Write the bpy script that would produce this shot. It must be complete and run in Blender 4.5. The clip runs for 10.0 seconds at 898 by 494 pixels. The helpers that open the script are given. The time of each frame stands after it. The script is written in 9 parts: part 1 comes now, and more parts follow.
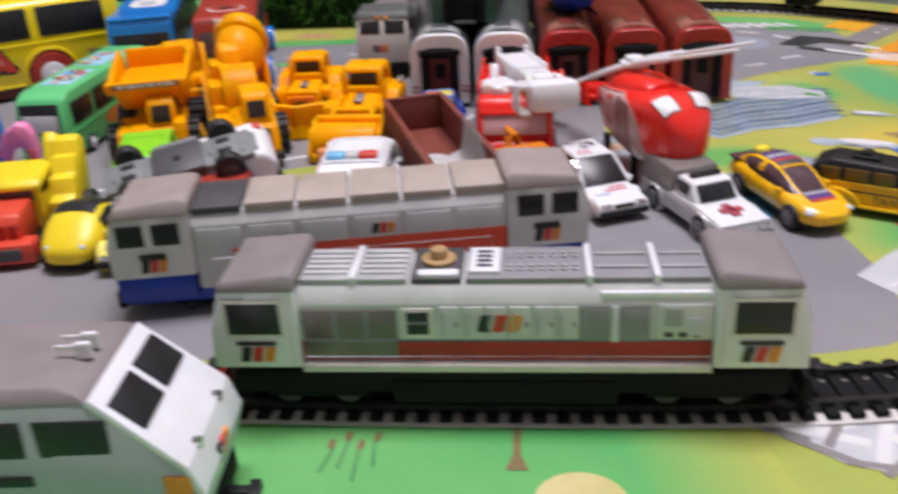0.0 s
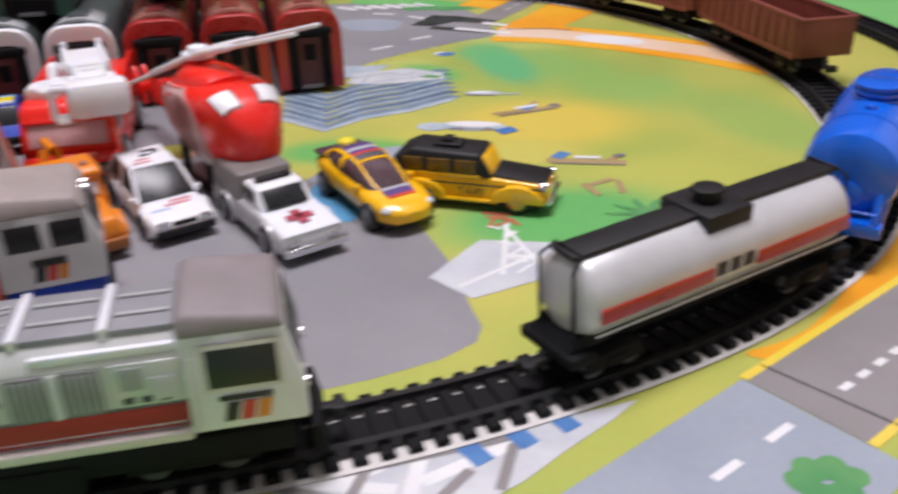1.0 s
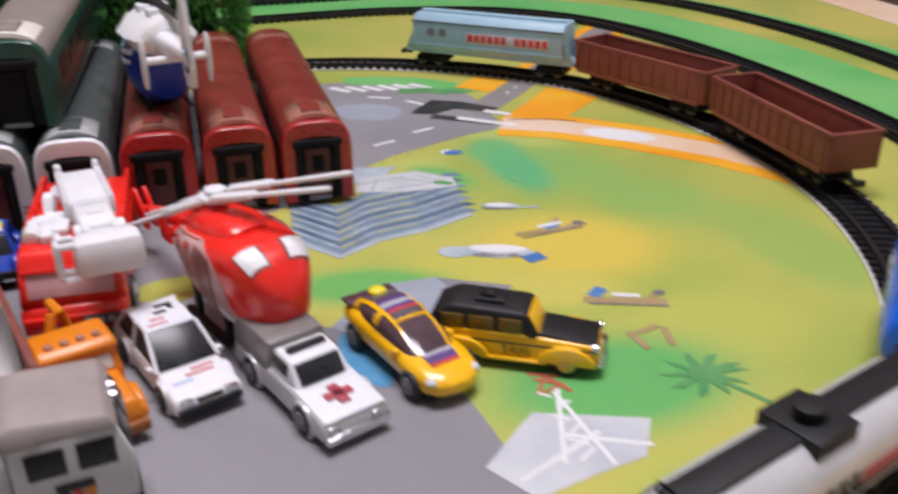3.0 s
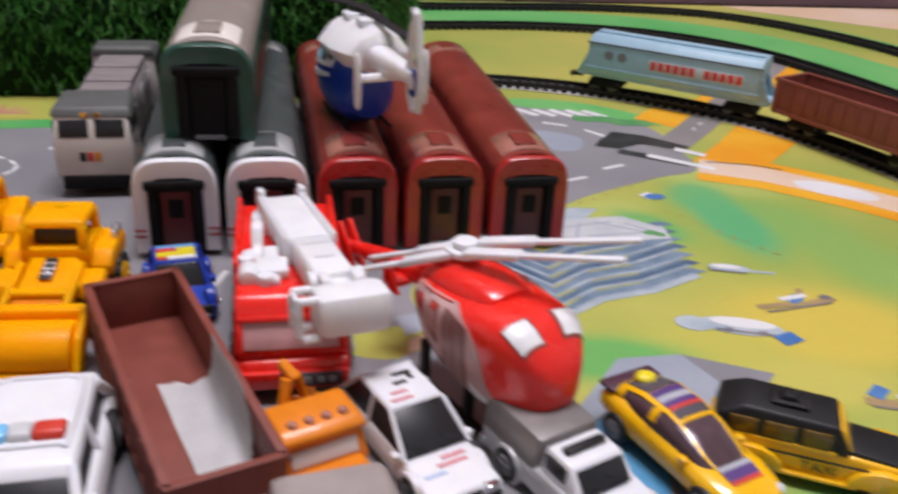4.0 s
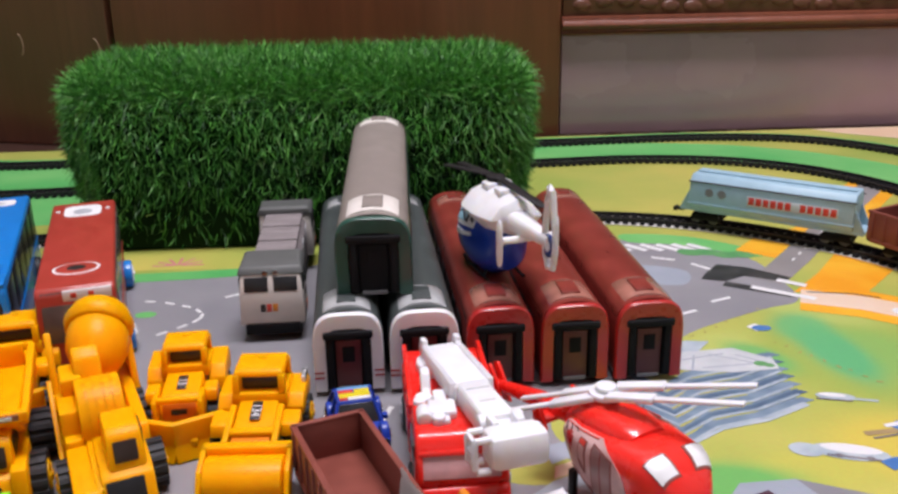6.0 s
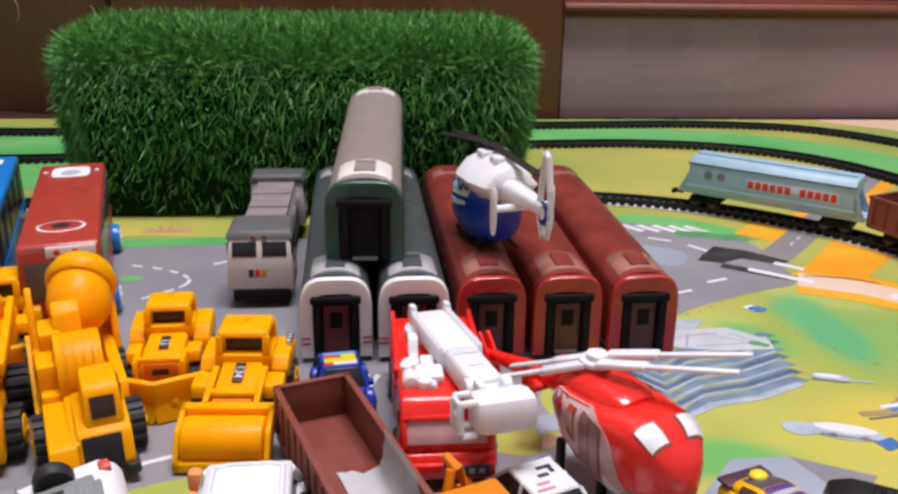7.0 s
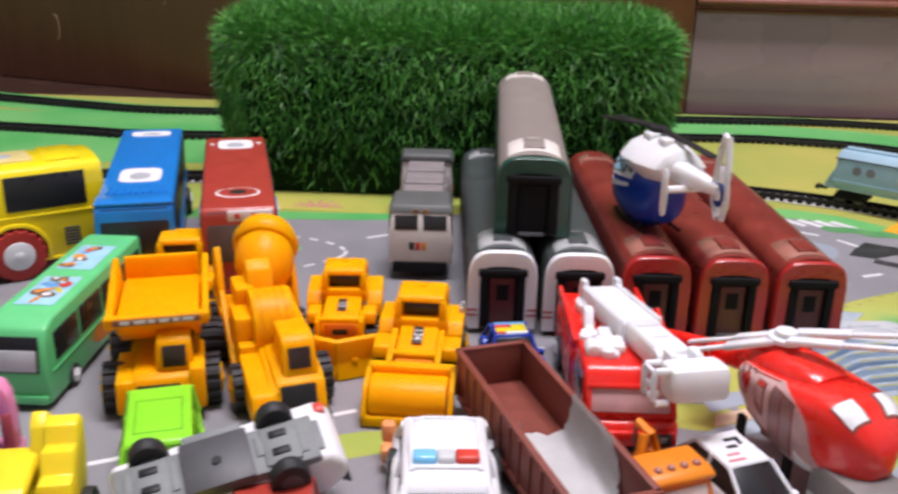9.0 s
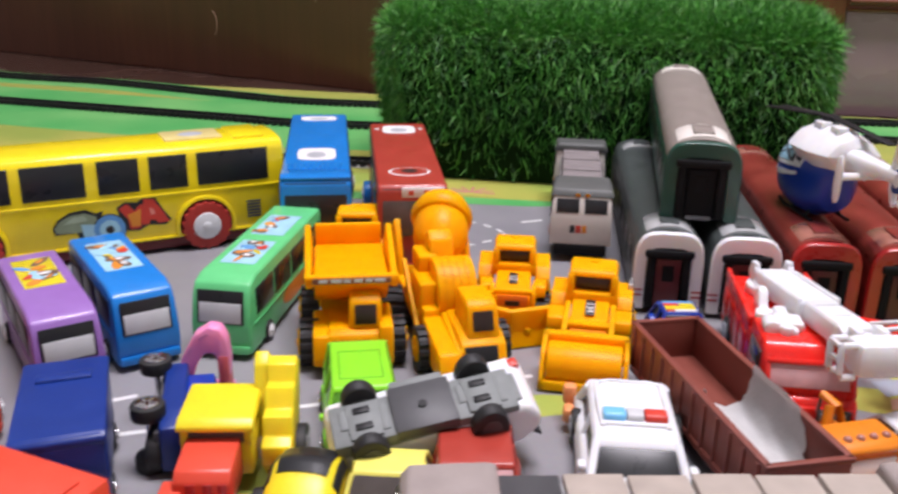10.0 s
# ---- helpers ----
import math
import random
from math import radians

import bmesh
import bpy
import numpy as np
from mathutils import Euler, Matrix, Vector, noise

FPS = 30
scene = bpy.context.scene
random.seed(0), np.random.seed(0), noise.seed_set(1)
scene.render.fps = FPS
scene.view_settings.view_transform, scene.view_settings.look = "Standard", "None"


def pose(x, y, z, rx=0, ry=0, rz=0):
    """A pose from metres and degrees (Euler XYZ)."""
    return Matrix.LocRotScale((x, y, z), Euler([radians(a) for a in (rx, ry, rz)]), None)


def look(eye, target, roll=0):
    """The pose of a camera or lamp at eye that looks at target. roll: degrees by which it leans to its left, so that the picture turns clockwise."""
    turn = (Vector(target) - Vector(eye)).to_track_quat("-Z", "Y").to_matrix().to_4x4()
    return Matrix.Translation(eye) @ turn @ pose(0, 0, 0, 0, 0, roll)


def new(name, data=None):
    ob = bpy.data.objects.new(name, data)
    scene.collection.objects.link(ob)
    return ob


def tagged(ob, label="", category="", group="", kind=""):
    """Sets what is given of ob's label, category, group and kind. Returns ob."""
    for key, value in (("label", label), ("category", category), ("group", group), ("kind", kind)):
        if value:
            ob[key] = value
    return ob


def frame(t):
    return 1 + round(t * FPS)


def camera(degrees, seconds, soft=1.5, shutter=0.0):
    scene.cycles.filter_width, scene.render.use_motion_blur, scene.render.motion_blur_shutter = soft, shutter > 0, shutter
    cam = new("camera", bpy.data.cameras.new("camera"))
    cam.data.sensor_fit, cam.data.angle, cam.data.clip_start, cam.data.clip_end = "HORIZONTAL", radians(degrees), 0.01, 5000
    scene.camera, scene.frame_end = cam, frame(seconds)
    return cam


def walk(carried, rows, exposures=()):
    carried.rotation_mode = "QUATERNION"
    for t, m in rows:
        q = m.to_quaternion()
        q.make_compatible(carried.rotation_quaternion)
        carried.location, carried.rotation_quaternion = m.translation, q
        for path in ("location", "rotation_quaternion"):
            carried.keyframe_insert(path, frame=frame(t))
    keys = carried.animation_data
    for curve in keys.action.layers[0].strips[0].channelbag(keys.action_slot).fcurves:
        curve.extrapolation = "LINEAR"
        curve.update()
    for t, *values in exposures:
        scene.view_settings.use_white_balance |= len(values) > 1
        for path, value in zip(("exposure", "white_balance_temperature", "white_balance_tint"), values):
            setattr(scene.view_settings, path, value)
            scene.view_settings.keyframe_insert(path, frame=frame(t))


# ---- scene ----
cam = camera(52.9, 10.0, soft=2.7, shutter=0.5)
PATH = [
    (0, (0.124, -0.089, 0.17), (-0.111, 1.698, -0.698), -3.2),
    (0.5, (0.149, -0.072, 0.164), (0.173, 1.7, -0.763), -2.6),
    (1, (0.199, -0.039, 0.154), (0.508, 1.714, -0.756), -1.6),
    (1.5, (0.213, -0.034, 0.151), (0.623, 1.708, -0.742), -2.0),
    (2, (0.208, -0.026, 0.163), (0.705, 1.711, -0.696), -1.6),
    (2.2, (0.206, -0.025, 0.163), (0.714, 1.712, -0.688), -1.2),
    (3.3, (0.153, 0.038, 0.199), (0.523, 1.794, -0.683), 0.6),
    (3.5, (0.136, 0.054, 0.185), (0.589, 1.811, -0.657), 4.8),
    (4, (0.11, 0.085, 0.189), (0.414, 1.858, -0.685), 3.0),
    (4.5, (0.075, 0.096, 0.201), (0.254, 1.893, -0.66), 1.6),
    (5, (0.049, 0.092, 0.207), (0.202, 1.906, -0.621), 2.3),
    (5.5, (0.071, 0.031, 0.234), (0.127, 1.913, -0.44), -1.4),
    (5.7, (0.08, 0.032, 0.237), (0.183, 1.917, -0.422), -1.6),
    (6.8, (0.081, 0.036, 0.218), (0.173, 1.913, -0.466), 0.6),
    (7, (0.083, 0.038, 0.218), (0.199, 1.915, -0.462), 0.8),
    (7.5, (0.081, 0.037, 0.218), (0.181, 1.917, -0.455), 0.5),
    (8, (0.069, 0.034, 0.215), (0.134, 1.913, -0.466), 1.0),
    (8.5, (0.057, 0.031, 0.21), (0.065, 1.909, -0.478), 1.4),
    (9, (0.038, 0.024, 0.209), (-0.026, 1.902, -0.476), 1.4),
    (9.5, (0.024, 0.007, 0.207), (-0.189, 1.875, -0.476), 1.0),
    (10, (0.006, -0.003, 0.2), (-0.289, 1.856, -0.476), 1.1),
]
walk(cam, [(t, look(eye, target, roll)) for t, eye, target, roll in PATH],
     exposures=((0, -0.05), (2, -0.08), (4, -0.2), (5, -0.25), (5.5, 0.0), (7.5, 0.05), (10, 0.21)))

# ---- light ----
world = bpy.data.worlds.new("room_air")
scene.world = world
world.use_nodes = True
world.node_tree.nodes["Background"].inputs[0].default_value = (0.85, 0.93, 1.0, 1)
world.node_tree.nodes["Background"].inputs[1].default_value = 0.25
ROOM_LAMP_WATTS = 84.0
scene.view_settings.exposure = 0.0

# ---- materials ----
MATS = {}


def shade(name, rgb, rough=0.4, metal=0.0, var=0.10, scale=90.0, bump=0.08, coat=0.0, bump_scale=700.0, glow=0.0, spec=0.5):
    """A procedural surface: a base colour that wanders at two scales, with fine relief."""
    if name in MATS:
        return MATS[name]
    m = bpy.data.materials.new(name)
    m.use_nodes = True
    nt = m.node_tree
    b = nt.nodes["Principled BSDF"]
    co = nt.nodes.new("ShaderNodeTexCoord")
    n1, n2 = nt.nodes.new("ShaderNodeTexNoise"), nt.nodes.new("ShaderNodeTexNoise")
    n1.inputs["Scale"].default_value, n2.inputs["Scale"].default_value = scale, bump_scale
    n1.inputs["Detail"].default_value = 5
    ramp = nt.nodes.new("ShaderNodeValToRGB")
    ramp.color_ramp.elements[0].position, ramp.color_ramp.elements[1].position = 0.3, 0.72
    lo = [max(0.0, c * (1 - var)) for c in rgb]
    hi = [min(1.0, c * (1 + var) + 0.01 * var) for c in rgb]
    ramp.color_ramp.elements[0].color, ramp.color_ramp.elements[1].color = (*lo, 1), (*hi, 1)
    bu = nt.nodes.new("ShaderNodeBump")
    bu.inputs["Strength"].default_value, bu.inputs["Distance"].default_value = bump, 0.0006
    rr = nt.nodes.new("ShaderNodeMapRange")
    rr.inputs["To Min"].default_value, rr.inputs["To Max"].default_value = max(0.03, rough - 0.08), min(1.0, rough + 0.12)
    link = nt.links.new
    link(co.outputs["Object"], n1.inputs["Vector"])
    link(co.outputs["Object"], n2.inputs["Vector"])
    link(n1.outputs["Fac"], ramp.inputs["Fac"])
    link(ramp.outputs["Color"], b.inputs["Base Color"])
    link(n2.outputs["Fac"], bu.inputs["Height"])
    link(bu.outputs["Normal"], b.inputs["Normal"])
    link(n1.outputs["Fac"], rr.inputs["Value"])
    link(rr.outputs["Result"], b.inputs["Roughness"])
    b.inputs["Metallic"].default_value = metal
    b.inputs["Coat Weight"].default_value = coat
    b.inputs["Specular IOR Level"].default_value = spec
    if glow:
        # soft plastic that lets light wander in
        b.inputs["Subsurface Weight"].default_value = glow
        b.inputs["Subsurface Radius"].default_value = (1.0, 0.7, 0.35)
        b.inputs["Subsurface Scale"].default_value = 0.010
    MATS[name] = m
    return m


def clear(name, rgb, rough=0.08):
    """Tinted clear plastic."""
    if name in MATS:
        return MATS[name]
    m = bpy.data.materials.new(name)
    m.use_nodes = True
    b = m.node_tree.nodes["Principled BSDF"]
    b.inputs["Base Color"].default_value = (*rgb, 1)
    b.inputs["Roughness"].default_value = rough
    b.inputs["Transmission Weight"].default_value = 0.85
    b.inputs["IOR"].default_value = 1.3
    MATS[name] = m
    return m


def wood(name, dark, light, rough=0.35):
    """Varnished wood with upright grain."""
    m = bpy.data.materials.new(name)
    m.use_nodes = True
    nt = m.node_tree
    b = nt.nodes["Principled BSDF"]
    co, mp = nt.nodes.new("ShaderNodeTexCoord"), nt.nodes.new("ShaderNodeMapping")
    mp.inputs["Scale"].default_value = (38, 38, 2.2)
    n = nt.nodes.new("ShaderNodeTexNoise")
    n.inputs["Scale"].default_value, n.inputs["Detail"].default_value, n.inputs["Distortion"].default_value = 1.6, 8, 0.8
    n2 = nt.nodes.new("ShaderNodeTexNoise")
    n2.inputs["Scale"].default_value = 3.0
    mix = nt.nodes.new("ShaderNodeMath")
    mix.operation = "MULTIPLY_ADD"
    mix.inputs[1].default_value, mix.inputs[2].default_value = 0.6, 0.0
    add = nt.nodes.new("ShaderNodeMath")
    ramp = nt.nodes.new("ShaderNodeValToRGB")
    ramp.color_ramp.elements[0].position, ramp.color_ramp.elements[1].position = 0.4, 1.0
    ramp.color_ramp.elements[0].color, ramp.color_ramp.elements[1].color = (*dark, 1), (*light, 1)
    bu = nt.nodes.new("ShaderNodeBump")
    bu.inputs["Strength"].default_value, bu.inputs["Distance"].default_value = 0.15, 0.001
    link = nt.links.new
    link(co.outputs["Object"], mp.inputs["Vector"])
    link(mp.outputs["Vector"], n.inputs["Vector"])
    link(co.outputs["Object"], n2.inputs["Vector"])
    link(n.outputs["Fac"], mix.inputs[0])
    link(mix.outputs[0], add.inputs[0])
    link(n2.outputs["Fac"], add.inputs[1])
    link(add.outputs[0], ramp.inputs["Fac"])
    link(ramp.outputs["Color"], b.inputs["Base Color"])
    link(n.outputs["Fac"], bu.inputs["Height"])
    link(bu.outputs["Normal"], b.inputs["Normal"])
    b.inputs["Roughness"].default_value = rough
    return m


def printed(name, a, b2, scale=14.0, rough=0.42):
    """Ink on the mat's plastic film, drifting between two colours."""
    if name in MATS:
        return MATS[name]
    m = bpy.data.materials.new(name)
    m.use_nodes = True
    nt = m.node_tree
    b = nt.nodes["Principled BSDF"]
    co = nt.nodes.new("ShaderNodeTexCoord")
    n, n2, n3 = (nt.nodes.new("ShaderNodeTexNoise") for _ in range(3))
    n.inputs["Scale"].default_value, n.inputs["Detail"].default_value = scale, 3
    n2.inputs["Scale"].default_value, n2.inputs["Detail"].default_value = 420, 4
    n3.inputs["Scale"].default_value = 9
    ramp = nt.nodes.new("ShaderNodeValToRGB")
    ramp.color_ramp.elements[0].position, ramp.color_ramp.elements[1].position = 0.36, 0.64
    ramp.color_ramp.elements[0].color, ramp.color_ramp.elements[1].color = (*a, 1), (*b2, 1)
    mx = nt.nodes.new("ShaderNodeMix")
    mx.data_type, mx.blend_type = "RGBA", "MULTIPLY"
    mx.inputs[0].default_value = 0.16
    bu = nt.nodes.new("ShaderNodeBump")
    bu.inputs["Strength"].default_value, bu.inputs["Distance"].default_value = 0.25, 0.004
    link = nt.links.new
    for q in (n, n2, n3):
        link(co.outputs["Object"], q.inputs["Vector"])
    link(n.outputs["Fac"], ramp.inputs["Fac"])
    link(ramp.outputs["Color"], mx.inputs[6])
    link(n2.outputs["Color"], mx.inputs[7])
    link(mx.outputs[2], b.inputs["Base Color"])
    link(n3.outputs["Fac"], bu.inputs["Height"])
    link(bu.outputs["Normal"], b.inputs["Normal"])
    b.inputs["Roughness"].default_value = rough
    MATS[name] = m
    return m


BLACK = shade("black_plastic", (0.010, 0.010, 0.011), 0.5, spec=0.35)
RUBBER = shade("tyre_rubber", (0.016, 0.016, 0.017), 0.6, bump=0.2)
SOOT = shade("soot_black", (0.007, 0.007, 0.008), 0.75, spec=0.2)
PANE = shade("dark_pane", (0.02, 0.021, 0.023), 0.28, var=0.05, bump=0.0, spec=0.4)
WHITE = shade("white_plastic", (0.80, 0.80, 0.81), 0.38, var=0.04, glow=0.2)
OFFWHITE = shade("aged_white", (0.70, 0.655, 0.60), 0.45, var=0.07)
GREYW = shade("pale_grey", (0.58, 0.59, 0.60), 0.42, var=0.06)
ROOFGREY = shade("mauve_grey_roof", (0.24, 0.21, 0.21), 0.6, var=0.10)
MIDGREY = shade("mid_grey", (0.2, 0.2, 0.21), 0.5)
DARKGREY = shade("dark_grey", (0.07, 0.07, 0.075), 0.5)
SILVER = shade("silver_paint", (0.60, 0.60, 0.61), 0.3, metal=0.25, var=0.06)
CHROME = shade("chrome", (0.75, 0.76, 0.78), 0.12, metal=1.0, var=0.04, bump=0.0)
YELLOW = shade("toy_yellow", (1.0, 0.37, 0.0), 0.36, var=0.04, glow=0.6, spec=0.14)
BUSYELLOW = shade("bus_yellow", (0.96, 0.75, 0.012), 0.2, var=0.05, coat=0.5)
CARYELLOW = shade("car_yellow", (0.92, 0.50, 0.006), 0.22, var=0.05, coat=0.5)
LEMON = shade("lemon_yellow", (0.92, 0.70, 0.02), 0.35, var=0.05, glow=0.4)
ORANGE = shade("tow_orange", (0.75, 0.22, 0.006), 0.33, var=0.08, coat=0.2)
RED = shade("fire_red", (0.86, 0.022, 0.014), 0.26, var=0.06, coat=0.35, glow=0.25)
BUSRED = shade("dull_red", (0.40, 0.045, 0.03), 0.35, var=0.08, coat=0.2)
SCARLET = shade("scarlet", (0.72, 0.075, 0.04), 0.35, var=0.06)
STRIPE = shade("stripe_red", (0.36, 0.018, 0.015), 0.45, var=0.1)
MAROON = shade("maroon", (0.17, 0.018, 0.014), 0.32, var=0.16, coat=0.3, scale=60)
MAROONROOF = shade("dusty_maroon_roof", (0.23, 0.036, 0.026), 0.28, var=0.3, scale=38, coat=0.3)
BRIGHTMAROON = shade("red_rim", (0.42, 0.020, 0.018), 0.28, var=0.1, coat=0.3)
OXIDE = shade("oxide_brown", (0.22, 0.055, 0.038), 0.5, var=0.14)
BLUE = shade("tank_blue", (0.004, 0.13, 0.72), 0.22, var=0.05, coat=0.4)
BUSBLUE = shade("bus_blue", (0.006, 0.20, 0.62), 0.3, var=0.06, coat=0.2)
NAVY = shade("navy_plastic", (0.008, 0.034, 0.22), 0.35, var=0.08)
DEEPBLUE = shade("deep_blue", (0.010, 0.045, 0.36), 0.3, var=0.08)
PURPLE = shade("purple_plastic", (0.30, 0.15, 0.46), 0.3, var=0.06, coat=0.2)
GREEN = shade("bus_green", (0.13, 0.60, 0.22), 0.3, var=0.06, coat=0.2)
LIME = shade("lime_plastic", (0.27, 0.78, 0.03), 0.3, var=0.05, glow=0.3)
PINK = shade("pink_plastic", (0.95, 0.30, 0.55), 0.35, var=0.05, glow=0.3)
ICE = shade("ice_blue", (0.33, 0.50, 0.60), 0.4, var=0.07)
COACHGREEN = shade("coach_green", (0.012, 0.075, 0.05), 0.3, var=0.12, coat=0.3)
COACHGREY = shade("coach_grey_green", (0.06, 0.072, 0.07), 0.4, var=0.14)
TAUPE = shade("taupe_roof", (0.25, 0.215, 0.19), 0.5, var=0.09)
PAPER = shade("torn_paper", (0.82, 0.82, 0.81), 0.8, var=0.05, bump=0.3)
STICK_R = shade("sticker_red", (0.62, 0.05, 0.03), 0.4)
STICK_O = shade("sticker_orange", (0.75, 0.27, 0.03), 0.4)
STICK_B = shade("sticker_blue", (0.12, 0.32, 0.62), 0.4)
STICK_K = shade("sticker_black", (0.02, 0.02, 0.02), 0.4)
STICK_W = shade("sticker_white", (0.8, 0.8, 0.8), 0.4, var=0.03)
STICK_G = shade("sticker_grey", (0.42, 0.44, 0.47), 0.4)
SKY_STICK = shade("sticker_pale_blue", (0.35, 0.62, 0.75), 0.4)
LAMPBLUE = shade("lamp_blue", (0.2, 0.55, 0.85), 0.2)
CLEARISH = shade("milky_window", (0.72, 0.42, 0.42), 0.12, var=0.15)
SMOKE = shade("smoky_window", (0.10, 0.085, 0.08), 0.15, var=0.2)

# ---- mesh helpers, in millimetres: x ahead, y to the left, z up ----
MM = 0.001


def rounded(bm, faces, bev, seg=2):
    if bev > 0:
        edges = list({e for f in faces for e in f.edges if e.is_manifold and e.calc_face_angle(0) > 0.35})
        if edges:
            bmesh.ops.bevel(bm, geom=edges, offset=bev, segments=seg, profile=0.5, affect="EDGES", clamp_overlap=True)


def bx(bm, x0, x1, y0, y1, z0, z1, bev=0.6, m=None):
    """A box with rounded edges."""
    t = bmesh.new()
    bmesh.ops.create_cube(t, size=1)
    for v in t.verts:
        v.co = Vector(((x0 + x1) / 2 + v.co.x * (x1 - x0), (y0 + y1) / 2 + v.co.y * (y1 - y0), (z0 + z1) / 2 + v.co.z * (z1 - z0)))
    rounded(t, t.faces[:], min(bev, 0.45 * min(abs(x1 - x0), abs(y1 - y0), abs(z1 - z0))))
    return merge(bm, t, m)


def merge(bm, t, m=None):
    if m is not None:
        bmesh.ops.transform(t, matrix=m, verts=t.verts)
    me = bpy.data.meshes.new("tmp")
    t.to_mesh(me)
    t.free()
    bm.from_mesh(me)
    bpy.data.meshes.remove(me)
    return bm


def prism(bm, prof, y0, y1, bev=0.8, m=None, inset=0.0, seg=2):
    """A side outline (x, z) carried across from y0 to y1; inset narrows the part above the middle height."""
    t = bmesh.new()
    a = [t.verts.new((x, y0, z)) for x, z in prof]
    b = [t.verts.new((x, y1, z)) for x, z in prof]
    n = len(prof)
    t.faces.new(a)
    t.faces.new(b[::-1])
    for i in range(n):
        t.faces.new((a[i], b[i], b[(i + 1) % n], a[(i + 1) % n]))
    if inset:
        zs = [p[1] for p in prof]
        mid = (min(zs) + max(zs)) / 2
        for v in t.verts:
            if v.co.z > mid:
                k = (v.co.z - mid) / max(1e-6, max(zs) - mid)
                v.co.y -= math.copysign(inset * k, v.co.y - (y0 + y1) / 2)
    bmesh.ops.recalc_face_normals(t, faces=t.faces)
    rounded(t, t.faces[:], bev, seg)
    return merge(bm, t, m)


def along(bm, prof, x0, x1, bev=0.0, m=None):
    """A cross outline (y, z) carried along from x0 to x1."""
    t = bmesh.new()
    a = [t.verts.new((x0, y, z)) for y, z in prof]
    b = [t.verts.new((x1, y, z)) for y, z in prof]
    n = len(prof)
    t.faces.new(a)
    t.faces.new(b[::-1])
    for i in range(n):
        t.faces.new((a[i], b[i], b[(i + 1) % n], a[(i + 1) % n]))
    bmesh.ops.recalc_face_normals(t, faces=t.faces)
    rounded(t, t.faces[:], bev)
    return merge(bm, t, m)


def cyl(bm, c, axis, r, length, seg=20, r2=None, bev=0.0, m=None):
    """A cylinder round c along 'x', 'y' or 'z'."""
    t = bmesh.new()
    bmesh.ops.create_cone(t, cap_ends=True, segments=seg, radius1=r, radius2=r if r2 is None else r2, depth=length)
    if bev:
        edges = [e for e in t.edges if e.calc_face_angle(0) > 0.9]
        bmesh.ops.bevel(t, geom=edges, offset=bev, segments=2, profile=0.5, affect="EDGES", clamp_overlap=True)
    rot = {"x": Matrix.Rotation(math.pi / 2, 4, "Y"), "y": Matrix.Rotation(-math.pi / 2, 4, "X"), "z": Matrix.Identity(4)}[axis]
    bmesh.ops.transform(t, matrix=Matrix.Translation(c) @ rot, verts=t.verts)
    return merge(bm, t, m)


def ball(bm, c, rx, ry, rz, seg=20, rings=12, m=None):
    t = bmesh.new()
    bmesh.ops.create_uvsphere(t, u_segments=seg, v_segments=rings, radius=1)
    for v in t.verts:
        v.co = Vector((c[0] + v.co.x * rx, c[1] + v.co.y * ry, c[2] + v.co.z * rz))
    return merge(bm, t, m)


def loft(bm, sections, m=None):
    """Closed rings of points (x, y, z), joined one to the next, ends capped."""
    t = bmesh.new()
    rings = [[t.verts.new(p) for p in s] for s in sections]
    n = len(rings[0])
    for a, b in zip(rings, rings[1:]):
        for i in range(n):
            t.faces.new((a[i], a[(i + 1) % n], b[(i + 1) % n], b[i]))
    t.faces.new(rings[0][::-1])
    t.faces.new(rings[-1])
    bmesh.ops.recalc_face_normals(t, faces=t.faces)
    return merge(bm, t, m)


def oval(x, yc, zc, ry, rz, n=20, p=2.4):
    """A ring across x, a rounded square of power p."""
    out = []
    for i in range(n):
        a = 2 * math.pi * i / n
        ca, sa = math.cos(a), math.sin(a)
        out.append((x, yc + ry * math.copysign(abs(ca) ** (2 / p), ca), zc + rz * math.copysign(abs(sa) ** (2 / p), sa)))
    return out


def keeled(ring, zc, rz, taper):
    """Draws a ring in towards its lower end, as a hull narrows to its keel."""
    return [(x, y * (1 - taper * max(0.0, (zc + rz - z) / (2 * rz)) ** 1.2), z) for x, y, z in ring]


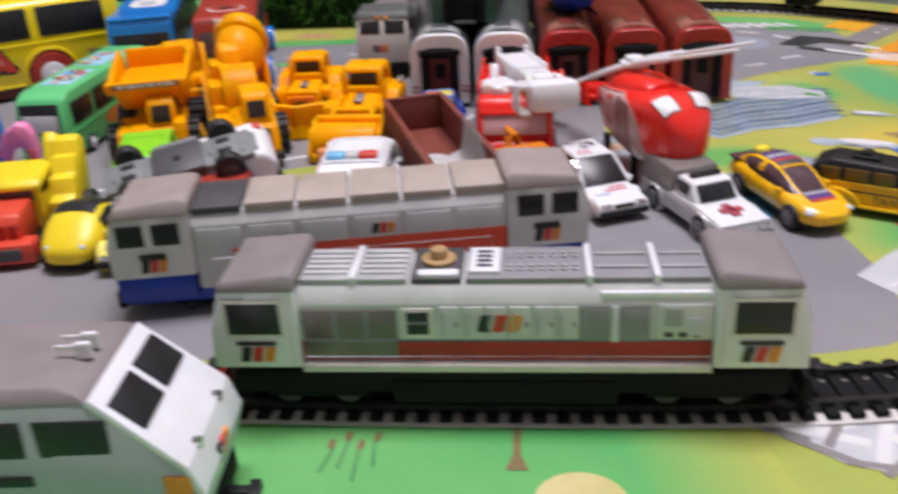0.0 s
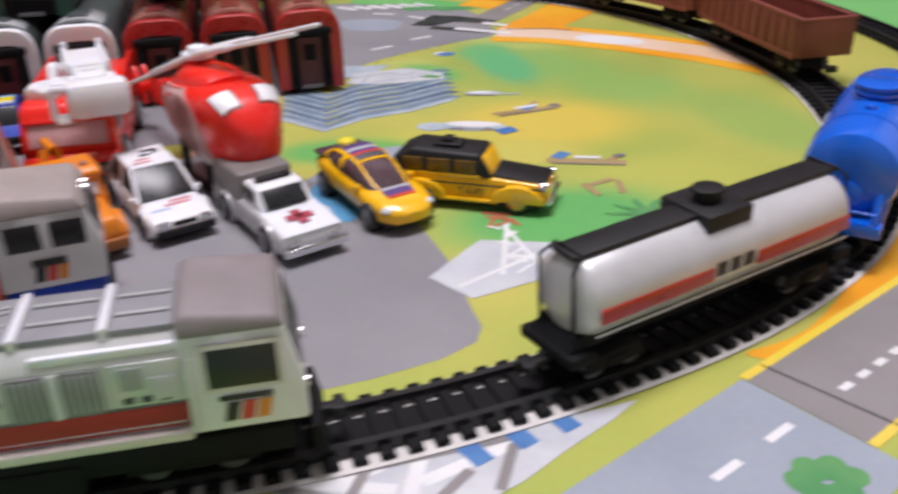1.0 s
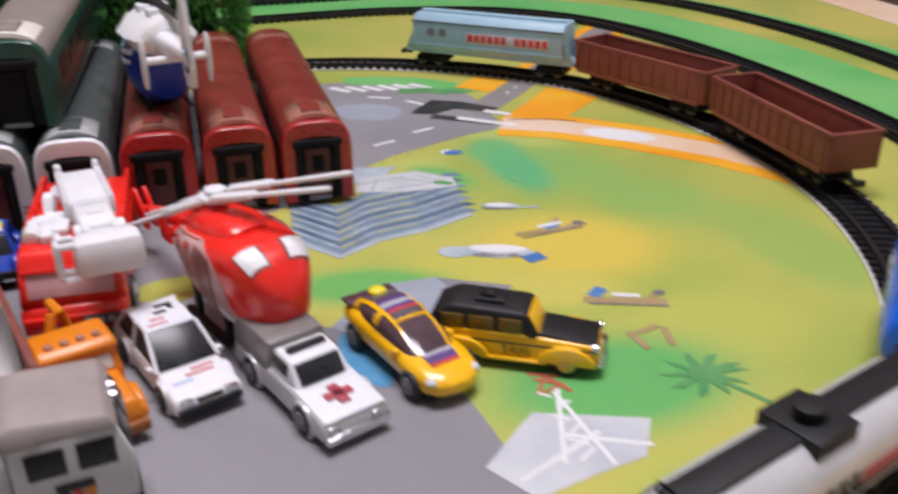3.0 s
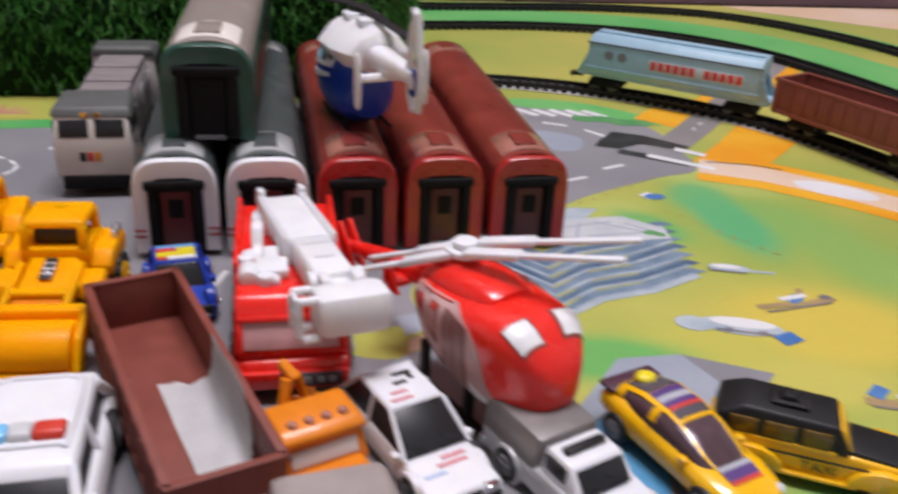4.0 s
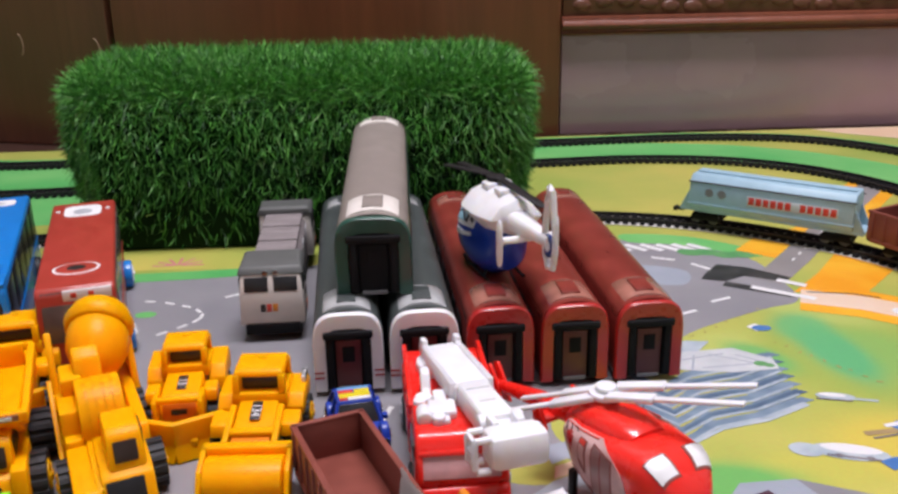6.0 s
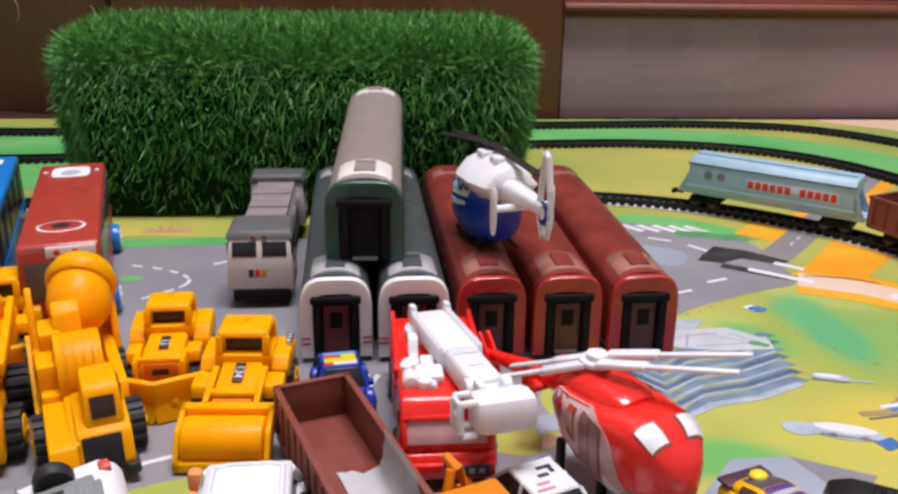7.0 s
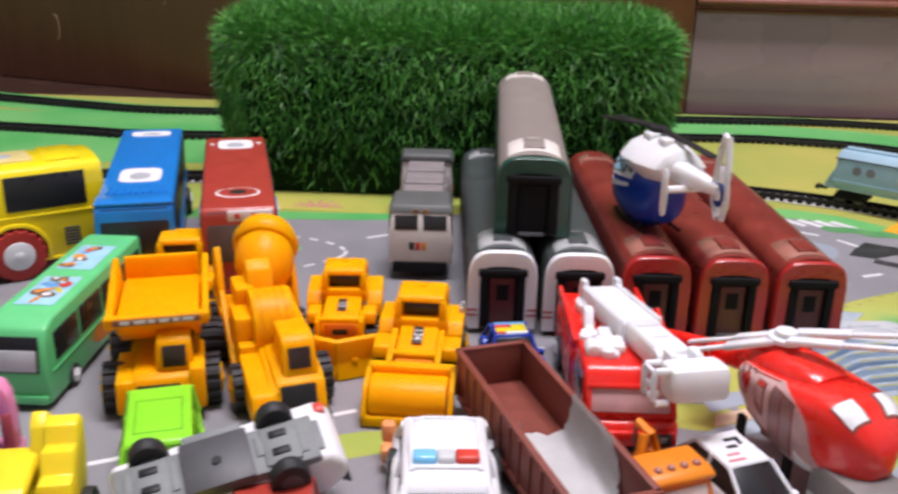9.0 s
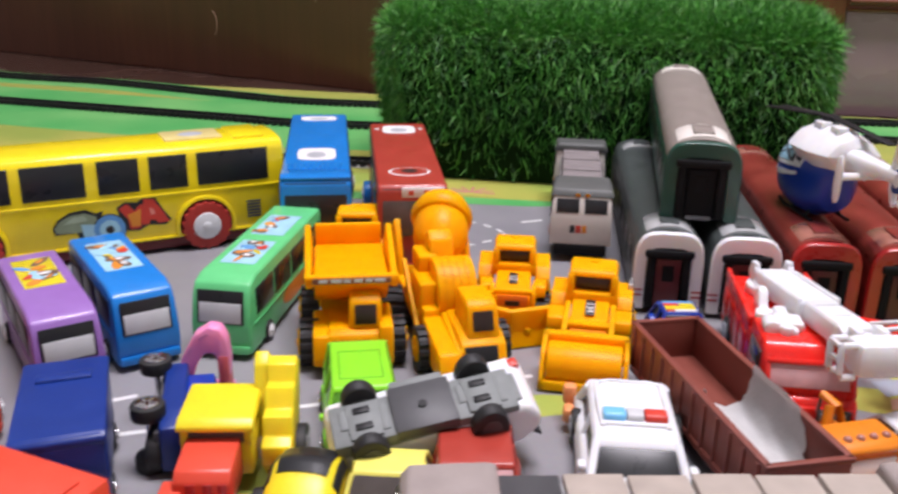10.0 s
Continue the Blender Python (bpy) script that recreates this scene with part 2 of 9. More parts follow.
def patch(bm, secs, power, x0, x1, lo, hi, off=0.6, nx=8, na=6, taper=0.0):
    """A thin skin laid on a loft of oval sections between x0 and x1; lo and hi give its angles in degrees at the back and at the front."""
    def at(x, deg, o):
        for (xa, za, ya, ra), (xb, zb, yb, rb) in zip(secs, secs[1:]):
            if xa <= x <= xb:
                k = (x - xa) / (xb - xa)
                return keeled([oval_point(x, za + (zb - za) * k, ya + (yb - ya) * k + o, ra + (rb - ra) * k + o, radians(deg), power)], za + (zb - za) * k, ra + (rb - ra) * k, taper)[0]
    t = bmesh.new()
    grid = []
    for o in (off, -0.4):
        rows_ = []
        for i in range(nx + 1):
            k = i / nx
            rows_.append([t.verts.new(at(x0 + (x1 - x0) * k, lo[0] + (lo[1] - lo[0]) * k + (hi[0] + (hi[1] - hi[0]) * k - lo[0] - (lo[1] - lo[0]) * k) * j / na, o)) for j in range(na + 1)])
        grid.append(rows_)
    for g in grid:
        for i in range(nx):
            for j in range(na):
                t.faces.new((g[i][j], g[i + 1][j], g[i + 1][j + 1], g[i][j + 1]))
    rim = [(i, 0) for i in range(nx)] + [(nx, j) for j in range(na)] + [(i, na) for i in range(nx, 0, -1)] + [(0, j) for j in range(na, 0, -1)]
    for (a, b), (c, d) in zip(rim, rim[1:] + rim[:1]):
        t.faces.new((grid[0][a][b], grid[0][c][d], grid[1][c][d], grid[1][a][b]))
    bmesh.ops.recalc_face_normals(t, faces=t.faces)
    return merge(bm, t)


def oval_point(x, zc, ry, rz, a, p):
    ca, sa = math.cos(a), math.sin(a)
    return (x, ry * math.copysign(abs(ca) ** (2 / p), ca), zc + rz * math.copysign(abs(sa) ** (2 / p), sa))


def pipe(bm, pts, r, seg=8, m=None):
    """A round bar along points."""
    t = bmesh.new()
    rings = []
    for i, p in enumerate(pts):
        p = Vector(p)
        d = (Vector(pts[min(i + 1, len(pts) - 1)]) - Vector(pts[max(i - 1, 0)])).normalized()
        u = d.orthogonal().normalized()
        w = d.cross(u)
        rings.append([t.verts.new(p + r * (math.cos(2 * math.pi * k / seg) * u + math.sin(2 * math.pi * k / seg) * w)) for k in range(seg)])
    for a, b in zip(rings, rings[1:]):
        best = min(range(seg), key=lambda s: (a[0].co - b[s].co).length)
        b = b[best:] + b[:best]
        for i in range(seg):
            t.faces.new((a[i], a[(i + 1) % seg], b[(i + 1) % seg], b[i]))
    for ring in (rings[0], rings[-1]):
        if len(ring) > 2:
            t.faces.new(ring)
    bmesh.ops.recalc_face_normals(t, faces=t.faces)
    return merge(bm, t, m)


def mesh_of(name, bm, material, scale=MM, smooth=True):
    bmesh.ops.scale(bm, vec=(scale,) * 3, verts=bm.verts)
    me = bpy.data.meshes.new(name)
    bm.to_mesh(me)
    bm.free()
    if smooth:
        me.polygons.foreach_set("use_smooth", [True] * len(me.polygons))
        me.set_sharp_from_angle(angle=radians(38))
    me.materials.append(material)
    return me


def part(name, bm, material, parent, label=""):
    ob = new(name, mesh_of(name, bm, material))
    ob.parent = parent
    return tagged(ob, label)


def thing(name, m, label, category, group=""):
    """An Empty at the base of a thing, at the pose m."""
    ob = new(name)
    ob.empty_display_size = 0.01
    ob.matrix_world = m
    return tagged(ob, label, category, group)


def single(name, bm, material, m, label, category, kind=""):
    ob = new(name, mesh_of(name, bm, material))
    ob.matrix_world = m
    return tagged(ob, label, category, kind=kind)


def B():
    return bmesh.new()


def sized(m, sx, sy, sz):
    """A pose with the thing's length, width and height scaled."""
    return m @ Matrix.Diagonal((sx, sy, sz, 1))


def lettering(text, size, material, parent, m, name="lettering", label=""):
    """Raised words as a mesh; size in millimetres."""
    cu = bpy.data.curves.new("words", "FONT")
    cu.body, cu.size, cu.extrude, cu.align_x, cu.align_y = text, size, 0.05, "CENTER", "CENTER"
    tmp = bpy.data.objects.new("words", cu)
    scene.collection.objects.link(tmp)
    dg = bpy.context.evaluated_depsgraph_get()
    me = bpy.data.meshes.new_from_object(tmp.evaluated_get(dg))
    bpy.data.objects.remove(tmp)
    me.transform(Matrix.Diagonal((MM, MM, MM, 1)) @ m)
    me.materials.clear()
    me.materials.append(material)
    ob = new(name, me)
    ob.parent = parent
    return tagged(ob, label)


def side(x, y, z, flip=1):
    """A pose for flat lettering on a side wall (flip 1: the left side, -1: the right side)."""
    return Matrix.Translation((x, y, z)) @ Matrix.Rotation(math.pi if flip > 0 else 0, 4, "Z") @ Matrix.Rotation(math.pi / 2, 4, "X")


def wheel(parent, x, y, r, w, rim=CHROME, tyre=RUBBER, hub=0.62, name="wheel", seg=20, tread=0):
    """A wheel on a cross axle at height r, tyre and rim its sub-parts."""
    s = 1 if y > 0 else -1
    bm = B()
    if tread:
        outline = [(x + r * k * math.cos(a), r + r * k * math.sin(a)) for i in range(2 * tread) for k, a in ((1.05 if i % 2 else 0.95, math.pi * (i - 0.42) / tread), (1.05 if i % 2 else 0.95, math.pi * (i + 0.42) / tread))]
        prism(bm, outline, y - w / 2, y + w / 2, 0)
    else:
        cyl(bm, (x, y, r), "y", r, w, seg, bev=w * 0.18)
    t = part(name, bm, tyre, parent)
    bm = B()
    cyl(bm, (x, y + s * w * 0.42, r), "y", r * hub, w * 0.3, seg, bev=0.25)
    for k in range(5):
        a = 2 * math.pi * k / 5
        bx(bm, -r * 0.07, r * 0.07, s * w * 0.5, s * w * 0.62, r * 0.1, r * hub * 0.9, 0.1, Matrix.Translation((x, y, r)) @ Matrix.Rotation(a, 4, "Y"))
    cyl(bm, (x, y + s * w * 0.55, r), "y", r * 0.16, w * 0.3, 10)
    part("rim", bm, rim, t)
    return t


def car_wheels(parent, xs, half, r, w, rim=CHROME, tyre=RUBBER, seg=18, tread=0):
    for x in xs:
        for s in (-1, 1):
            wheel(parent, x, s * (half - w * 0.35), r, w, rim, tyre, seg=seg, tread=tread)


def badge(parent, x, y, z, w, h, flip):
    """The railway's slanted badge as plain shapes: a black, a red and an orange stroke."""
    s = 1 if flip > 0 else -1
    for k, mat in enumerate((STICK_K, STICK_R, STICK_O)):
        bm = B()
        u = -w / 2 + k * w / 3
        prism(bm, [(u * -s, z - h / 2), ((u + w * 0.26) * -s, z - h / 2), ((u + w * 0.36) * -s, z + h / 2), ((u + w * 0.1) * -s, z + h / 2)], y - 0.15, y + 0.15, 0, Matrix.Translation((x, 0, 0)))
        part("badge_stroke", bm, mat, parent)

# ---- room ----
WOOD_D = wood("dark_cabinet_wood", (0.060, 0.022, 0.013), (0.152, 0.056, 0.031))
WOOD_M = wood("red_brown_wood", (0.084, 0.023, 0.0125), (0.205, 0.060, 0.030))
PANEL = shade("mauve_panel", (0.36, 0.235, 0.265), 0.24, var=0.10, scale=7, coat=0.35, bump=0.03)
WALLPAINT = shade("room_paint", (0.76, 0.76, 0.77), 0.8, var=0.04, scale=3)
FLOORTILE = shade("dark_floor_tile", (0.06, 0.03, 0.022), 0.25, var=0.2, scale=6)


def slab(name, x0, x1, y0, y1, z0, z1, material, kind="structure", bev=2.0, m=None, label=""):
    bm = B()
    bx(bm, x0 * 1000, x1 * 1000, y0 * 1000, y1 * 1000, z0 * 1000, z1 * 1000, bev)
    ob = new(name, mesh_of(name, bm, material))
    if m is not None:
        ob.matrix_world = m
    return tagged(ob, label, kind=kind)


slab("floor", -2.6, 2.6, -2.4, 1.9, -0.08, -0.003, FLOORTILE)
slab("wall_north", -2.6, 2.6, 1.9, 2.0, -0.08, 2.7, WALLPAINT)
slab("wall_south", -2.6, 2.6, -2.5, -2.4, -0.08, 2.7, WALLPAINT)
slab("wall_west", -2.7, -2.6, -2.5, 2.0, -0.08, 2.7, WALLPAINT)
slab("wall_east", 2.6, 2.7, -2.5, 2.0, -0.08, 2.7, WALLPAINT)
slab("ceiling", -2.7, 2.7, -2.5, 2.0, 2.7, 2.8, WALLPAINT)

lamp = bpy.data.lights.new("ceiling_lamp", "AREA")
lamp.shape, lamp.size, lamp.size_y, lamp.energy, lamp.color = "RECTANGLE", 1.3, 0.7, ROOM_LAMP_WATTS, (1.02, 0.955, 1.05)
lamp_ob = new("ceiling_lamp", lamp)
lamp_ob.matrix_world = look((0.3, 0.42, 2.62), (0.3, 0.42, 0.0))
fix = thing("ceiling_light", pose(0.3, 0.42, 2.7), "flat white ceiling light with a metal frame", "lamp")
bm = B()
bx(bm, -690, 690, -390, 390, -60, 0, 6)
part("housing", bm, WHITE, fix)

# cabinets that close the back of the mat
cab = thing("cabinet", pose(0, 1.09, -0.003), "dark varnished cabinet with mauve recessed panels and a moulded rail", "cabinet")
bm = B()
bx(bm, -232, 276, 0, 300, 0, 900, 3)
part("door_stile", bm, WOOD_M, cab, "reddish brown upright board")
bm = B()
bx(bm, 278, 1500, 8, 300, 0, 122, 2)
part("lower_panel", bm, PANEL, cab, "glossy mauve panel")
bm = B()
bx(bm, 278, 1500, 6, 300, 136, 900, 2)
part("upper_panel", bm, WOOD_D, cab)
bm = B()
prism(bm, [(0, 118), (-3, 118.5), (-4, 121), (-1, 122), (-1, 126), (-7, 127), (-9, 130), (-7, 134), (-2, 135), (-2, 139), (4, 140), (4, 118)], -1500, -276, 0.4, Matrix.Rotation(math.pi / 2, 4, "Z"))
part("moulded_rail", bm, WOOD_M, cab)
bm = B()
for k in range(46):
    ball(bm, (300 + 26 * k, 5, 152 + 4 * math.sin(k)), 11, 3, 7, 12, 8)
part("carved_band", bm, WOOD_D, cab)

left_cab = thing("cabinet", pose(-0.236, 1.092, -0.003, 0, 0, -17), "plain dark brown cabinet side with scuffs", "cabinet")
bm = B()
bx(bm, -1500, -3, 0, 300, 0, 900, 3)
part("side_board", bm, WOOD_D, left_cab)
for u, w, h, z in ((-560, 60, 40, 105), (-640, 34, 60, 120)):
    bm = B()
    bx(bm, u, u + w, -0.5, 2, z, z + h, 0.2)
    part("patch", bm, WOOD_M, left_cab, "faded brown patch")
for u, z, r in ((-285, 70, 16), (-120, 118, 12), (-22, 108, 18), (-30, 60, 12)):
    bm = B()
    pipe(bm, [(u + r * 0.4 * math.cos(a), -0.4, z + r * math.sin(a)) for a in np.linspace(-1.3, 1.6, 10)], 0.9)
    part("scuff", bm, shade("scuff_beige", (0.25, 0.15, 0.09), 0.6), left_cab, "pale scuff mark")

# ---- printed play mat ----
INK_LIME = printed("ink_lime", (0.30, 0.43, 0.08), (0.64, 0.53, 0.12), 6)


def meadow(name, base, washes, grain=420):
    """The mat's ground ink: two base colours that drift, with soft washes (x, y, rx, ry, degrees, colour, strength) printed over them."""
    m = bpy.data.materials.new(name)
    m.use_nodes = True
    nt = m.node_tree
    b = nt.nodes["Principled BSDF"]
    link = nt.links.new
    co = nt.nodes.new("ShaderNodeTexCoord")
    n = nt.nodes.new("ShaderNodeTexNoise")
    n.inputs["Scale"].default_value, n.inputs["Detail"].default_value = 7, 3
    link(co.outputs["Object"], n.inputs["Vector"])
    ramp = nt.nodes.new("ShaderNodeValToRGB")
    ramp.color_ramp.elements[0].position, ramp.color_ramp.elements[1].position = 0.36, 0.64
    ramp.color_ramp.elements[0].color, ramp.color_ramp.elements[1].color = (*base[0], 1), (*base[1], 1)
    link(n.outputs["Fac"], ramp.inputs["Fac"])
    out = ramp.outputs["Color"]
    for x, y, rx, ry, deg, col, k in washes:
        mp, g = nt.nodes.new("ShaderNodeMapping"), nt.nodes.new("ShaderNodeTexGradient")
        mp.vector_type = "TEXTURE"
        mp.inputs["Location"].default_value = (x, y, 0)
        mp.inputs["Rotation"].default_value = (0, 0, radians(deg))
        mp.inputs["Scale"].default_value = (rx, ry, 1)
        g.gradient_type = "QUADRATIC_SPHERE"
        soft = nt.nodes.new("ShaderNodeMapRange")
        soft.interpolation_type = "SMOOTHSTEP"
        soft.inputs["To Max"].default_value, soft.inputs["From Max"].default_value = k, 0.45
        mx = nt.nodes.new("ShaderNodeMix")
        mx.data_type = "RGBA"
        mx.inputs[7].default_value = (*col, 1)
        link(co.outputs["Object"], mp.inputs["Vector"])
        link(mp.outputs["Vector"], g.inputs["Vector"])
        link(g.outputs["Fac"], soft.inputs["Value"])
        link(soft.outputs["Result"], mx.inputs[0])
        link(out, mx.inputs[6])
        out = mx.outputs[2]
    n2 = nt.nodes.new("ShaderNodeTexNoise")
    n2.inputs["Scale"].default_value, n2.inputs["Detail"].default_value = grain, 4
    fine = nt.nodes.new("ShaderNodeMix")
    fine.data_type, fine.blend_type = "RGBA", "MULTIPLY"
    fine.inputs[0].default_value = 0.16
    link(co.outputs["Object"], n2.inputs["Vector"])
    link(out, fine.inputs[6])
    link(n2.outputs["Color"], fine.inputs[7])
    link(fine.outputs[2], b.inputs["Base Color"])
    n3, bu = nt.nodes.new("ShaderNodeTexNoise"), nt.nodes.new("ShaderNodeBump")
    n3.inputs["Scale"].default_value = 9
    bu.inputs["Strength"].default_value, bu.inputs["Distance"].default_value = 0.25, 0.004
    link(co.outputs["Object"], n3.inputs["Vector"])
    link(n3.outputs["Fac"], bu.inputs["Height"])
    link(bu.outputs["Normal"], b.inputs["Normal"])
    b.inputs["Roughness"].default_value = 0.42
    return m


YELLOW_WASH, GREEN_WASH, MINT_WASH, OLIVE_WASH = (0.68, 0.54, 0.09), (0.26, 0.47, 0.12), (0.13, 0.47, 0.17), (0.34, 0.42, 0.09)
HILLS = ((.330, .492, .030, .075, 4, (0.12, 0.46, 0.19), .95), (.325, .525, .032, .04, -20, (0.14, 0.47, 0.18), .8), (.284, .488, .024, .042, 35, (0.17, 0.47, 0.14), .9),
         (.300, .272, .088, .056, 0, (0.12, 0.45, 0.13), .95), (.222, .368, .065, .030, -8, (0.15, 0.46, 0.12), .95))
INK_GROUND = meadow("ink_ground", ((0.36, 0.45, 0.09), (0.56, 0.52, 0.12)), (
    (.325, .385, .085, .065, -15, YELLOW_WASH, .95), (.262, .372, .06, .035, 10, (0.56, 0.53, 0.10), .9), (.385, .445, .06, .10, 20, GREEN_WASH, .8), (.43, .36, .05, .10, 10, (0.30, 0.46, 0.11), .8),
    (.345, .545, .07, .03, -35, (0.48, 0.55, 0.14), .9), (.345, .49, .055, .06, -30, GREEN_WASH, .9), (.263, .505, .05, .03, 25, (0.50, 0.55, 0.14), .9), (.41, .47, .04, .05, 0, OLIVE_WASH, .6),
    (.30, .345, .06, .03, -10, (0.62, 0.55, 0.12), .8), (.36, .30, .07, .05, 0, (0.50, 0.52, 0.11), .8), (.30, .20, .07, .05, 25, (0.42, 0.50, 0.10), .8), (.46, .25, .08, .06, 30, (0.60, 0.47, 0.10), .7)) + HILLS)
INK_GREEN = printed("ink_green", (0.10, 0.44, 0.12), (0.19, 0.52, 0.16), 9)
INK_GREY = printed("ink_grey", (0.245, 0.242, 0.262), (0.31, 0.303, 0.318), 10)
INK_ROAD = printed("ink_road", (0.24, 0.225, 0.22), (0.29, 0.27, 0.27), 16)
INK_BLUEGREY = printed("ink_blue_grey", (0.30, 0.34, 0.40), (0.36, 0.40, 0.46), 16)
INK_ORANGE = printed("ink_orange", (0.82, 0.33, 0.012), (0.86, 0.45, 0.03), 18)
INK_PEACH = printed("ink_peach", (0.78, 0.61, 0.47), (0.74, 0.52, 0.34), 12)
INK_WHITE = printed("ink_white", (0.74, 0.74, 0.74), (0.8, 0.8, 0.8), 20)
INK_YELLOW = printed("ink_yellow", (0.78, 0.60, 0.05), (0.82, 0.62, 0.10), 20)
INK_FOAM = printed("ink_foam", (0.36, 0.44, 0.50), (0.50, 0.56, 0.60), 60)
INK_BLACK = printed("ink_black", (0.018, 0.02, 0.02), (0.05, 0.05, 0.05), 60)
INK_BROWN = printed("ink_brown", (0.36, 0.26, 0.13), (0.42, 0.30, 0.14), 60)
SKYBLUE_INK = printed("ink_pond", (0.06, 0.27, 0.50), (0.13, 0.36, 0.58), 50)
INK_BLUE = printed("ink_blue", (0.05, 0.16, 0.42), (0.10, 0.24, 0.5), 50)
INK_PALM = printed("ink_palm", (0.08, 0.29, 0.10), (0.13, 0.34, 0.12), 60)
INK_PINK = printed("ink_pink", (0.6, 0.18, 0.22), (0.65, 0.28, 0.25), 60)
INK_RED = printed("ink_red", (0.55, 0.10, 0.06), (0.5, 0.14, 0.08), 60)

mat_thing = thing("play_mat", pose(0, 0, 0), "printed plastic play mat with roads, lawns and fields", "play mat")
mat_thing["kind"] = "structure"


def smooth_ring(pts, n=6, closed=True):
    """A Catmull-Rom line through points."""
    pts = [Vector((*p, 0.0)) if len(p) == 2 else Vector(p) for p in pts]
    out, k = [], len(pts)
    for i in range(k if closed else k - 1):
        a, b, c, d = (pts[(i + j) % k] if closed else pts[min(max(i + j, 0), k - 1)] for j in (-1, 0, 1, 2))
        for s in range(n):
            t = s / n
            out.append(0.5 * ((2 * b) + (c - a) * t + (2 * a - 5 * b + 4 * c - d) * t * t + (3 * b - a - 3 * c + d) * t ** 3))
    if not closed:
        out.append(pts[-1])
    return out


LAYERS = []


def flat(name, rings, level, material, label=""):
    """Printed shapes, each a ring of points, in thin layers of ink one over another."""
    bm = B()
    lift = 0.0000003 * len(LAYERS)
    LAYERS.append(name)
    for k, ring in enumerate(rings):
        vs = [bm.verts.new((p[0], p[1], 0.00006 * level + lift + 0.000001 * (k % 20))) for p in ring]
        f = bm.faces.new(vs)
        if f.normal.z < 0 or f.calc_area() < 0:
            f.normal_flip()
    bmesh.ops.recalc_face_normals(bm, faces=bm.faces)
    for f in bm.faces:
        f.normal_update()
        if f.normal.z < 0:
            f.normal_flip()
    bmesh.ops.triangulate(bm, faces=bm.faces)
    ob = new(name, mesh_of(name, bm, material, 1.0, False))
    ob.parent = mat_thing
    return tagged(ob, label)


def strip(path, lo, hi):
    """A ring between two offsets to the left of an open line."""
    a, b = [], []
    for i, p in enumerate(path):
        d = (path[min(i + 1, len(path) - 1)] - path[max(i - 1, 0)]).normalized()
        n = Vector((-d.y, d.x, 0))
        a.append(p + n * lo)
        b.append(p + n * hi)
    return a + b[::-1]


def bar(x, y, l, w, deg):
    c, s = math.cos(radians(deg)), math.sin(radians(deg))
    return [(x + u * c - v * s, y + u * s + v * c) for u, v in ((-l / 2, -w / 2), (l / 2, -w / 2), (l / 2, w / 2), (-l / 2, w / 2))]


def disc(x, y, rx, ry, deg=0, n=18):
    c, s = math.cos(radians(deg)), math.sin(radians(deg))
    return [(x + rx * math.cos(a) * c - ry * math.sin(a) * s, y + rx * math.cos(a) * s + ry * math.sin(a) * c) for a in np.linspace(0, 2 * math.pi, n, endpoint=False)]


LIME_RGB, GREEN_RGB = (0.45, 0.48, 0.10), (0.11, 0.45, 0.13)
bm = B()
bx(bm, -1250, 860, -900, 1078, -2.5, 0, 0.8)
part("mat_sheet", bm, INK_GROUND, mat_thing, "yellow-green printed film")

INNER = smooth_ring([(-.40, .148), (-.2, .148), (0, .148), (.1, .149), (.2, .154), (.28, .170), (.35, .198), (.41, .243), (.455, .31), (.482, .39),
                     (.487, .47), (.47, .56), (.43, .64), (.37, .70), (.30, .738), (.22, .757), (.1, .762), (-.05, .755), (-.2, .742), (-.4, .725),
                     (-.5, .70), (-.58, .64), (-.63, .55), (-.64, .44), (-.62, .33), (-.57, .23), (-.49, .165)], 12)
SECOND = smooth_ring([(-1.2, .95), (-.8, .93), (-.4, .895), (-.27, .885), (0, .92), (.25, .945), (.35, .945), (.44, .92), (.51, .86), (.555, .76), (.578, .65),
                      (.588, .52), (.58, .42), (.565, .34), (.54, .26), (.52, .16), (.51, 0), (.5, -.3)], 14, False)
THIRD = smooth_ring([(-1.2, 1.16), (-.77, 1.075), (-.6, 1.06), (-.42, 1.018), (-.30, 1.0), (0, 1.02), (.27, 1.036), (.44, 1.04), (.56, 1.005), (.645, .9),
                     (.69, .75), (.70, .6), (.69, .47), (.67, .35), (.65, .2), (.64, -.3)], 14, False)

# back lawns between the outer tracks, beige border
flat("printed_lawn", [strip(SECOND, 0.004, 0.085)], 1, INK_GREEN, "green printed lawn")
flat("printed_lawn", [strip(THIRD, 0.004, 0.034)], 1, INK_GREEN, "green printed lawn")
flat("printed_lawn", [strip([p for p in SECOND if p.x < -.02], -.10, -.004)], 1, INK_GREEN, "green printed lawn")
flat("printed_lawn", [strip([p for p in THIRD if p.x < .1], -.036, -.004)], 1, INK_GREEN, "green printed lawn")
flat("printed_border", [[(.80, -.5), (.86, -.5), (.86, 1.076), (.58, 1.076), (.60, 1.052), (.80, .92)]], 2, INK_PEACH, "beige printed border")
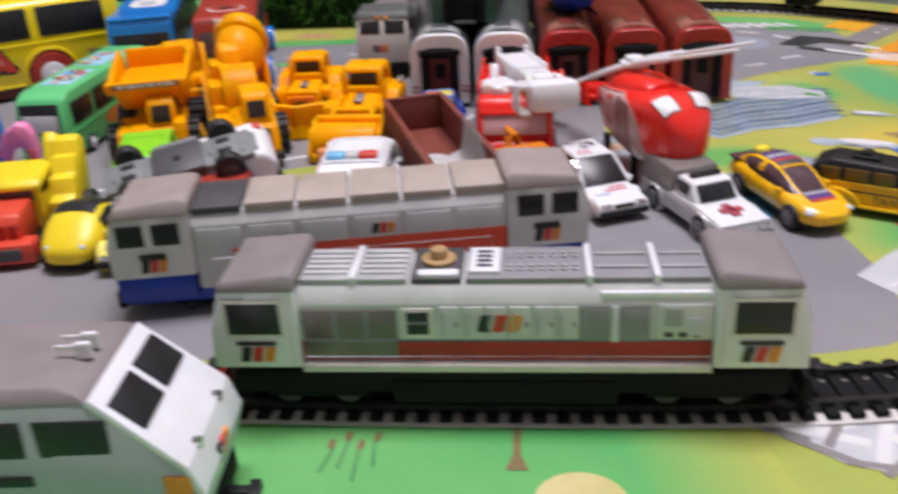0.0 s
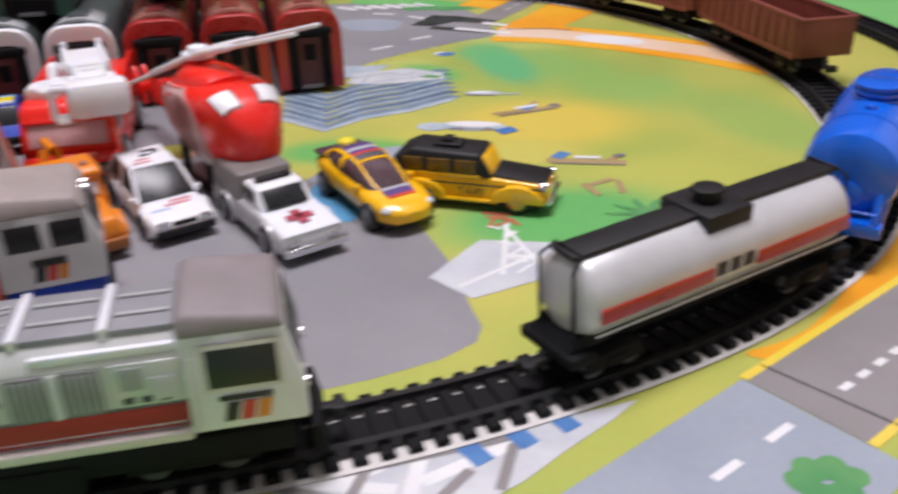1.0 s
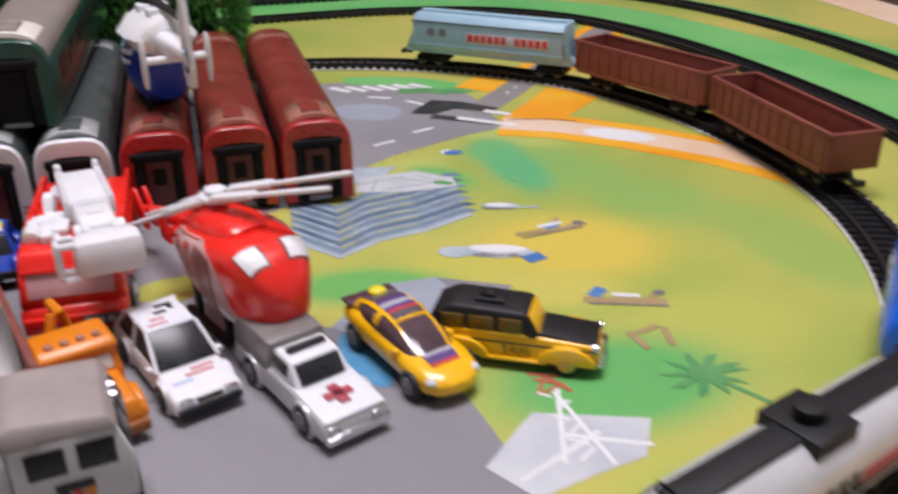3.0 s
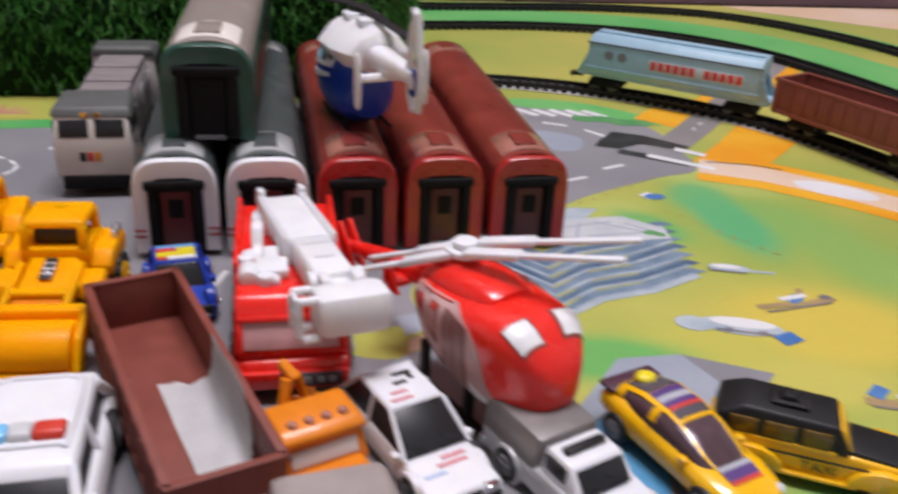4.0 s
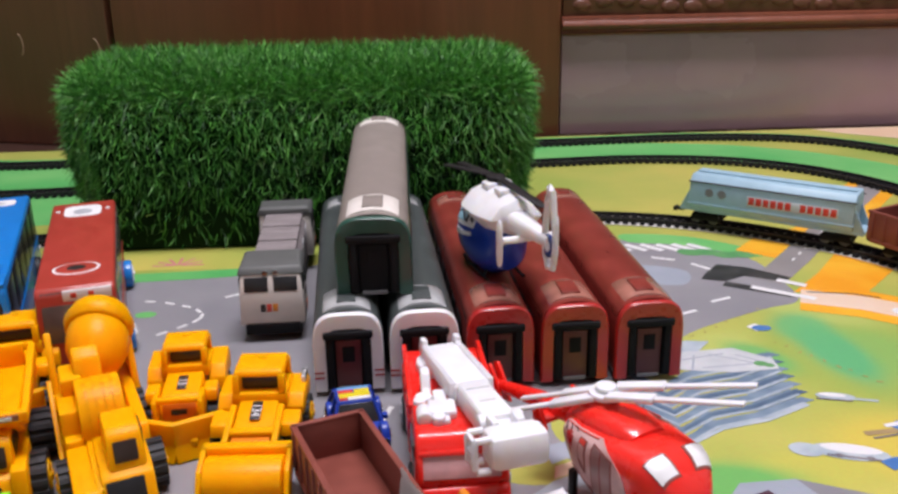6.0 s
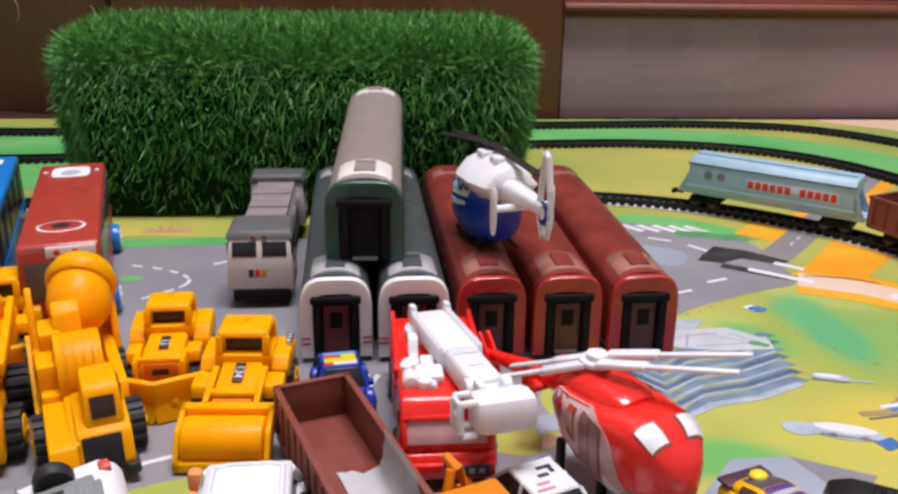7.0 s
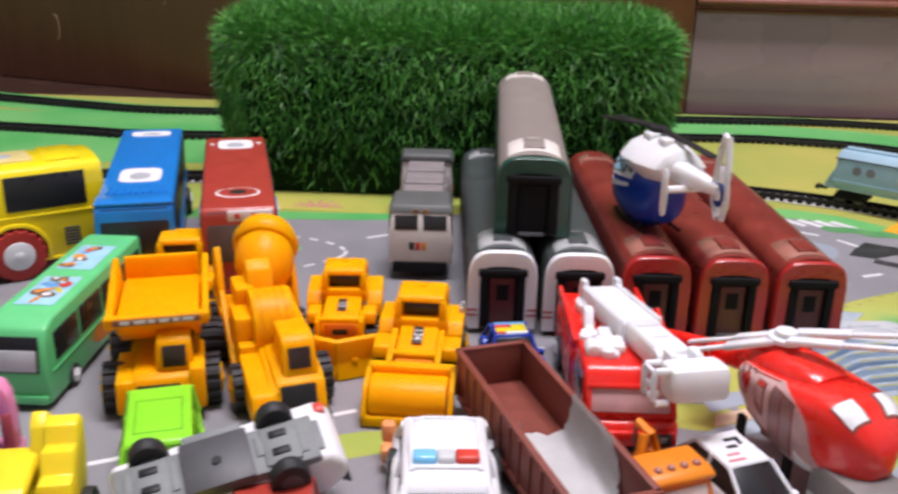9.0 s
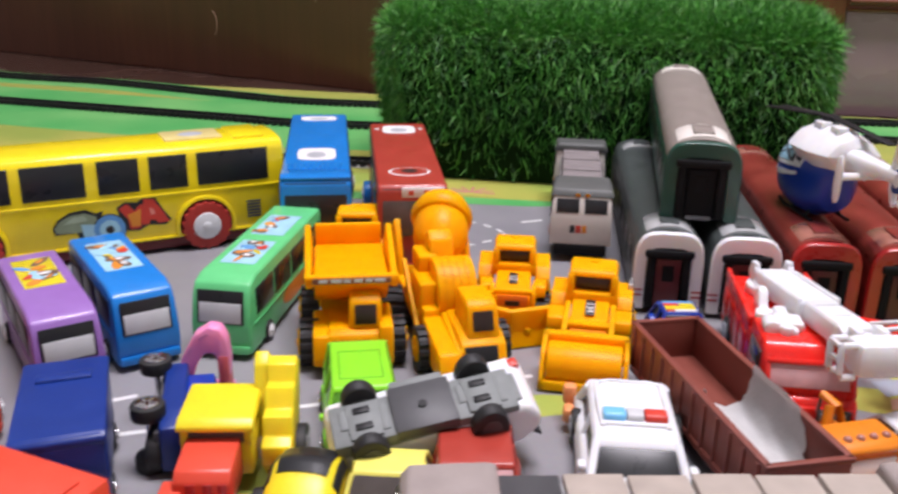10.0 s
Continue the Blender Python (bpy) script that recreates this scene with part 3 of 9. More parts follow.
# front lawn
flat("printed_lawn", [smooth_ring([(-.9, .14), (-.3, .147), (.12, .147), (.165, .143), (.172, .11), (.185, .07), (.18, 0), (.1, -.3), (-.9, -.4)], 4)], 1, INK_GREEN, "bright green printed lawn")
EDGE = smooth_ring([(.1665, .147), (.169, .13), (.174, .105), (.184, .07), (.18, 0), (.13, -.2)], 6, False)
for k in range(18):
    f = (k + 0.5) / 18
    flat("printed_fade", [strip(EDGE, .016 - .00235 * (k + 1), .016 - .00235 * k)], 1.4, printed("ink_fade_%d" % k, tuple(u + (v - u) * (1 - f) for u, v in zip(GREEN_RGB, LIME_RGB)), tuple(1.08 * (u + (v - u) * (1 - f)) for u, v in zip(GREEN_RGB, LIME_RGB)), 9), "soft lawn edge")
# grey town area under the parked toys
flat("printed_asphalt", [smooth_ring([(-.62, .17), (-.2, .17), (.1, .17), (.235, .185), (.25, .22), (.246, .265), (.235, .305), (.215, .33), (.185, .345), (.165, .385), (.152, .42),
                                      (.165, .445), (.205, .475), (.235, .505), (.262, .528), (.313, .554), (.341, .566), (.344, .603), (.337, .65), (.295, .682), (.24, .70),
                                      (.1, .70), (-.1, .648), (-.25, .64), (-.6, .66), (-.66, .4)], 4)], 1, INK_GREY, "grey printed asphalt")
flat("printed_grass", [smooth_ring([(-.3, .66), (-.1, .668), (0, .66), (.04, .69), (.0, .71), (-.3, .71)], 4)], 2, INK_LIME)
flat("printed_grass", [smooth_ring([(-.2, .64), (-.1, .644), (-.03, .65), (.0, .665), (-.08, .662), (-.2, .655)], 4)], 3, INK_GREEN)
flat("printed_flower", [bar(-.085 + .011 * math.cos(a), .676 + .008 * math.sin(a), .016, .0022, math.degrees(a)) for a in np.linspace(0, math.pi, 7)], 4, INK_PINK, "pink printed flower")
flat("printed_grass", [smooth_ring([(.02, .345), (.0, .362), (-.03, .35), (-.02, .338), (.006, .346)], 4), disc(-.115, .275, .022, .012, 20), disc(.14, .385, .02, .012), disc(-.055, .31, .03, .006, 25)], 2, INK_LIME)
# dashes on the grey
flat("printed_dash", [bar(.2755, .6525, .017, .0035, -25), bar(.2985, .633, .018, .0035, -52), bar(.291, .572, .016, .003, 23), bar(.262, .553, .016, .003, 23), bar(-.11, .33, .014, .003, 25),
                      bar(-.066, .348, .014, .003, 25), bar(-.19, .321, .013, .003, 35), bar(-.169, .297, .02, .003, 25), bar(-.032, .613, .016, .003, 30),
                      bar(.14, .36, .03, .003, 60), bar(-.02, .375, .014, .003, 25), bar(.07, .44, .02, .003, 70)], 3, INK_WHITE, "white printed road dashes")
flat("printed_road", [smooth_ring([(.245, .61), (.275, .60), (.285, .625), (.26, .64), (.24, .635)], 4)], 2, INK_BLUEGREY)
ARC = [(-.096, .608), (-.081, .605), (-.068, .599), (-.056, .592), (-.049, .582), (-.049, .575), (-.053, .568), (-.063, .558), (-.074, .549)]
flat("printed_dash", [bar((a[0] + b[0]) / 2, (a[1] + b[1]) / 2, .0072, .0024, math.degrees(math.atan2(b[1] - a[1], b[0] - a[0]))) for a, b in zip(ARC, ARC[1:])], 3, INK_WHITE, "dotted white printed arc")
flat("printed_grass", [disc(-.086, .584, .007, .005)], 3, INK_GREEN)
flat("printed_pond", [smooth_ring([(.206, .33), (.219, .322), (.222, .30), (.217, .288), (.209, .296), (.203, .315)], 4)], 4, SKYBLUE_INK, "bright blue printed pond")
flat("printed_zebra", [bar(.25 + .012 * k, .68 - .001 * k, .006, .02, 40) for k in range(6)], 3, INK_WHITE)
# sea with zigzag foam
WAVE = [Vector((x, y, 0)) for x, y in ((.193, .4255), (.2145, .4005), (.2345, .4145), (.250, .4185), (.2595, .4205), (.2865, .434))]
INK_CREST = printed("ink_crest", (0.30, 0.37, 0.44), (0.46, 0.53, 0.58), 90)
INK_TROUGH = printed("ink_trough", (0.075, 0.125, 0.20), (0.12, 0.19, 0.27), 60)
INK_SWELL = printed("ink_swell", (0.14, 0.21, 0.29), (0.22, 0.30, 0.38), 60)
for k in range(7):
    band = [p + Vector((.0006 * k, .0088 * k, 0)) + Vector((.0004 * math.sin(9 * i + k), 0, 0)) for i, p in enumerate(WAVE)]
    tip = [band[-1] + Vector((.006, .002, 0))]
    flat("printed_wave", [band + tip + [p + Vector((.0003, .0062, 0)) for p in band[::-1]]], 3 + .05 * k, INK_TROUGH if k % 2 else INK_SWELL, "dark blue printed wave band")
    flat("printed_swell", [strip(band, .0046, .0064)], 3.5 + .05 * k, INK_SWELL)
    flat("printed_crest", [strip(band, -.0009, .0011)], 4 + .05 * k, INK_CREST, "pale zigzag wave crest")
flat("printed_surf", [strip(WAVE, -.0034, -.0010)], 4, INK_FOAM)
flat("printed_building", [[(.232, .476), (.238, .497), (.272, .500), (.290, .484), (.289, .472), (.262, .470)]], 5, printed("ink_roof", (0.50, 0.53, 0.55), (0.60, 0.62, 0.63), 60), "pale printed harbour building")
flat("printed_roof_line", [bar(.25, .490, .03, .0012, 12), bar(.268, .486, .028, .0012, -30), bar(.262, .478, .03, .0012, 5), bar(.279, .484, .022, .0012, -42), bar(.244, .484, .018, .0012, 70)], 5.5, INK_BLUEGREY)
flat("printed_bush", [disc(.281, .479, .004, .003), disc(.285, .4765, .003, .0025)], 6, INK_PALM)
flat("printed_path", [disc(.30 + .0045 * k, .505 - .0065 * k + .0012 * math.sin(2.3 * k), .0011 + .0005 * (k % 3), .0007, 20 * k) for k in range(9)] + [disc(.246 + .009 * k, .512 + .006 * k + .001 * math.sin(2 * k), .0014, .0008, 30 * k) for k in range(8)], 4, printed("ink_path", (0.36, 0.30, 0.10), (0.44, 0.36, 0.12), 60), "dotted brown printed path")
flat("printed_quay", [[(.205, .485), (.232, .515), (.262, .51), (.245, .49)]], 4, INK_FOAM)
flat("printed_wall", [[(.146, .377), (.173, .389), (.175, .399), (.148, .387)]], 4, INK_PEACH, "peach printed brick wall")
flat("printed_lot", [[(.13, .362), (.175, .377), (.173, .388), (.146, .376)]], 4, INK_FOAM)
flat("printed_lot", [[(.144, .404), (.17, .412), (.172, .402), (.147, .389)]], 4, INK_BLUEGREY)
# fields, hills
flat("printed_lot", [[(.202, .336), (.227, .367), (.253, .368), (.272, .346), (.252, .33), (.216, .32)]], 3, INK_BLUEGREY, "blue-grey printed lot")
flat("printed_lot", [[(.253, .368), (.285, .352), (.272, .338), (.262, .345)]], 3, INK_GREY)
flat("printed_pad", [[(.240, .236), (.2565, .2535), (.264, .2605), (.303, .2475), (.293, .229), (.274, .2245), (.252, .218)]], 3, printed("ink_pad", (0.50, 0.53, 0.57), (0.62, 0.64, 0.66), 30), "pale printed pad")
flat("printed_crane", [bar(.2715, .252, .042, .0018, 74), bar(.2785, .249, .044, .0018, 98), bar(.266, .236, .038, .002, 28), bar(.284, .240, .03, .002, -24)] + [bar(.2745 + .0006 * k * (-1) ** k, .2345 + .007 * k, .0085 - .0006 * k, .0014, 38 * (-1) ** k) for k in range(6)], 4, INK_WHITE, "white printed crane lattice")
flat("printed_tower", [bar(.2725, .276, .014, .0016, 62), bar(.2785, .2755, .014, .0016, 118), bar(.2755, .2815, .013, .0016, -20), bar(.2755, .2725, .012, .0015, 25), bar(.2755, .277, .012, .0014, -30)], 4, INK_RED, "red printed tower")
flat("printed_palm", [[(.334 + .002 * math.cos(a + 1.57), .268 + .002 * math.sin(a + 1.57)), (.334 + .013 * math.cos(a + .18), .268 + .0125 * math.sin(a + .18)),
                       (.334 + .018 * math.cos(a), .268 + .015 * math.sin(a)), (.334 + .002 * math.cos(a - 1.57), .268 + .002 * math.sin(a - 1.57))] for a in np.linspace(0.2, 6.2, 10)], 4, INK_PALM, "dark green printed palm")
flat("printed_palm_trunk", [bar(.342, .256, .024, .0022, -58)], 4, INK_PALM)
# little printed machines
flat("printed_machine", [disc(.305, .439, .010, .004, -15), bar(.318, .434, .014, .002, -15), disc(.287, .387, .018, .007, -18), disc(.268, .391, .008, .006, -18)], 4, INK_FOAM, "pale printed aircraft and lorry")
flat("printed_machine", [bar(.312, .403, .02, .004, 5), bar(.332, .405, .018, .004, 15), bar(.325, .41, .016, .003, 60), bar(.328, .327, .036, .005, -18), bar(.34, .327, .014, .003, 30), bar(.325, .302, .016, .003, 20), bar(.32, .296, .003, .014, 10), bar(.333, .296, .003, .014, -10)], 4, INK_BROWN, "brown printed digger")
flat("printed_machine", [bar(.303, .376, .010, .008, 20), bar(.322, .408, .008, .006, 30), bar(.319, .337, .009, .006, 40), disc(.300, .5255, .006, .004)], 5, INK_BLUE, "blue printed cab")
flat("printed_machine", [disc(.289, .3895, .014, .0042, -18), disc(.304, .4405, .007, .0022, -15), bar(.322, .4095, .014, .003, 12), bar(.330, .3315, .012, .003, -18)], 5, INK_WHITE, "white printed upper works")
flat("printed_machine", [bar(.287, .3822, .024, .0016, -18), bar(.303, .4355, .018, .0014, -15), disc(.281, .3845, .0022, .0018), disc(.294, .3805, .0022, .0018), bar(.321, .4005, .034, .0014, 10), bar(.328, .3235, .034, .0013, -18), disc(.345, .330, .003, .0022), disc(.337, .4085, .003, .0022)], 6, printed("ink_slate", (0.16, 0.15, 0.17), (0.24, 0.21, 0.21), 60), "dark printed outlines")
flat("printed_house", [bar(.297, .527, .008, .008, 30)], 4, INK_WHITE)
flat("printed_hedge", [disc(.30 + .012 * k, .664 - .004 * k + .003 * (k % 2), .010, .007, -20) for k in range(4)], 3, INK_PALM)
flat("printed_grass", [smooth_ring([(.26, .692), (.30, .68), (.345, .65), (.35, .664), (.31, .70), (.26, .712)], 4)], 2, INK_GREEN)
# runway with orange borders
RUN = [Vector((.345, .572, 0)), Vector((.38, .556, 0)), Vector((.42, .525, 0)), Vector((.46, .485, 0)), Vector((.50, .43, 0))]
flat("printed_border", [strip(RUN, -.024, -.011), strip(RUN, .013, .024)], 3, INK_ORANGE, "orange printed border")
flat("printed_runway", [strip(RUN, -.011, .013)], 3, INK_PEACH, "peach printed runway")
flat("printed_oval", [disc(.412, .531, .024, .0105, -35)], 4, INK_WHITE, "white printed oval")
flat("printed_border", [[(.344, .58), (.375, .612), (.42, .668), (.45, .652), (.43, .612), (.39, .572)], [(.335, .665), (.36, .692), (.40, .712), (.396, .69), (.358, .645)]], 2, INK_ORANGE, "orange printed border")
CROSS = [Vector((.335, .60, 0)), Vector((.372, .642, 0)), Vector((.41, .688, 0)), Vector((.47, .76, 0)), Vector((.53, .83, 0))]
flat("printed_road", [strip(CROSS, -.010, .012)], 3, INK_ROAD, "grey printed crossing road")
flat("printed_border", [strip(CROSS[2:], -.022, -.010), strip(CROSS[2:], .012, .022)], 2, INK_ORANGE)
flat("printed_dash", [bar(.37 + .01 * k, .641 + .012 * k, .006, .0018, 50) for k in range(14)], 4, INK_WHITE)
flat("printed_barrier", [[(.290, .609), (.297, .620), (.311, .637), (.33, .628), (.353, .606), (.345, .598), (.322, .612), (.305, .603)], bar(.322, .587, .045, .009, -33)], 4, INK_BLACK, "black printed railway barrier")
flat("printed_barrier", [bar(.336, .579, .042, .006, -36), bar(.349, .596, .02, .006, -40)], 5, INK_WHITE, "white printed barrier arm")
flat("printed_crack", [strip([Vector((.352, .578, 0)), Vector((.38, .572, 0)), Vector((.395, .563, 0))], 0, .0016)], 5, INK_BLACK)
# road across the right front
ROAD = [Vector((.328 + u * .883, .1375 + u * .469, 0)) for u in (0.0, .1, .2, .4, .6)]
ROAD2 = [Vector((.328 + u * .883, .1375 + u * .469, 0)) for u in (-.5, -.2, -.1, -.0004)]
flat("printed_border", [smooth_ring([(.325, .168), (.35, .176), (.39, .208), (.43, .238), (.50, .275), (.50, .262), (.42, .212), (.345, .166)], 4), smooth_ring([(.352, .118), (.40, .145), (.56, .232), (.8, .34), (.8, .1), (.5, .0), (.38, .06)], 3)], 2, INK_ORANGE, "orange printed border")
flat("printed_road", [strip(ROAD, -.018, .021)], 3, INK_ROAD, "grey printed road")
flat("printed_road", [strip(ROAD2, -.030, .021)], 3, INK_BLUEGREY, "blue-grey printed road")
flat("printed_line", [strip(ROAD, .0195, .0225), strip(ROAD, -.0195, -.0165)], 4, INK_YELLOW, "yellow printed road edge")
flat("printed_dash", [bar(.3445 + k * .0092 * .883, .1462 + k * .0092 * .469, .0050, .0024, 28) for k in range(44)] + [bar(.316 - k * .02, .1315 - k * .0106, .0105, .0026, 28) for k in range(6)], 4, INK_WHITE, "white printed road dashes")
flat("mat_seam", [strip([Vector((.326, .161, 0)), Vector((.3485, .126, 0)), Vector((.375, .08, 0))], 0, .0006)], 6, INK_BLACK, "seam between two mat sheets")
flat("printed_shrub", [disc(.318 + .006 * math.cos(a), .112 + .005 * math.sin(a), .005, .004, 40 * a) for a in range(6)], 5, INK_PALM, "green printed shrub")
# printed aircraft tail by the front track
flat("printed_shape", [[(.165, .146), (.23, .146), (.285, .153), (.275, .146), (.258, .136), (.246, .128), (.222, .117), (.205, .122), (.19, .134)]], 3, printed("ink_pale", (0.52, 0.54, 0.57), (0.64, 0.65, 0.67), 60), "pale printed building shape")
flat("printed_shape", [bar(.20, .136, .03, .004, -18), bar(.218, .131, .022, .004, 70), bar(.235, .138, .03, .004, 20), bar(.206, .14, .012, .006, 20)], 4, INK_WHITE)
flat("printed_truss", [bar(.186, .138, .026, .0032, -28), bar(.2, .128, .024, .003, -34), bar(.207, .139, .022, .003, 62), bar(.224, .126, .026, .003, 42), bar(.226, .1425, .05, .0026, 6), bar(.243, .134, .018, .003, 65), bar(.213, .1215, .016, .0026, -10)], 4.6, INK_ROAD, "grey printed lattice")
flat("printed_window", [bar(.236 + .013 * k, .1405 + .004 * k, .006, .009, 25) for k in range(3)], 5, INK_BLUE, "blue printed window")
flat("printed_trunk", [[(.1112, .142), (.1132, .142), (.1140, .122), (.1165, .115), (.1098, .115), (.1116, .122)], bar(.073, .1395, .006, .0035, 0)], 4, printed("ink_bark", (0.20, 0.16, 0.07), (0.28, 0.20, 0.09), 80), "brown printed tree trunk")
flat("printed_bush", [disc(.131, .103, .013, .012)], 4, printed("ink_beige", (0.6, 0.55, 0.22), (0.7, 0.62, 0.3), 60), "beige printed bush")
flat("printed_reed", [bar(.057 + .0045 * k, .117 + .004 * (k % 2), .0011, .012 + .003 * (k % 3), 6 * k - 10) for k in range(4)], 4, INK_PALM, "dark green printed reeds")
flat("printed_reed_head", [disc(.057 + .0045 * k, .1245 + .004 * (k % 2), .0011, .0026) for k in range(4)], 4.5, printed("ink_bark", (0.20, 0.16, 0.07), (0.28, 0.20, 0.09), 80))

# ---- railway tracks ----
RAIL = shade("dark_rail", (0.03, 0.03, 0.032), 0.35, metal=0.5)
UNDER = shade("pale_underlay", (0.62, 0.60, 0.57), 0.7, var=0.12)


def sweep(path, lo, hi, z0, z1, closed, bm=None):
    """A square bar that follows a line at an offset."""
    bm = bm or B()
    n = len(path)
    rings = []
    for i, p in enumerate(path):
        a, b = (path[(i - 1) % n], path[(i + 1) % n]) if closed else (path[max(i - 1, 0)], path[min(i + 1, n - 1)])
        d = (b - a).normalized()
        s = Vector((-d.y, d.x, 0))
        rings.append([bm.verts.new((p + s * o) * 1000 + Vector((0, 0, z))) for o, z in ((lo, z0), (hi, z0), (hi, z1), (lo, z1))])
    for i in range(n if closed else n - 1):
        a, b = rings[i], rings[(i + 1) % n]
        for k in range(4):
            bm.faces.new((a[k], a[(k + 1) % 4], b[(k + 1) % 4], b[k]))
    bmesh.ops.recalc_face_normals(bm, faces=bm.faces)
    return bm


def at_length(path, s, closed=True):
    """The point and heading s metres along a line."""
    pts = path + [path[0]] if closed else path
    for a, b in zip(pts, pts[1:]):
        d = (b - a).length
        if s <= d:
            return a + (b - a) * (s / d), math.degrees(math.atan2(b.y - a.y, b.x - a.x))
        s -= d
    return pts[-1], 0.0


def length_of(path, closed=True):
    pts = path + [path[0]] if closed else path
    return sum((b - a).length for a, b in zip(pts, pts[1:]))


def sleeper_mesh():
    bm = B()
    prism(bm, [(-2.1, 0.2), (2.1, 0.2), (1.7, 2.0), (-1.7, 2.0)], -13.5, 13.5, 0)
    return mesh_of("sleeper", bm, SOOT)


SLEEPER = sleeper_mesh()


def track(path, closed, single_if, label):
    t = thing("railway_track", pose(0, 0, 0), label, "toy track", "tracks on the mat")
    for o in (-.0083, .0083):
        part("rail", sweep(path, o - .0011, o + .0011, 1.6, 4.6, closed), RAIL, t)
    part("centre_web", sweep(path, -.0052, .0052, 0.7, 1.7, closed), SOOT, t)
    if closed:
        part("underlay", sweep(path, -.0152, .0146, 0.55, 0.75, closed), UNDER, t, "pale strip under the sleepers")
    total = length_of(path, closed)
    count = int(total / .0072)
    joined = B()
    pts = path + [path[0]] if closed else path
    seg, acc = 0, 0.0
    lens = [(b - a).length for a, b in zip(pts, pts[1:])]
    for k in range(count):
        s = k * total / count
        while seg < len(lens) - 1 and s > acc + lens[seg]:
            acc += lens[seg]
            seg += 1
        a, b = pts[seg], pts[seg + 1]
        p = a + (b - a) * ((s - acc) / lens[seg])
        m = Matrix.Translation((p.x, p.y, 0.0008)) @ Matrix.Rotation(math.atan2(b.y - a.y, b.x - a.x), 4, "Z")
        if single_if(p):
            ob = new("sleeper", SLEEPER)
            ob.parent, ob.matrix_local = t, m
        else:
            c = [m @ Vector((x * MM, y * MM, z * MM)) for x, y, z in ((-2.1, -13.5, .2), (2.1, -13.5, .2), (2.1, 13.5, .2), (-2.1, 13.5, .2), (-1.7, -13.5, 2), (1.7, -13.5, 2), (1.7, 13.5, 2), (-1.7, 13.5, 2))]
            v = [joined.verts.new(q * 1000) for q in c]
            for f in ((0, 1, 5, 4), (1, 2, 6, 5), (2, 3, 7, 6), (3, 0, 4, 7), (4, 5, 6, 7)):
                joined.faces.new([v[i] for i in f])
    if len(joined.verts):
        ob = part("sleeper_run", joined, SOOT, t)
        ob["kind"] = "stuff"
    else:
        joined.free()
    return t


track(INNER, True, lambda p: p.x > -0.1 and p.y < 0.56 and p.x + p.y > -0.02, "black plastic railway loop laid on the mat")
track(SECOND, False, lambda p: False, "black plastic railway track along the mat edge")
track(THIRD, False, lambda p: False, "black plastic railway track beside the cabinets")

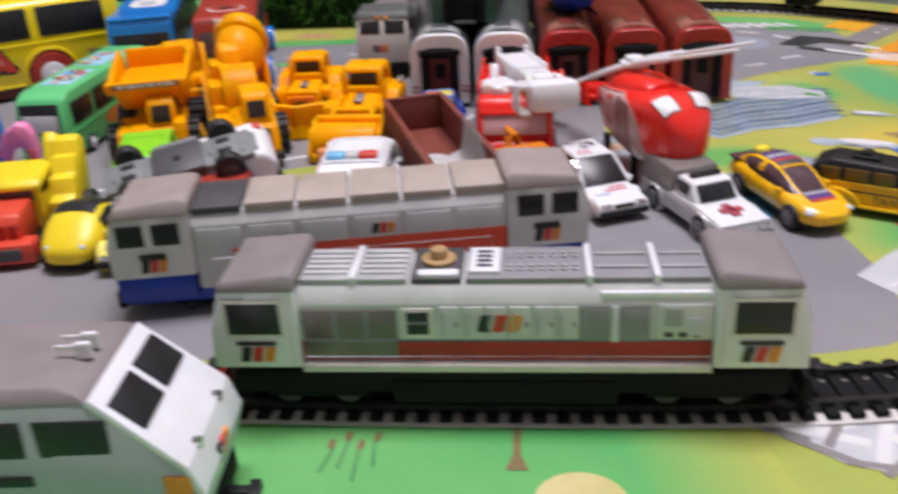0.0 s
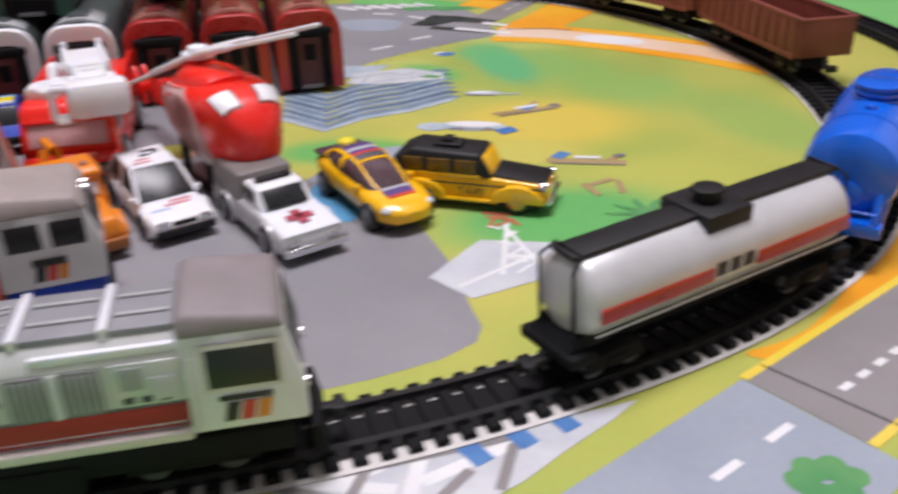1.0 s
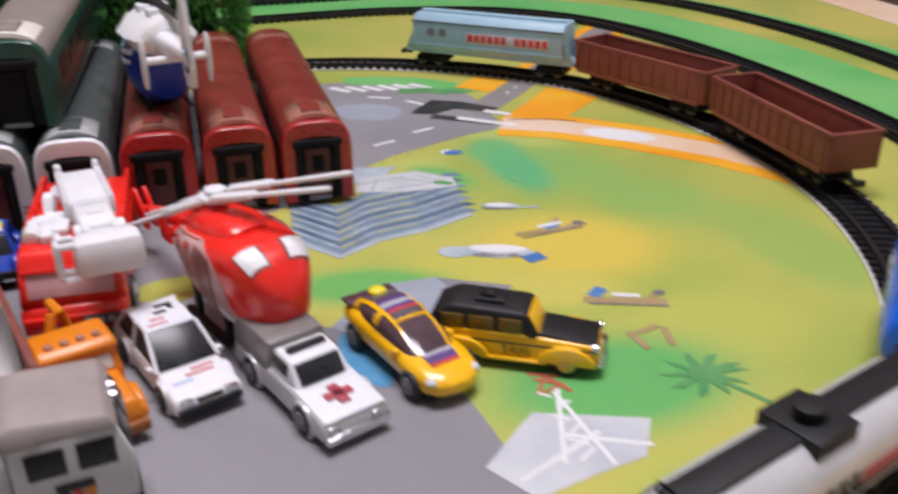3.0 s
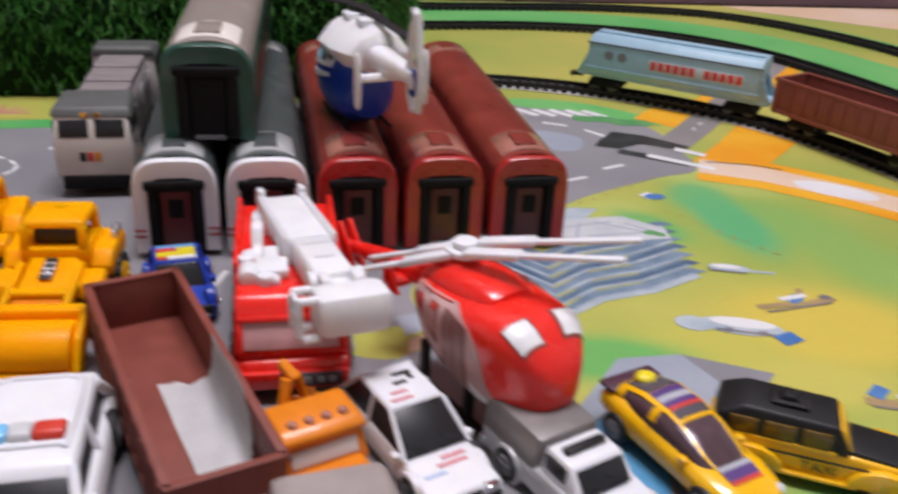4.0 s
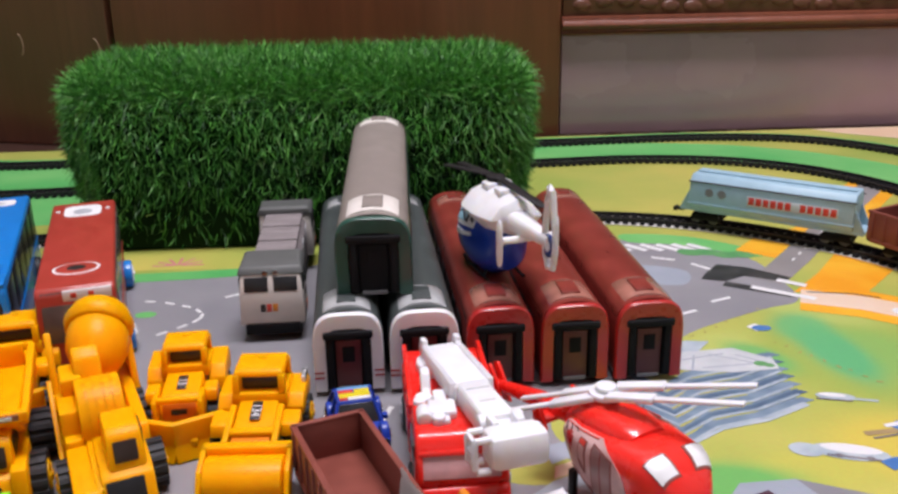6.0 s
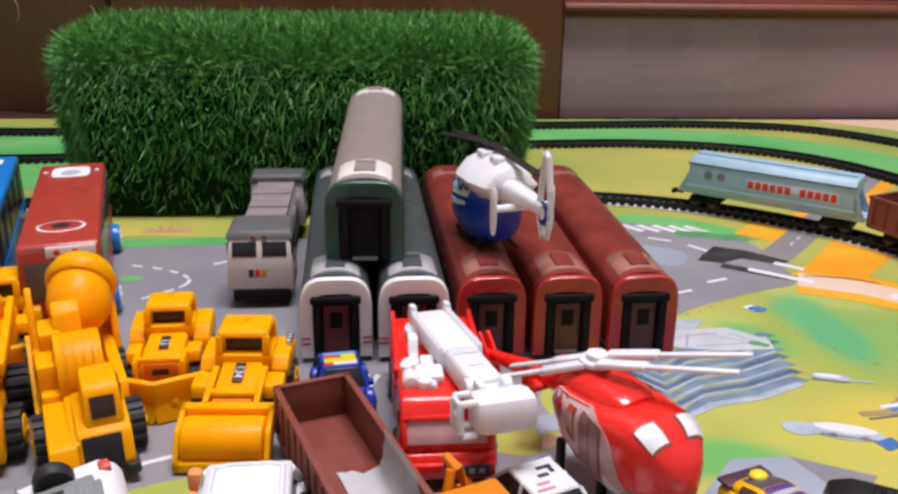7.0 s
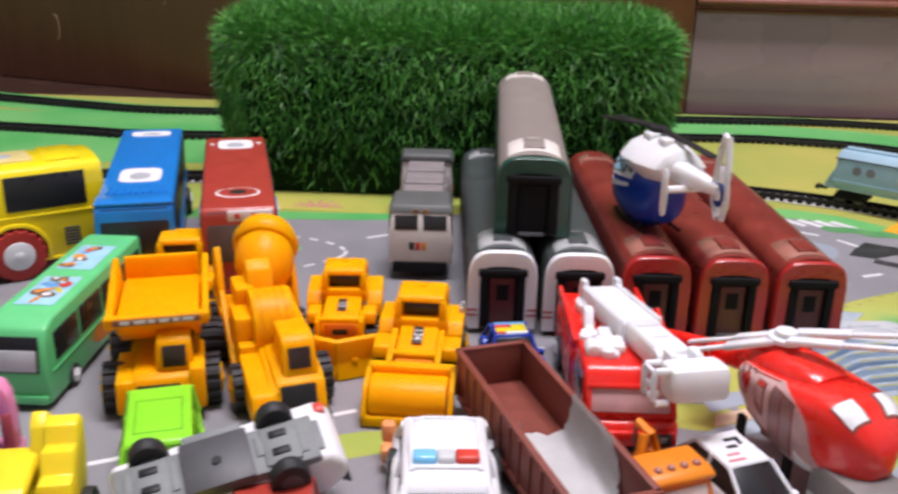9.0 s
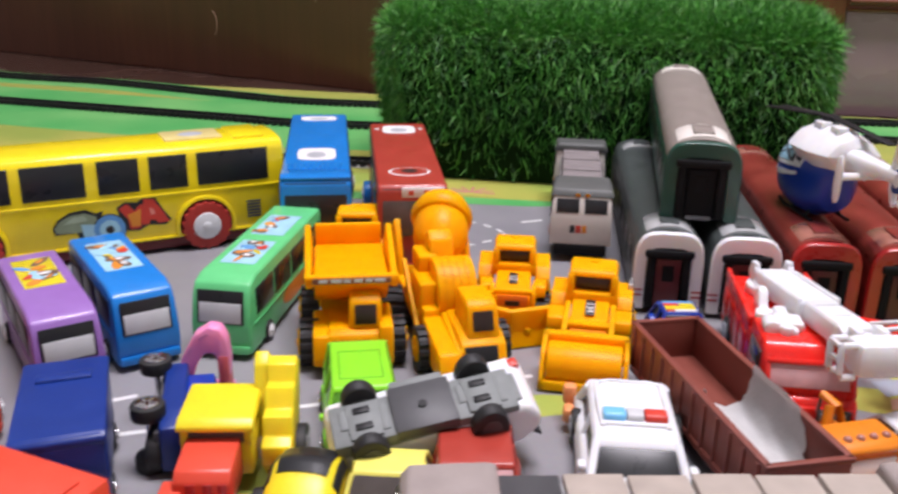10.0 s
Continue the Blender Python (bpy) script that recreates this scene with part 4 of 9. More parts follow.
# ---- turf hedge ----
def turf(n, seed=4):
    """Grass blades on the top and sides of a long rounded block, in metres; origin at its base."""
    rng = np.random.default_rng(seed)
    L, D, H = 0.374, 0.150, 0.129
    # sparse front blades let the near-black core show through as shade
    areas = np.array([L * D * 1.7, L * H * 0.27, D * H * .6, D * H * .6, L * H * 0.12])
    face = rng.choice(5, n, p=areas / areas.sum())
    u, v = rng.random(n), rng.random(n)
    P, N = np.zeros((n, 3)), np.zeros((n, 3))
    for k, (fx, fy, fz, nn) in enumerate(((lambda a, b: (a - .5) * L, lambda a, b: (b - .5) * D, lambda a, b: H + 0 * a, (0, 0, 1)),
                                          (lambda a, b: (a - .5) * L, lambda a, b: -D / 2 + 0 * a, lambda a, b: b ** .5 * H, (0, -1, 0)),
                                          (lambda a, b: -L / 2 + 0 * a, lambda a, b: (a - .5) * D, lambda a, b: b * H, (-1, 0, 0)),
                                          (lambda a, b: L / 2 + 0 * a, lambda a, b: (a - .5) * D, lambda a, b: b * H, (1, 0, 0)),
                                          (lambda a, b: (a - .5) * L, lambda a, b: D / 2 + 0 * a, lambda a, b: b * H, (0, 1, 0)))):
        s = face == k
        P[s] = np.stack([fx(u[s], v[s]), fy(u[s], v[s]), fz(u[s], v[s])], 1)
        N[s] = nn
    # round the upper edges
    r = 0.042
    inner = np.clip(P, [-L / 2 + r, -D / 2 + r, 0], [L / 2 - r, D / 2 - r, H - r])
    d = P - inner
    ln = np.linalg.norm(d, axis=1, keepdims=True)
    P = np.where(ln > 1e-9, inner + d / np.maximum(ln, 1e-9) * np.minimum(ln, r), P)
    N = np.where(ln > 1e-9, d / np.maximum(ln, 1e-9), N)
    P[:, 2] += 0.010 * np.clip(1 - (P[:, 1] / (D / 2)) ** 2, 0, 1) * (P[:, 2] > H * .7)
    # the sides fall inwards towards the base
    low = np.clip(1 - P[:, 2] / H, 0, 1)[:, None]
    P = P * np.concatenate([1 - .08 * low ** 1.3, 1 - .10 * low ** 1.05, np.ones_like(low)], 1)
    N = N - np.concatenate([0 * low, 0 * low, .5 * low], 1) * (np.abs(N[:, 2:3]) < .5)
    lenb = rng.uniform(.008, .020, n)
    lean = rng.normal(0, .55, (n, 3))
    up = N[:, 2:3] > .6
    dirn = np.where(up, N * .36 + lean * 1.3, N * .55 + lean)
    lenb = np.where(up[:, 0], lenb, lenb * .52)
    dirn[:, 2] += np.where(np.abs(N[:, 2]) < .5, rng.normal(-.55, .45, n), 0)
    dirn /= np.linalg.norm(dirn, axis=1, keepdims=True)
    sidev = np.cross(dirn, rng.normal(0, 1, (n, 3)))
    sidev /= np.linalg.norm(sidev, axis=1, keepdims=True)
    w = rng.uniform(.00022, .0005, n)[:, None]
    bend = np.stack([rng.normal(0, .002, n), rng.normal(0, .002, n), -rng.uniform(0, .005, n)], 1)
    root = P - N * .002
    midp = root + dirn * (lenb * .55)[:, None] + bend * .3
    tip = root + dirn * lenb[:, None] + bend
    verts = np.stack([root - sidev * w, root + sidev * w, midp + sidev * w * .8, midp - sidev * w * .8, tip], 1).reshape(-1, 3)
    faces = []
    for i in range(n):
        o = 5 * i
        faces.append((o, o + 1, o + 2, o + 3))
        faces.append((o + 3, o + 2, o + 4))
    me = bpy.data.meshes.new("blades")
    me.from_pydata(verts.tolist(), [], faces)
    return me


def grass_material():
    m = bpy.data.materials.new("turf_blade")
    m.use_nodes = True
    nt = m.node_tree
    b = nt.nodes["Principled BSDF"]
    geo, ramp = nt.nodes.new("ShaderNodeNewGeometry"), nt.nodes.new("ShaderNodeValToRGB")
    el = ramp.color_ramp.elements
    el[0].color, el[1].color = (0.010, 0.075, 0.010, 1), (0.30, 0.56, 0.20, 1)
    for p, col in ((0.4, (0.040, 0.22, 0.022, 1)), (0.8, (0.12, 0.43, 0.05, 1)), (0.94, (0.20, 0.52, 0.11, 1))):
        e = el.new(p)
        e.color = col
    nt.links.new(geo.outputs["Random Per Island"], ramp.inputs["Fac"])
    nt.links.new(ramp.outputs["Color"], b.inputs["Base Color"])
    b.inputs["Roughness"].default_value = 0.5
    return m


hedge = thing("turf_hedge", pose(0.008, 0.778, 0), "long hedge block covered in green artificial turf", "artificial hedge")
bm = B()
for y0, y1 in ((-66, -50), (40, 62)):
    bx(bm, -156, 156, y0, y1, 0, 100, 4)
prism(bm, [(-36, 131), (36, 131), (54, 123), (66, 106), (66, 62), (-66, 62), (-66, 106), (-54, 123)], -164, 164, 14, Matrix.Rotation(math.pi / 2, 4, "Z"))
# core colour near black: the shade between the blades is put into it
part("core", bm, shade("shade_dark_backing", (0.006, 0.02, 0.006), 0.95, spec=0.1), hedge)
me = turf(96000)
me.materials.append(grass_material())
ob = new("turf", me)
ob.parent = hedge
tagged(ob, "short green plastic grass blades", kind="stuff")

# ---- trains ----
def bogie(parent, x, r=4.6, base=12, z=0.0, half=8.3):
    """A truck with two axles."""
    bm = B()
    prism(bm, [(x - base * 0.95, z + r * 0.7), (x + base * 0.95, z + r * 0.7), (x + base * 0.75, z + r * 2.0), (x - base * 0.75, z + r * 2.0)], -half - 2.5, half + 2.5, 0.5)
    bx(bm, x - base * 0.25, x + base * 0.25, -half - 3.4, half + 3.4, z + r * 0.8, z + r * 1.6, 0.4)
    t = part("bogie", bm, SOOT, parent)
    for dx in (-base * 0.55, base * 0.55):
        bm = B()
        for s in (-1, 1):
            cyl(bm, (x + dx, s * half, z + r), "y", r, 2.4, 18, bev=0.3)
        cyl(bm, (x + dx, 0, z + r), "y", 1.0, 2 * half, 8)
        part("wheelset", bm, DARKGREY, t)


def coupling(parent, x, s, z=6.0):
    bm = B()
    bx(bm, min(x, x + s * 8), max(x, x + s * 8), -1.6, 1.6, z, z + 2.2, 0.3)
    bx(bm, min(x + s * 6, x + s * 9), max(x + s * 6, x + s * 9), -3.2, 3.2, z - 0.6, z + 2.8, 0.3)
    part("coupling", bm, BLACK, parent)


def running_loco(m):
    """Double-ended diesel: a cab at each end, a grilled hood between them."""
    t = thing("toy_locomotive", m, "white and grey toy diesel locomotive with a red side stripe", "toy train")
    L = 87
    bm = B()
    bx(bm, -L + 4, L - 4, -13, 13, 6, 13.5, 1)
    bx(bm, -34, 34, -14, 14, 2.5, 11, 1.5)
    part("underframe", bm, SOOT, t)
    bogie(t, -58, 4.4, 17)
    bogie(t, 58, 4.4, 17)
    coupling(t, -L, -1)
    coupling(t, L, 1)
    for s in (-1, 1):
        bm = B()
        x0, x1 = s * 60, s * L
        prof = [(x0, 17), (x1, 17), (x1 - s * 0.5, 29), (x1 - s * 4, 43), (x0, 43)]
        prism(bm, prof, -16.2, 16.2, 1.0, inset=1.2)
        c = part("cab", bm, WHITE, t, "white driver's cab")
        bm = B()
        prism(bm, [(x0 - s * 0.5, 42.4), (x1 - s * 3.2, 42.4), (x1 - s * 5, 46), (x0 + s * 2, 48), (x0 - s * 0.5, 47)], -16.4, 16.4, 1.3, inset=2.6)
        part("cab_roof", bm, ROOFGREY, c, "mauve-grey roof")
        for q in (-1, 1):
            bm = B()
            bx(bm, min(s * 65, s * 81), max(s * 65, s * 81), q * 15.7 - 0.4, q * 15.7 + 0.4, 28.5, 39, 0.3)
            part("cab_window", bm, PANE, c)
            bm = B()
            bx(bm, min(s * 64, s * 82), max(s * 64, s * 82), q * 15.75 - 0.25, q * 15.75 + 0.25, 27.4, 40.2, 0.2)
            part("window_frame", bm, OFFWHITE, c)
            badge(c, s * 73, q * 16.25, 22, 11, 5, q)
            bm = B()
            bx(bm, min(s * 67, s * 79), max(s * 67, s * 79), q * 16.1 - 0.2, q * 16.1 + 0.2, 25, 26.3, 0.1)
            part("number_bar", bm, STICK_K, c)
            bm = B()
            pipe(bm, [(s * 62, q * 16.8, 18), (s * 62, q * 17.2, 27), (s * 62, q * 16.8, 38)], 0.35, 6)
            part("handrail", bm, OFFWHITE, c)
        for q in (-1, 1):
            bm = B()
            rot = Matrix.Translation((s * (L - 2.1), q * 7.3, 35.5)) @ Matrix.Rotation(s * -0.26, 4, "Y")
            bx(bm, -0.4, 0.4, -6.2, 6.2, -5.2, 5.2, 0.3, rot)
            part("windscreen", bm, PANE, c)
            bm = B()
            cyl(bm, (s * (L + 0.1), q * 11, 24), "x", 1.6, 0.8, 12)
            part("headlight", bm, CHROME, c)
        bm = B()
        prism(bm, [(s * L, 4), (s * (L + 4), 3), (s * (L + 2), 12), (s * L, 12)], -13, 13, 0.5)
        part("pilot", bm, STRIPE if s < 0 else SOOT, t, "dark red snowplough" if s < 0 else "")
    # hood: pale sides with doors, windows and grilles, a panelled flat roof
    pale = shade("hood_pale", (0.60, 0.61, 0.60), 0.4, var=0.08)
    slate = shade("roof_slate", (0.25, 0.25, 0.265), 0.5, var=0.12)
    tin = shade("roof_tin", (0.40, 0.41, 0.41), 0.42, var=0.12)
    bm = B()
    along(bm, [(-13.2, 15.5), (13.2, 15.5), (13.4, 37), (12.4, 39.6), (10, 42.6), (-10, 42.6), (-12.4, 39.6), (-13.4, 37)], -60, 60, 0.3)
    hood = part("hood", bm, pale, t, "pale grey engine hood")
    for q in (-1, 1):
        def plate(x0, x1, z0, z1, mt, name, off=0.0, parent=hood, lab=""):
            bm = B()
            bx(bm, x0, x1, q * (13.4 + off) - 0.3, q * (13.4 + off) + 0.3, z0, z1, 0.2)
            return part(name, bm, mt, parent, lab)
        plate(-60, 60, 18.4, 24.6, STRIPE, "stripe", 0.0, hood, "red stripe")
        plate(-60, 60, 24.7, 25.2, MIDGREY, "line")
        bm = B()
        bx(bm, -60, 60, q * 14.3 - 1.6, q * 14.3 + 1.6, 15.4, 17.9, 0.4)
        part("walkway", bm, OFFWHITE, hood)
        dim = plate(-59, -31, 19, 35.4, shade("brown_glass", (0.16, 0.12, 0.11), 0.15, var=0.25, coat=0.4), "window_band", 0.25, hood, "dark glazed band")
        for x in (-50, -40.6):
            plate(x, x + 1.4, 25.4, 34.6, MIDGREY, "mullion", 0.55, dim)
        plate(-59, -31, 25.0, 26.0, MIDGREY, "sill", 0.55, dim)
        win = plate(-29.4, -20, 26, 36, OFFWHITE, "window_frame", 0.2)
        plate(-28, -21.4, 27.4, 34.8, PANE, "small_window", 0.5, win)
        plate(-28, -21.4, 31, 31.7, MIDGREY, "window_bar", 0.8, win)
        for k, x in enumerate((-18.4, -11.6, -5, 2, 9, 15.6)):
            d = plate(x, x + 6.0, 25.8, 36.4, pale if k % 2 else GREYW, "hood_door", 0.2)
            plate(x + 0.8, x + 1.5, 27, 35, tin, "door_edge", 0.5, d)
            plate(x + 4.6, x + 5.2, 30, 31.4, STICK_K, "latch", 0.5, d)
        for x in (22.4, 33.6):
            g = plate(x, x + 8.4, 24.8, 36.6, MIDGREY, "grille", 0.25)
            for k in range(5):
                plate(x + 0.8 + 1.6 * k, x + 1.5 + 1.6 * k, 25.6, 35.8, tin, "grille_bar", 0.55, g)
        plate(31.2, 33.2, 24.8, 36.6, WHITE, "grille_post", 0.4)
        e = plate(44, 59.6, 25.6, 37, SILVER, "end_panel", 0.25, hood, "dull silver end panel")
        plate(46, 51, 30, 36, tin, "vent", 0.55, e)
        plate(52.5, 58, 27, 33, GREYW, "box", 0.7, e)
        for k in range(3):
            plate(46 + 4 * k, 48.6 + 4 * k, 26.4, 28, DARKGREY, "slot", 0.6, e)
        badge(hood, -1, q * 14.0, 31, 13, 5.5, q)
        bm = B()
        bx(bm, 28, 59, q * 12.2 - 0.9, q * 12.2 + 0.9, 38.4, 40.6, 0.5)
        part("roof_rail", bm, WHITE, hood)
        bm = B()
        pipe(bm, [(-59, q * 15.6, 17), (-59, q * 15.8, 21), (59, q * 15.8, 21), (59, q * 15.6, 17)], 0.2, 6)
        part("handrail", bm, GREYW, hood)
    for x0, x1, mt, ribs in ((-59.4, -44.6, tin, 5), (-42.6, -27.6, tin, 5), (-26.6, -11.6, DARKGREY, 0), (-10.6, 24, slate, 0), (26, 43, slate, 2), (45, 59, slate, 2)):
        bm = B()
        bx(bm, x0, x1, -10.4, 10.4, 42.0, 44.0, 0.5)
        p = part("roof_panel", bm, mt, hood)
        for k in range(ribs):
            bm = B()
            y = -8.5 + 17 * (k + 0.5) / ribs
            bx(bm, x0 + 1, x1 - 1, y - 0.6, y + 0.6, 43.8, 44.7, 0.2)
            part("roof_rib", bm, GREYW if ribs > 2 else tin, p)
        if x0 == -10.6:
            for k in range(7):
                for y in (-5.4, -3, 3, 5.4):
                    bm = B()
                    bx(bm, 1 + 3.2 * k, 2.8 + 3.2 * k, y - 0.6, y + 0.6, 43.8, 44.6, 0.15)
                    part("stud", bm, tin, p)
    for x in (-43.6, 25, 44):
        bm = B()
        bx(bm, x - 0.9, x + 0.9, -10.8, 10.8, 42.0, 44.8, 0.3)
        part("roof_divider", bm, WHITE, hood)
    bm = B()
    cyl(bm, (-19, 1, 44.6), "z", 5.2, 1.6, 20, bev=0.4)
    cyl(bm, (-19, 1, 46.6), "z", 2.6, 3.6, 14, bev=0.6)
    part("fan", bm, shade("brass_fan", (0.42, 0.27, 0.12), 0.4), hood, "round brass roof fan")
    bm = B()
    bx(bm, -24.6, -12.6, -9.6, -6, 43.6, 45, 0.3)
    part("vent_lid", bm, WHITE, hood)
    bm = B()
    bx(bm, -9.8, -0.6, -8, 8, 43.6, 45.2, 0.5)
    v = part("vent_box", bm, WHITE, hood, "white roof vent with dark slots")
    for k in range(4):
        bm = B()
        bx(bm, -7.4, -3, -5.4 + 3 * k, -3.8 + 3 * k, 45.0, 45.5, 0.1)
        part("vent_slot", bm, DARKGREY, v)
    return t


def tank_wagon_blue(m):
    t = thing("toy_tank_wagon", m, "glossy bright blue plastic toy tank wagon", "toy train")
    bm = B()
    bx(bm, -52, 52, -13, 13, 9, 12, 0.8)
    for s in (-1, 1):
        bx(bm, min(s * 46, s * 53), max(s * 46, s * 53), -13.5, 13.5, 8.5, 13.5, 0.8)
        prism(bm, [(s * 45, 12), (s * 52, 12), (s * 45, 26)], -12, -9.5, 0.3)
        prism(bm, [(s * 45, 12), (s * 52, 12), (s * 45, 26)], 9.5, 12, 0.3)
    fr = part("frame", bm, BLUE, t)
    for s in (-1, 1):
        bm = B()
        pipe(bm, [(s * 52, -11, 12), (s * 52, -11, 18), (s * 52, 11, 18), (s * 52, 11, 12)], 0.7, 6)
        part("end_rail", bm, BLUE, fr)
    bm = B()
    loft(bm, [oval(x, 0, 29, r, r, 32, 2.0) for x, r in ((-46.5, 6), (-46, 12), (-44, 15.6), (-40, 16.8), (-22, 17), (0, 17), (22, 17), (40, 16.8), (44, 15.6), (46, 12), (46.5, 6))])
    for s in (-1, 1):
        cyl(bm, (s * 46.6, 0, 22), "x", 5.2, 1.6, 22, bev=0.4)
    for x in (-24, 24):
        cyl(bm, (x, 0, 29), "x", 17.25, 1.2, 36)
    tank = part("tank", bm, BLUE, t, "glossy blue barrel")
    bm = B()
    cyl(bm, (0, 0, 47), "z", 7, 7, 24, bev=0.6)
    for z in (45.5, 48, 50.8):
        cyl(bm, (0, 0, z), "z", 8.6, 1.2, 24, bev=0.3)
    part("dome", bm, BLUE, tank, "ribbed filler dome")
    for x in (-17, 17):
        bm = B()
        cyl(bm, (x, 0, 46.4), "z", 2.2, 2.4, 12, bev=0.5)
        part("vent", bm, BLUE, tank)
    for q in (-1, 1):
        lean = Matrix.Translation((0, 0, 29)) @ Matrix.Rotation(q * 0.10, 4, "X")
        bm = B()
        cyl(bm, (2, q * 17.05, -2), "y", 6.4, 0.3, 28, m=lean)
        em = part("emblem", bm, STICK_G, tank, "round grey printed emblem")
        bm = B()
        cyl(bm, (2, q * 17.15, -2), "y", 3.9, 0.35, 24, m=lean)
        part("emblem_centre", bm, STICK_K, em)
        for x, w in ((-22, 13), (22, 15)):
            for k in range(2):
                bm = B()
                bx(bm, x - w / 2 + k, x + w / 2 - k, q * 17.1 - 0.15, q * 17.1 + 0.15, -4.6 + 3.2 * k, -2.4 + 3.2 * k, 0.1, lean)
                part("writing_bar", bm, STICK_G, tank)
        bm = B()
        bx(bm, -2, 2, q * 13 - 0.5, q * 13 + 0.5, 9, 16, 0.4)
        part("bracket", bm, BLUE, fr)
    bogie(t, -33, 4.4, 12)
    bogie(t, 33, 4.4, 12)
    coupling(t, -52, -1)
    coupling(t, 52, 1)
    return t


def tank_wagon_silver(m):
    t = thing("toy_tank_wagon", m, "silver toy tank wagon with a red stripe and black walkway", "toy train")
    bm = B()
    bx(bm, -58, 58, -6, 6, 9, 13, 0.8)
    for s in (-1, 1):
        bx(bm, min(s * 50, s * 59), max(s * 50, s * 59), -13, 13, 9, 13, 0.8)
        prism(bm, [(s * 44, 13), (s * 58, 13), (s * 46, 24)], -10, 10, 0.5)
    fr = part("frame", bm, SOOT, t)
    bm = B()
    loft(bm, [oval(x, 0, 28, r, r * 0.97, 32, 2.0) for x, r in ((-54.5, 5), (-54, 11), (-52, 14), (-49, 15), (0, 15.3), (49, 15), (52, 14), (54, 11), (54.5, 5))])
    tank = part("tank", bm, SILVER, t, "silver barrel")
    bm = B()
    bx(bm, -54, 54, -5.5, 5.5, 41.8, 43.6, 0.4)
    part("walkway", bm, BLACK, t, "black roof walkway")
    bm = B()
    bx(bm, -9, 9, -11, 11, 38.6, 44.6, 0.6)
    cyl(bm, (0, 0, 46), "z", 4, 5, 18, bev=0.5)
    cyl(bm, (0, 0, 48.6), "z", 5.2, 1.2, 18, bev=0.3)
    part("hatch", bm, BLACK, t)
    for q in (-1, 1):
        for x0, x1 in ((-51, -9), (9, 51)):
            bm = B()
            lean = Matrix.Translation((0, 0, 28)) @ Matrix.Rotation(q * 0.02, 4, "X")
            bx(bm, x0, x1, q * 15.1 - 0.4, q * 15.1 + 0.4, -4.4, 0.6, 0.15, lean)
            part("stripe", bm, BRIGHTMAROON, tank, "red stripe")
        for k in range(3):
            bm = B()
            bx(bm, -8 + 5.6 * k, -4 + 5.6 * k, q * 15.3 - 0.2, q * 15.3 + 0.2, 25, 30, 0.1)
            part("writing_bar", bm, STICK_K, tank)
        bm = B()
        bx(bm, -52, 52, q * 14.6 - 0.3, q * 14.6 + 0.3, 19.5, 20.2, 0.1)
        part("lower_rib", bm, SILVER, tank)
    for s in (-1, 1):
        bm = B()
        pipe(bm, [(s * 55, -8, 13), (s * 56, -8, 40), (s * 52, -6, 44), (s * 52, 6, 44), (s * 56, 8, 40), (s * 55, 8, 13)], 0.6, 6)
        part("end_ladder", bm, BLACK, fr)
    bogie(t, -41, 4.4, 12)
    bogie(t, 41, 4.4, 12)
    coupling(t, -58, -1)
    coupling(t, 58, 1)
    return t


def hopper_wagon(m):
    t = thing("toy_hopper_wagon", m, "pale blue ribbed toy hopper wagon with red writing", "toy train")
    bm = B()
    prof = [(-13, 13), (13, 13), (15.5, 17), (15.5, 36), (11, 41), (-11, 41), (-15.5, 36), (-15.5, 17)]
    along(bm, prof, -62, 62, 0.8)
    body = part("body", bm, ICE, t)
    bm = B()
    bx(bm, -70, 70, -12, 12, 10.5, 13.2, 0.6)
    for s in (-1, 1):
        prism(bm, [(s * 62, 13), (s * 70, 13), (s * 62, 30)], -12, -10, 0.3)
        prism(bm, [(s * 62, 13), (s * 70, 13), (s * 62, 30)], 10, 12, 0.3)
    part("frame", bm, ICE, t)
    for q in (-1, 1):
        for z in (35.4, 17.6):
            bm = B()
            bx(bm, -63, 63, q * 15.6 - 0.5, q * 15.6 + 0.5, z, z + 1.0, 0.2)
            part("side_rib", bm, DARKGREY if z > 20 else ICE, body)
        bm = B()
        bx(bm, -51, 16, q * 15.65 - 0.15, q * 15.65 + 0.15, 22.2, 29.8, 0.1)
        part("writing_ground", bm, shade("pale_ground", (0.55, 0.62, 0.66), 0.5), body)
        for k in (0, 1, 2, 3, 4, 6, 7, 8, 9, 10, 11):
            bm = B()
            bx(bm, -50 + 5.5 * k, -45.8 + 5.5 * k, q * 15.75 - 0.2, q * 15.75 + 0.2, 23, 29, 0.1)
            part("writing_bar", bm, STICK_R, body, "red writing")
        for x in (46, 36):
            bm = B()
            cyl(bm, (x, q * 15.6, 28), "y", 3.4, 0.5, 16)
            part("emblem", bm, MIDGREY, body)
    bm = B()
    bx(bm, -60, 60, -3.4, 3.4, 41, 42.4, 0.3)
    part("roof_hatch", bm, ICE, body)
    bogie(t, -50, 4.4, 13)
    bogie(t, 50, 4.4, 13)
    coupling(t, -70, -1)
    coupling(t, 70, 1)
    return t


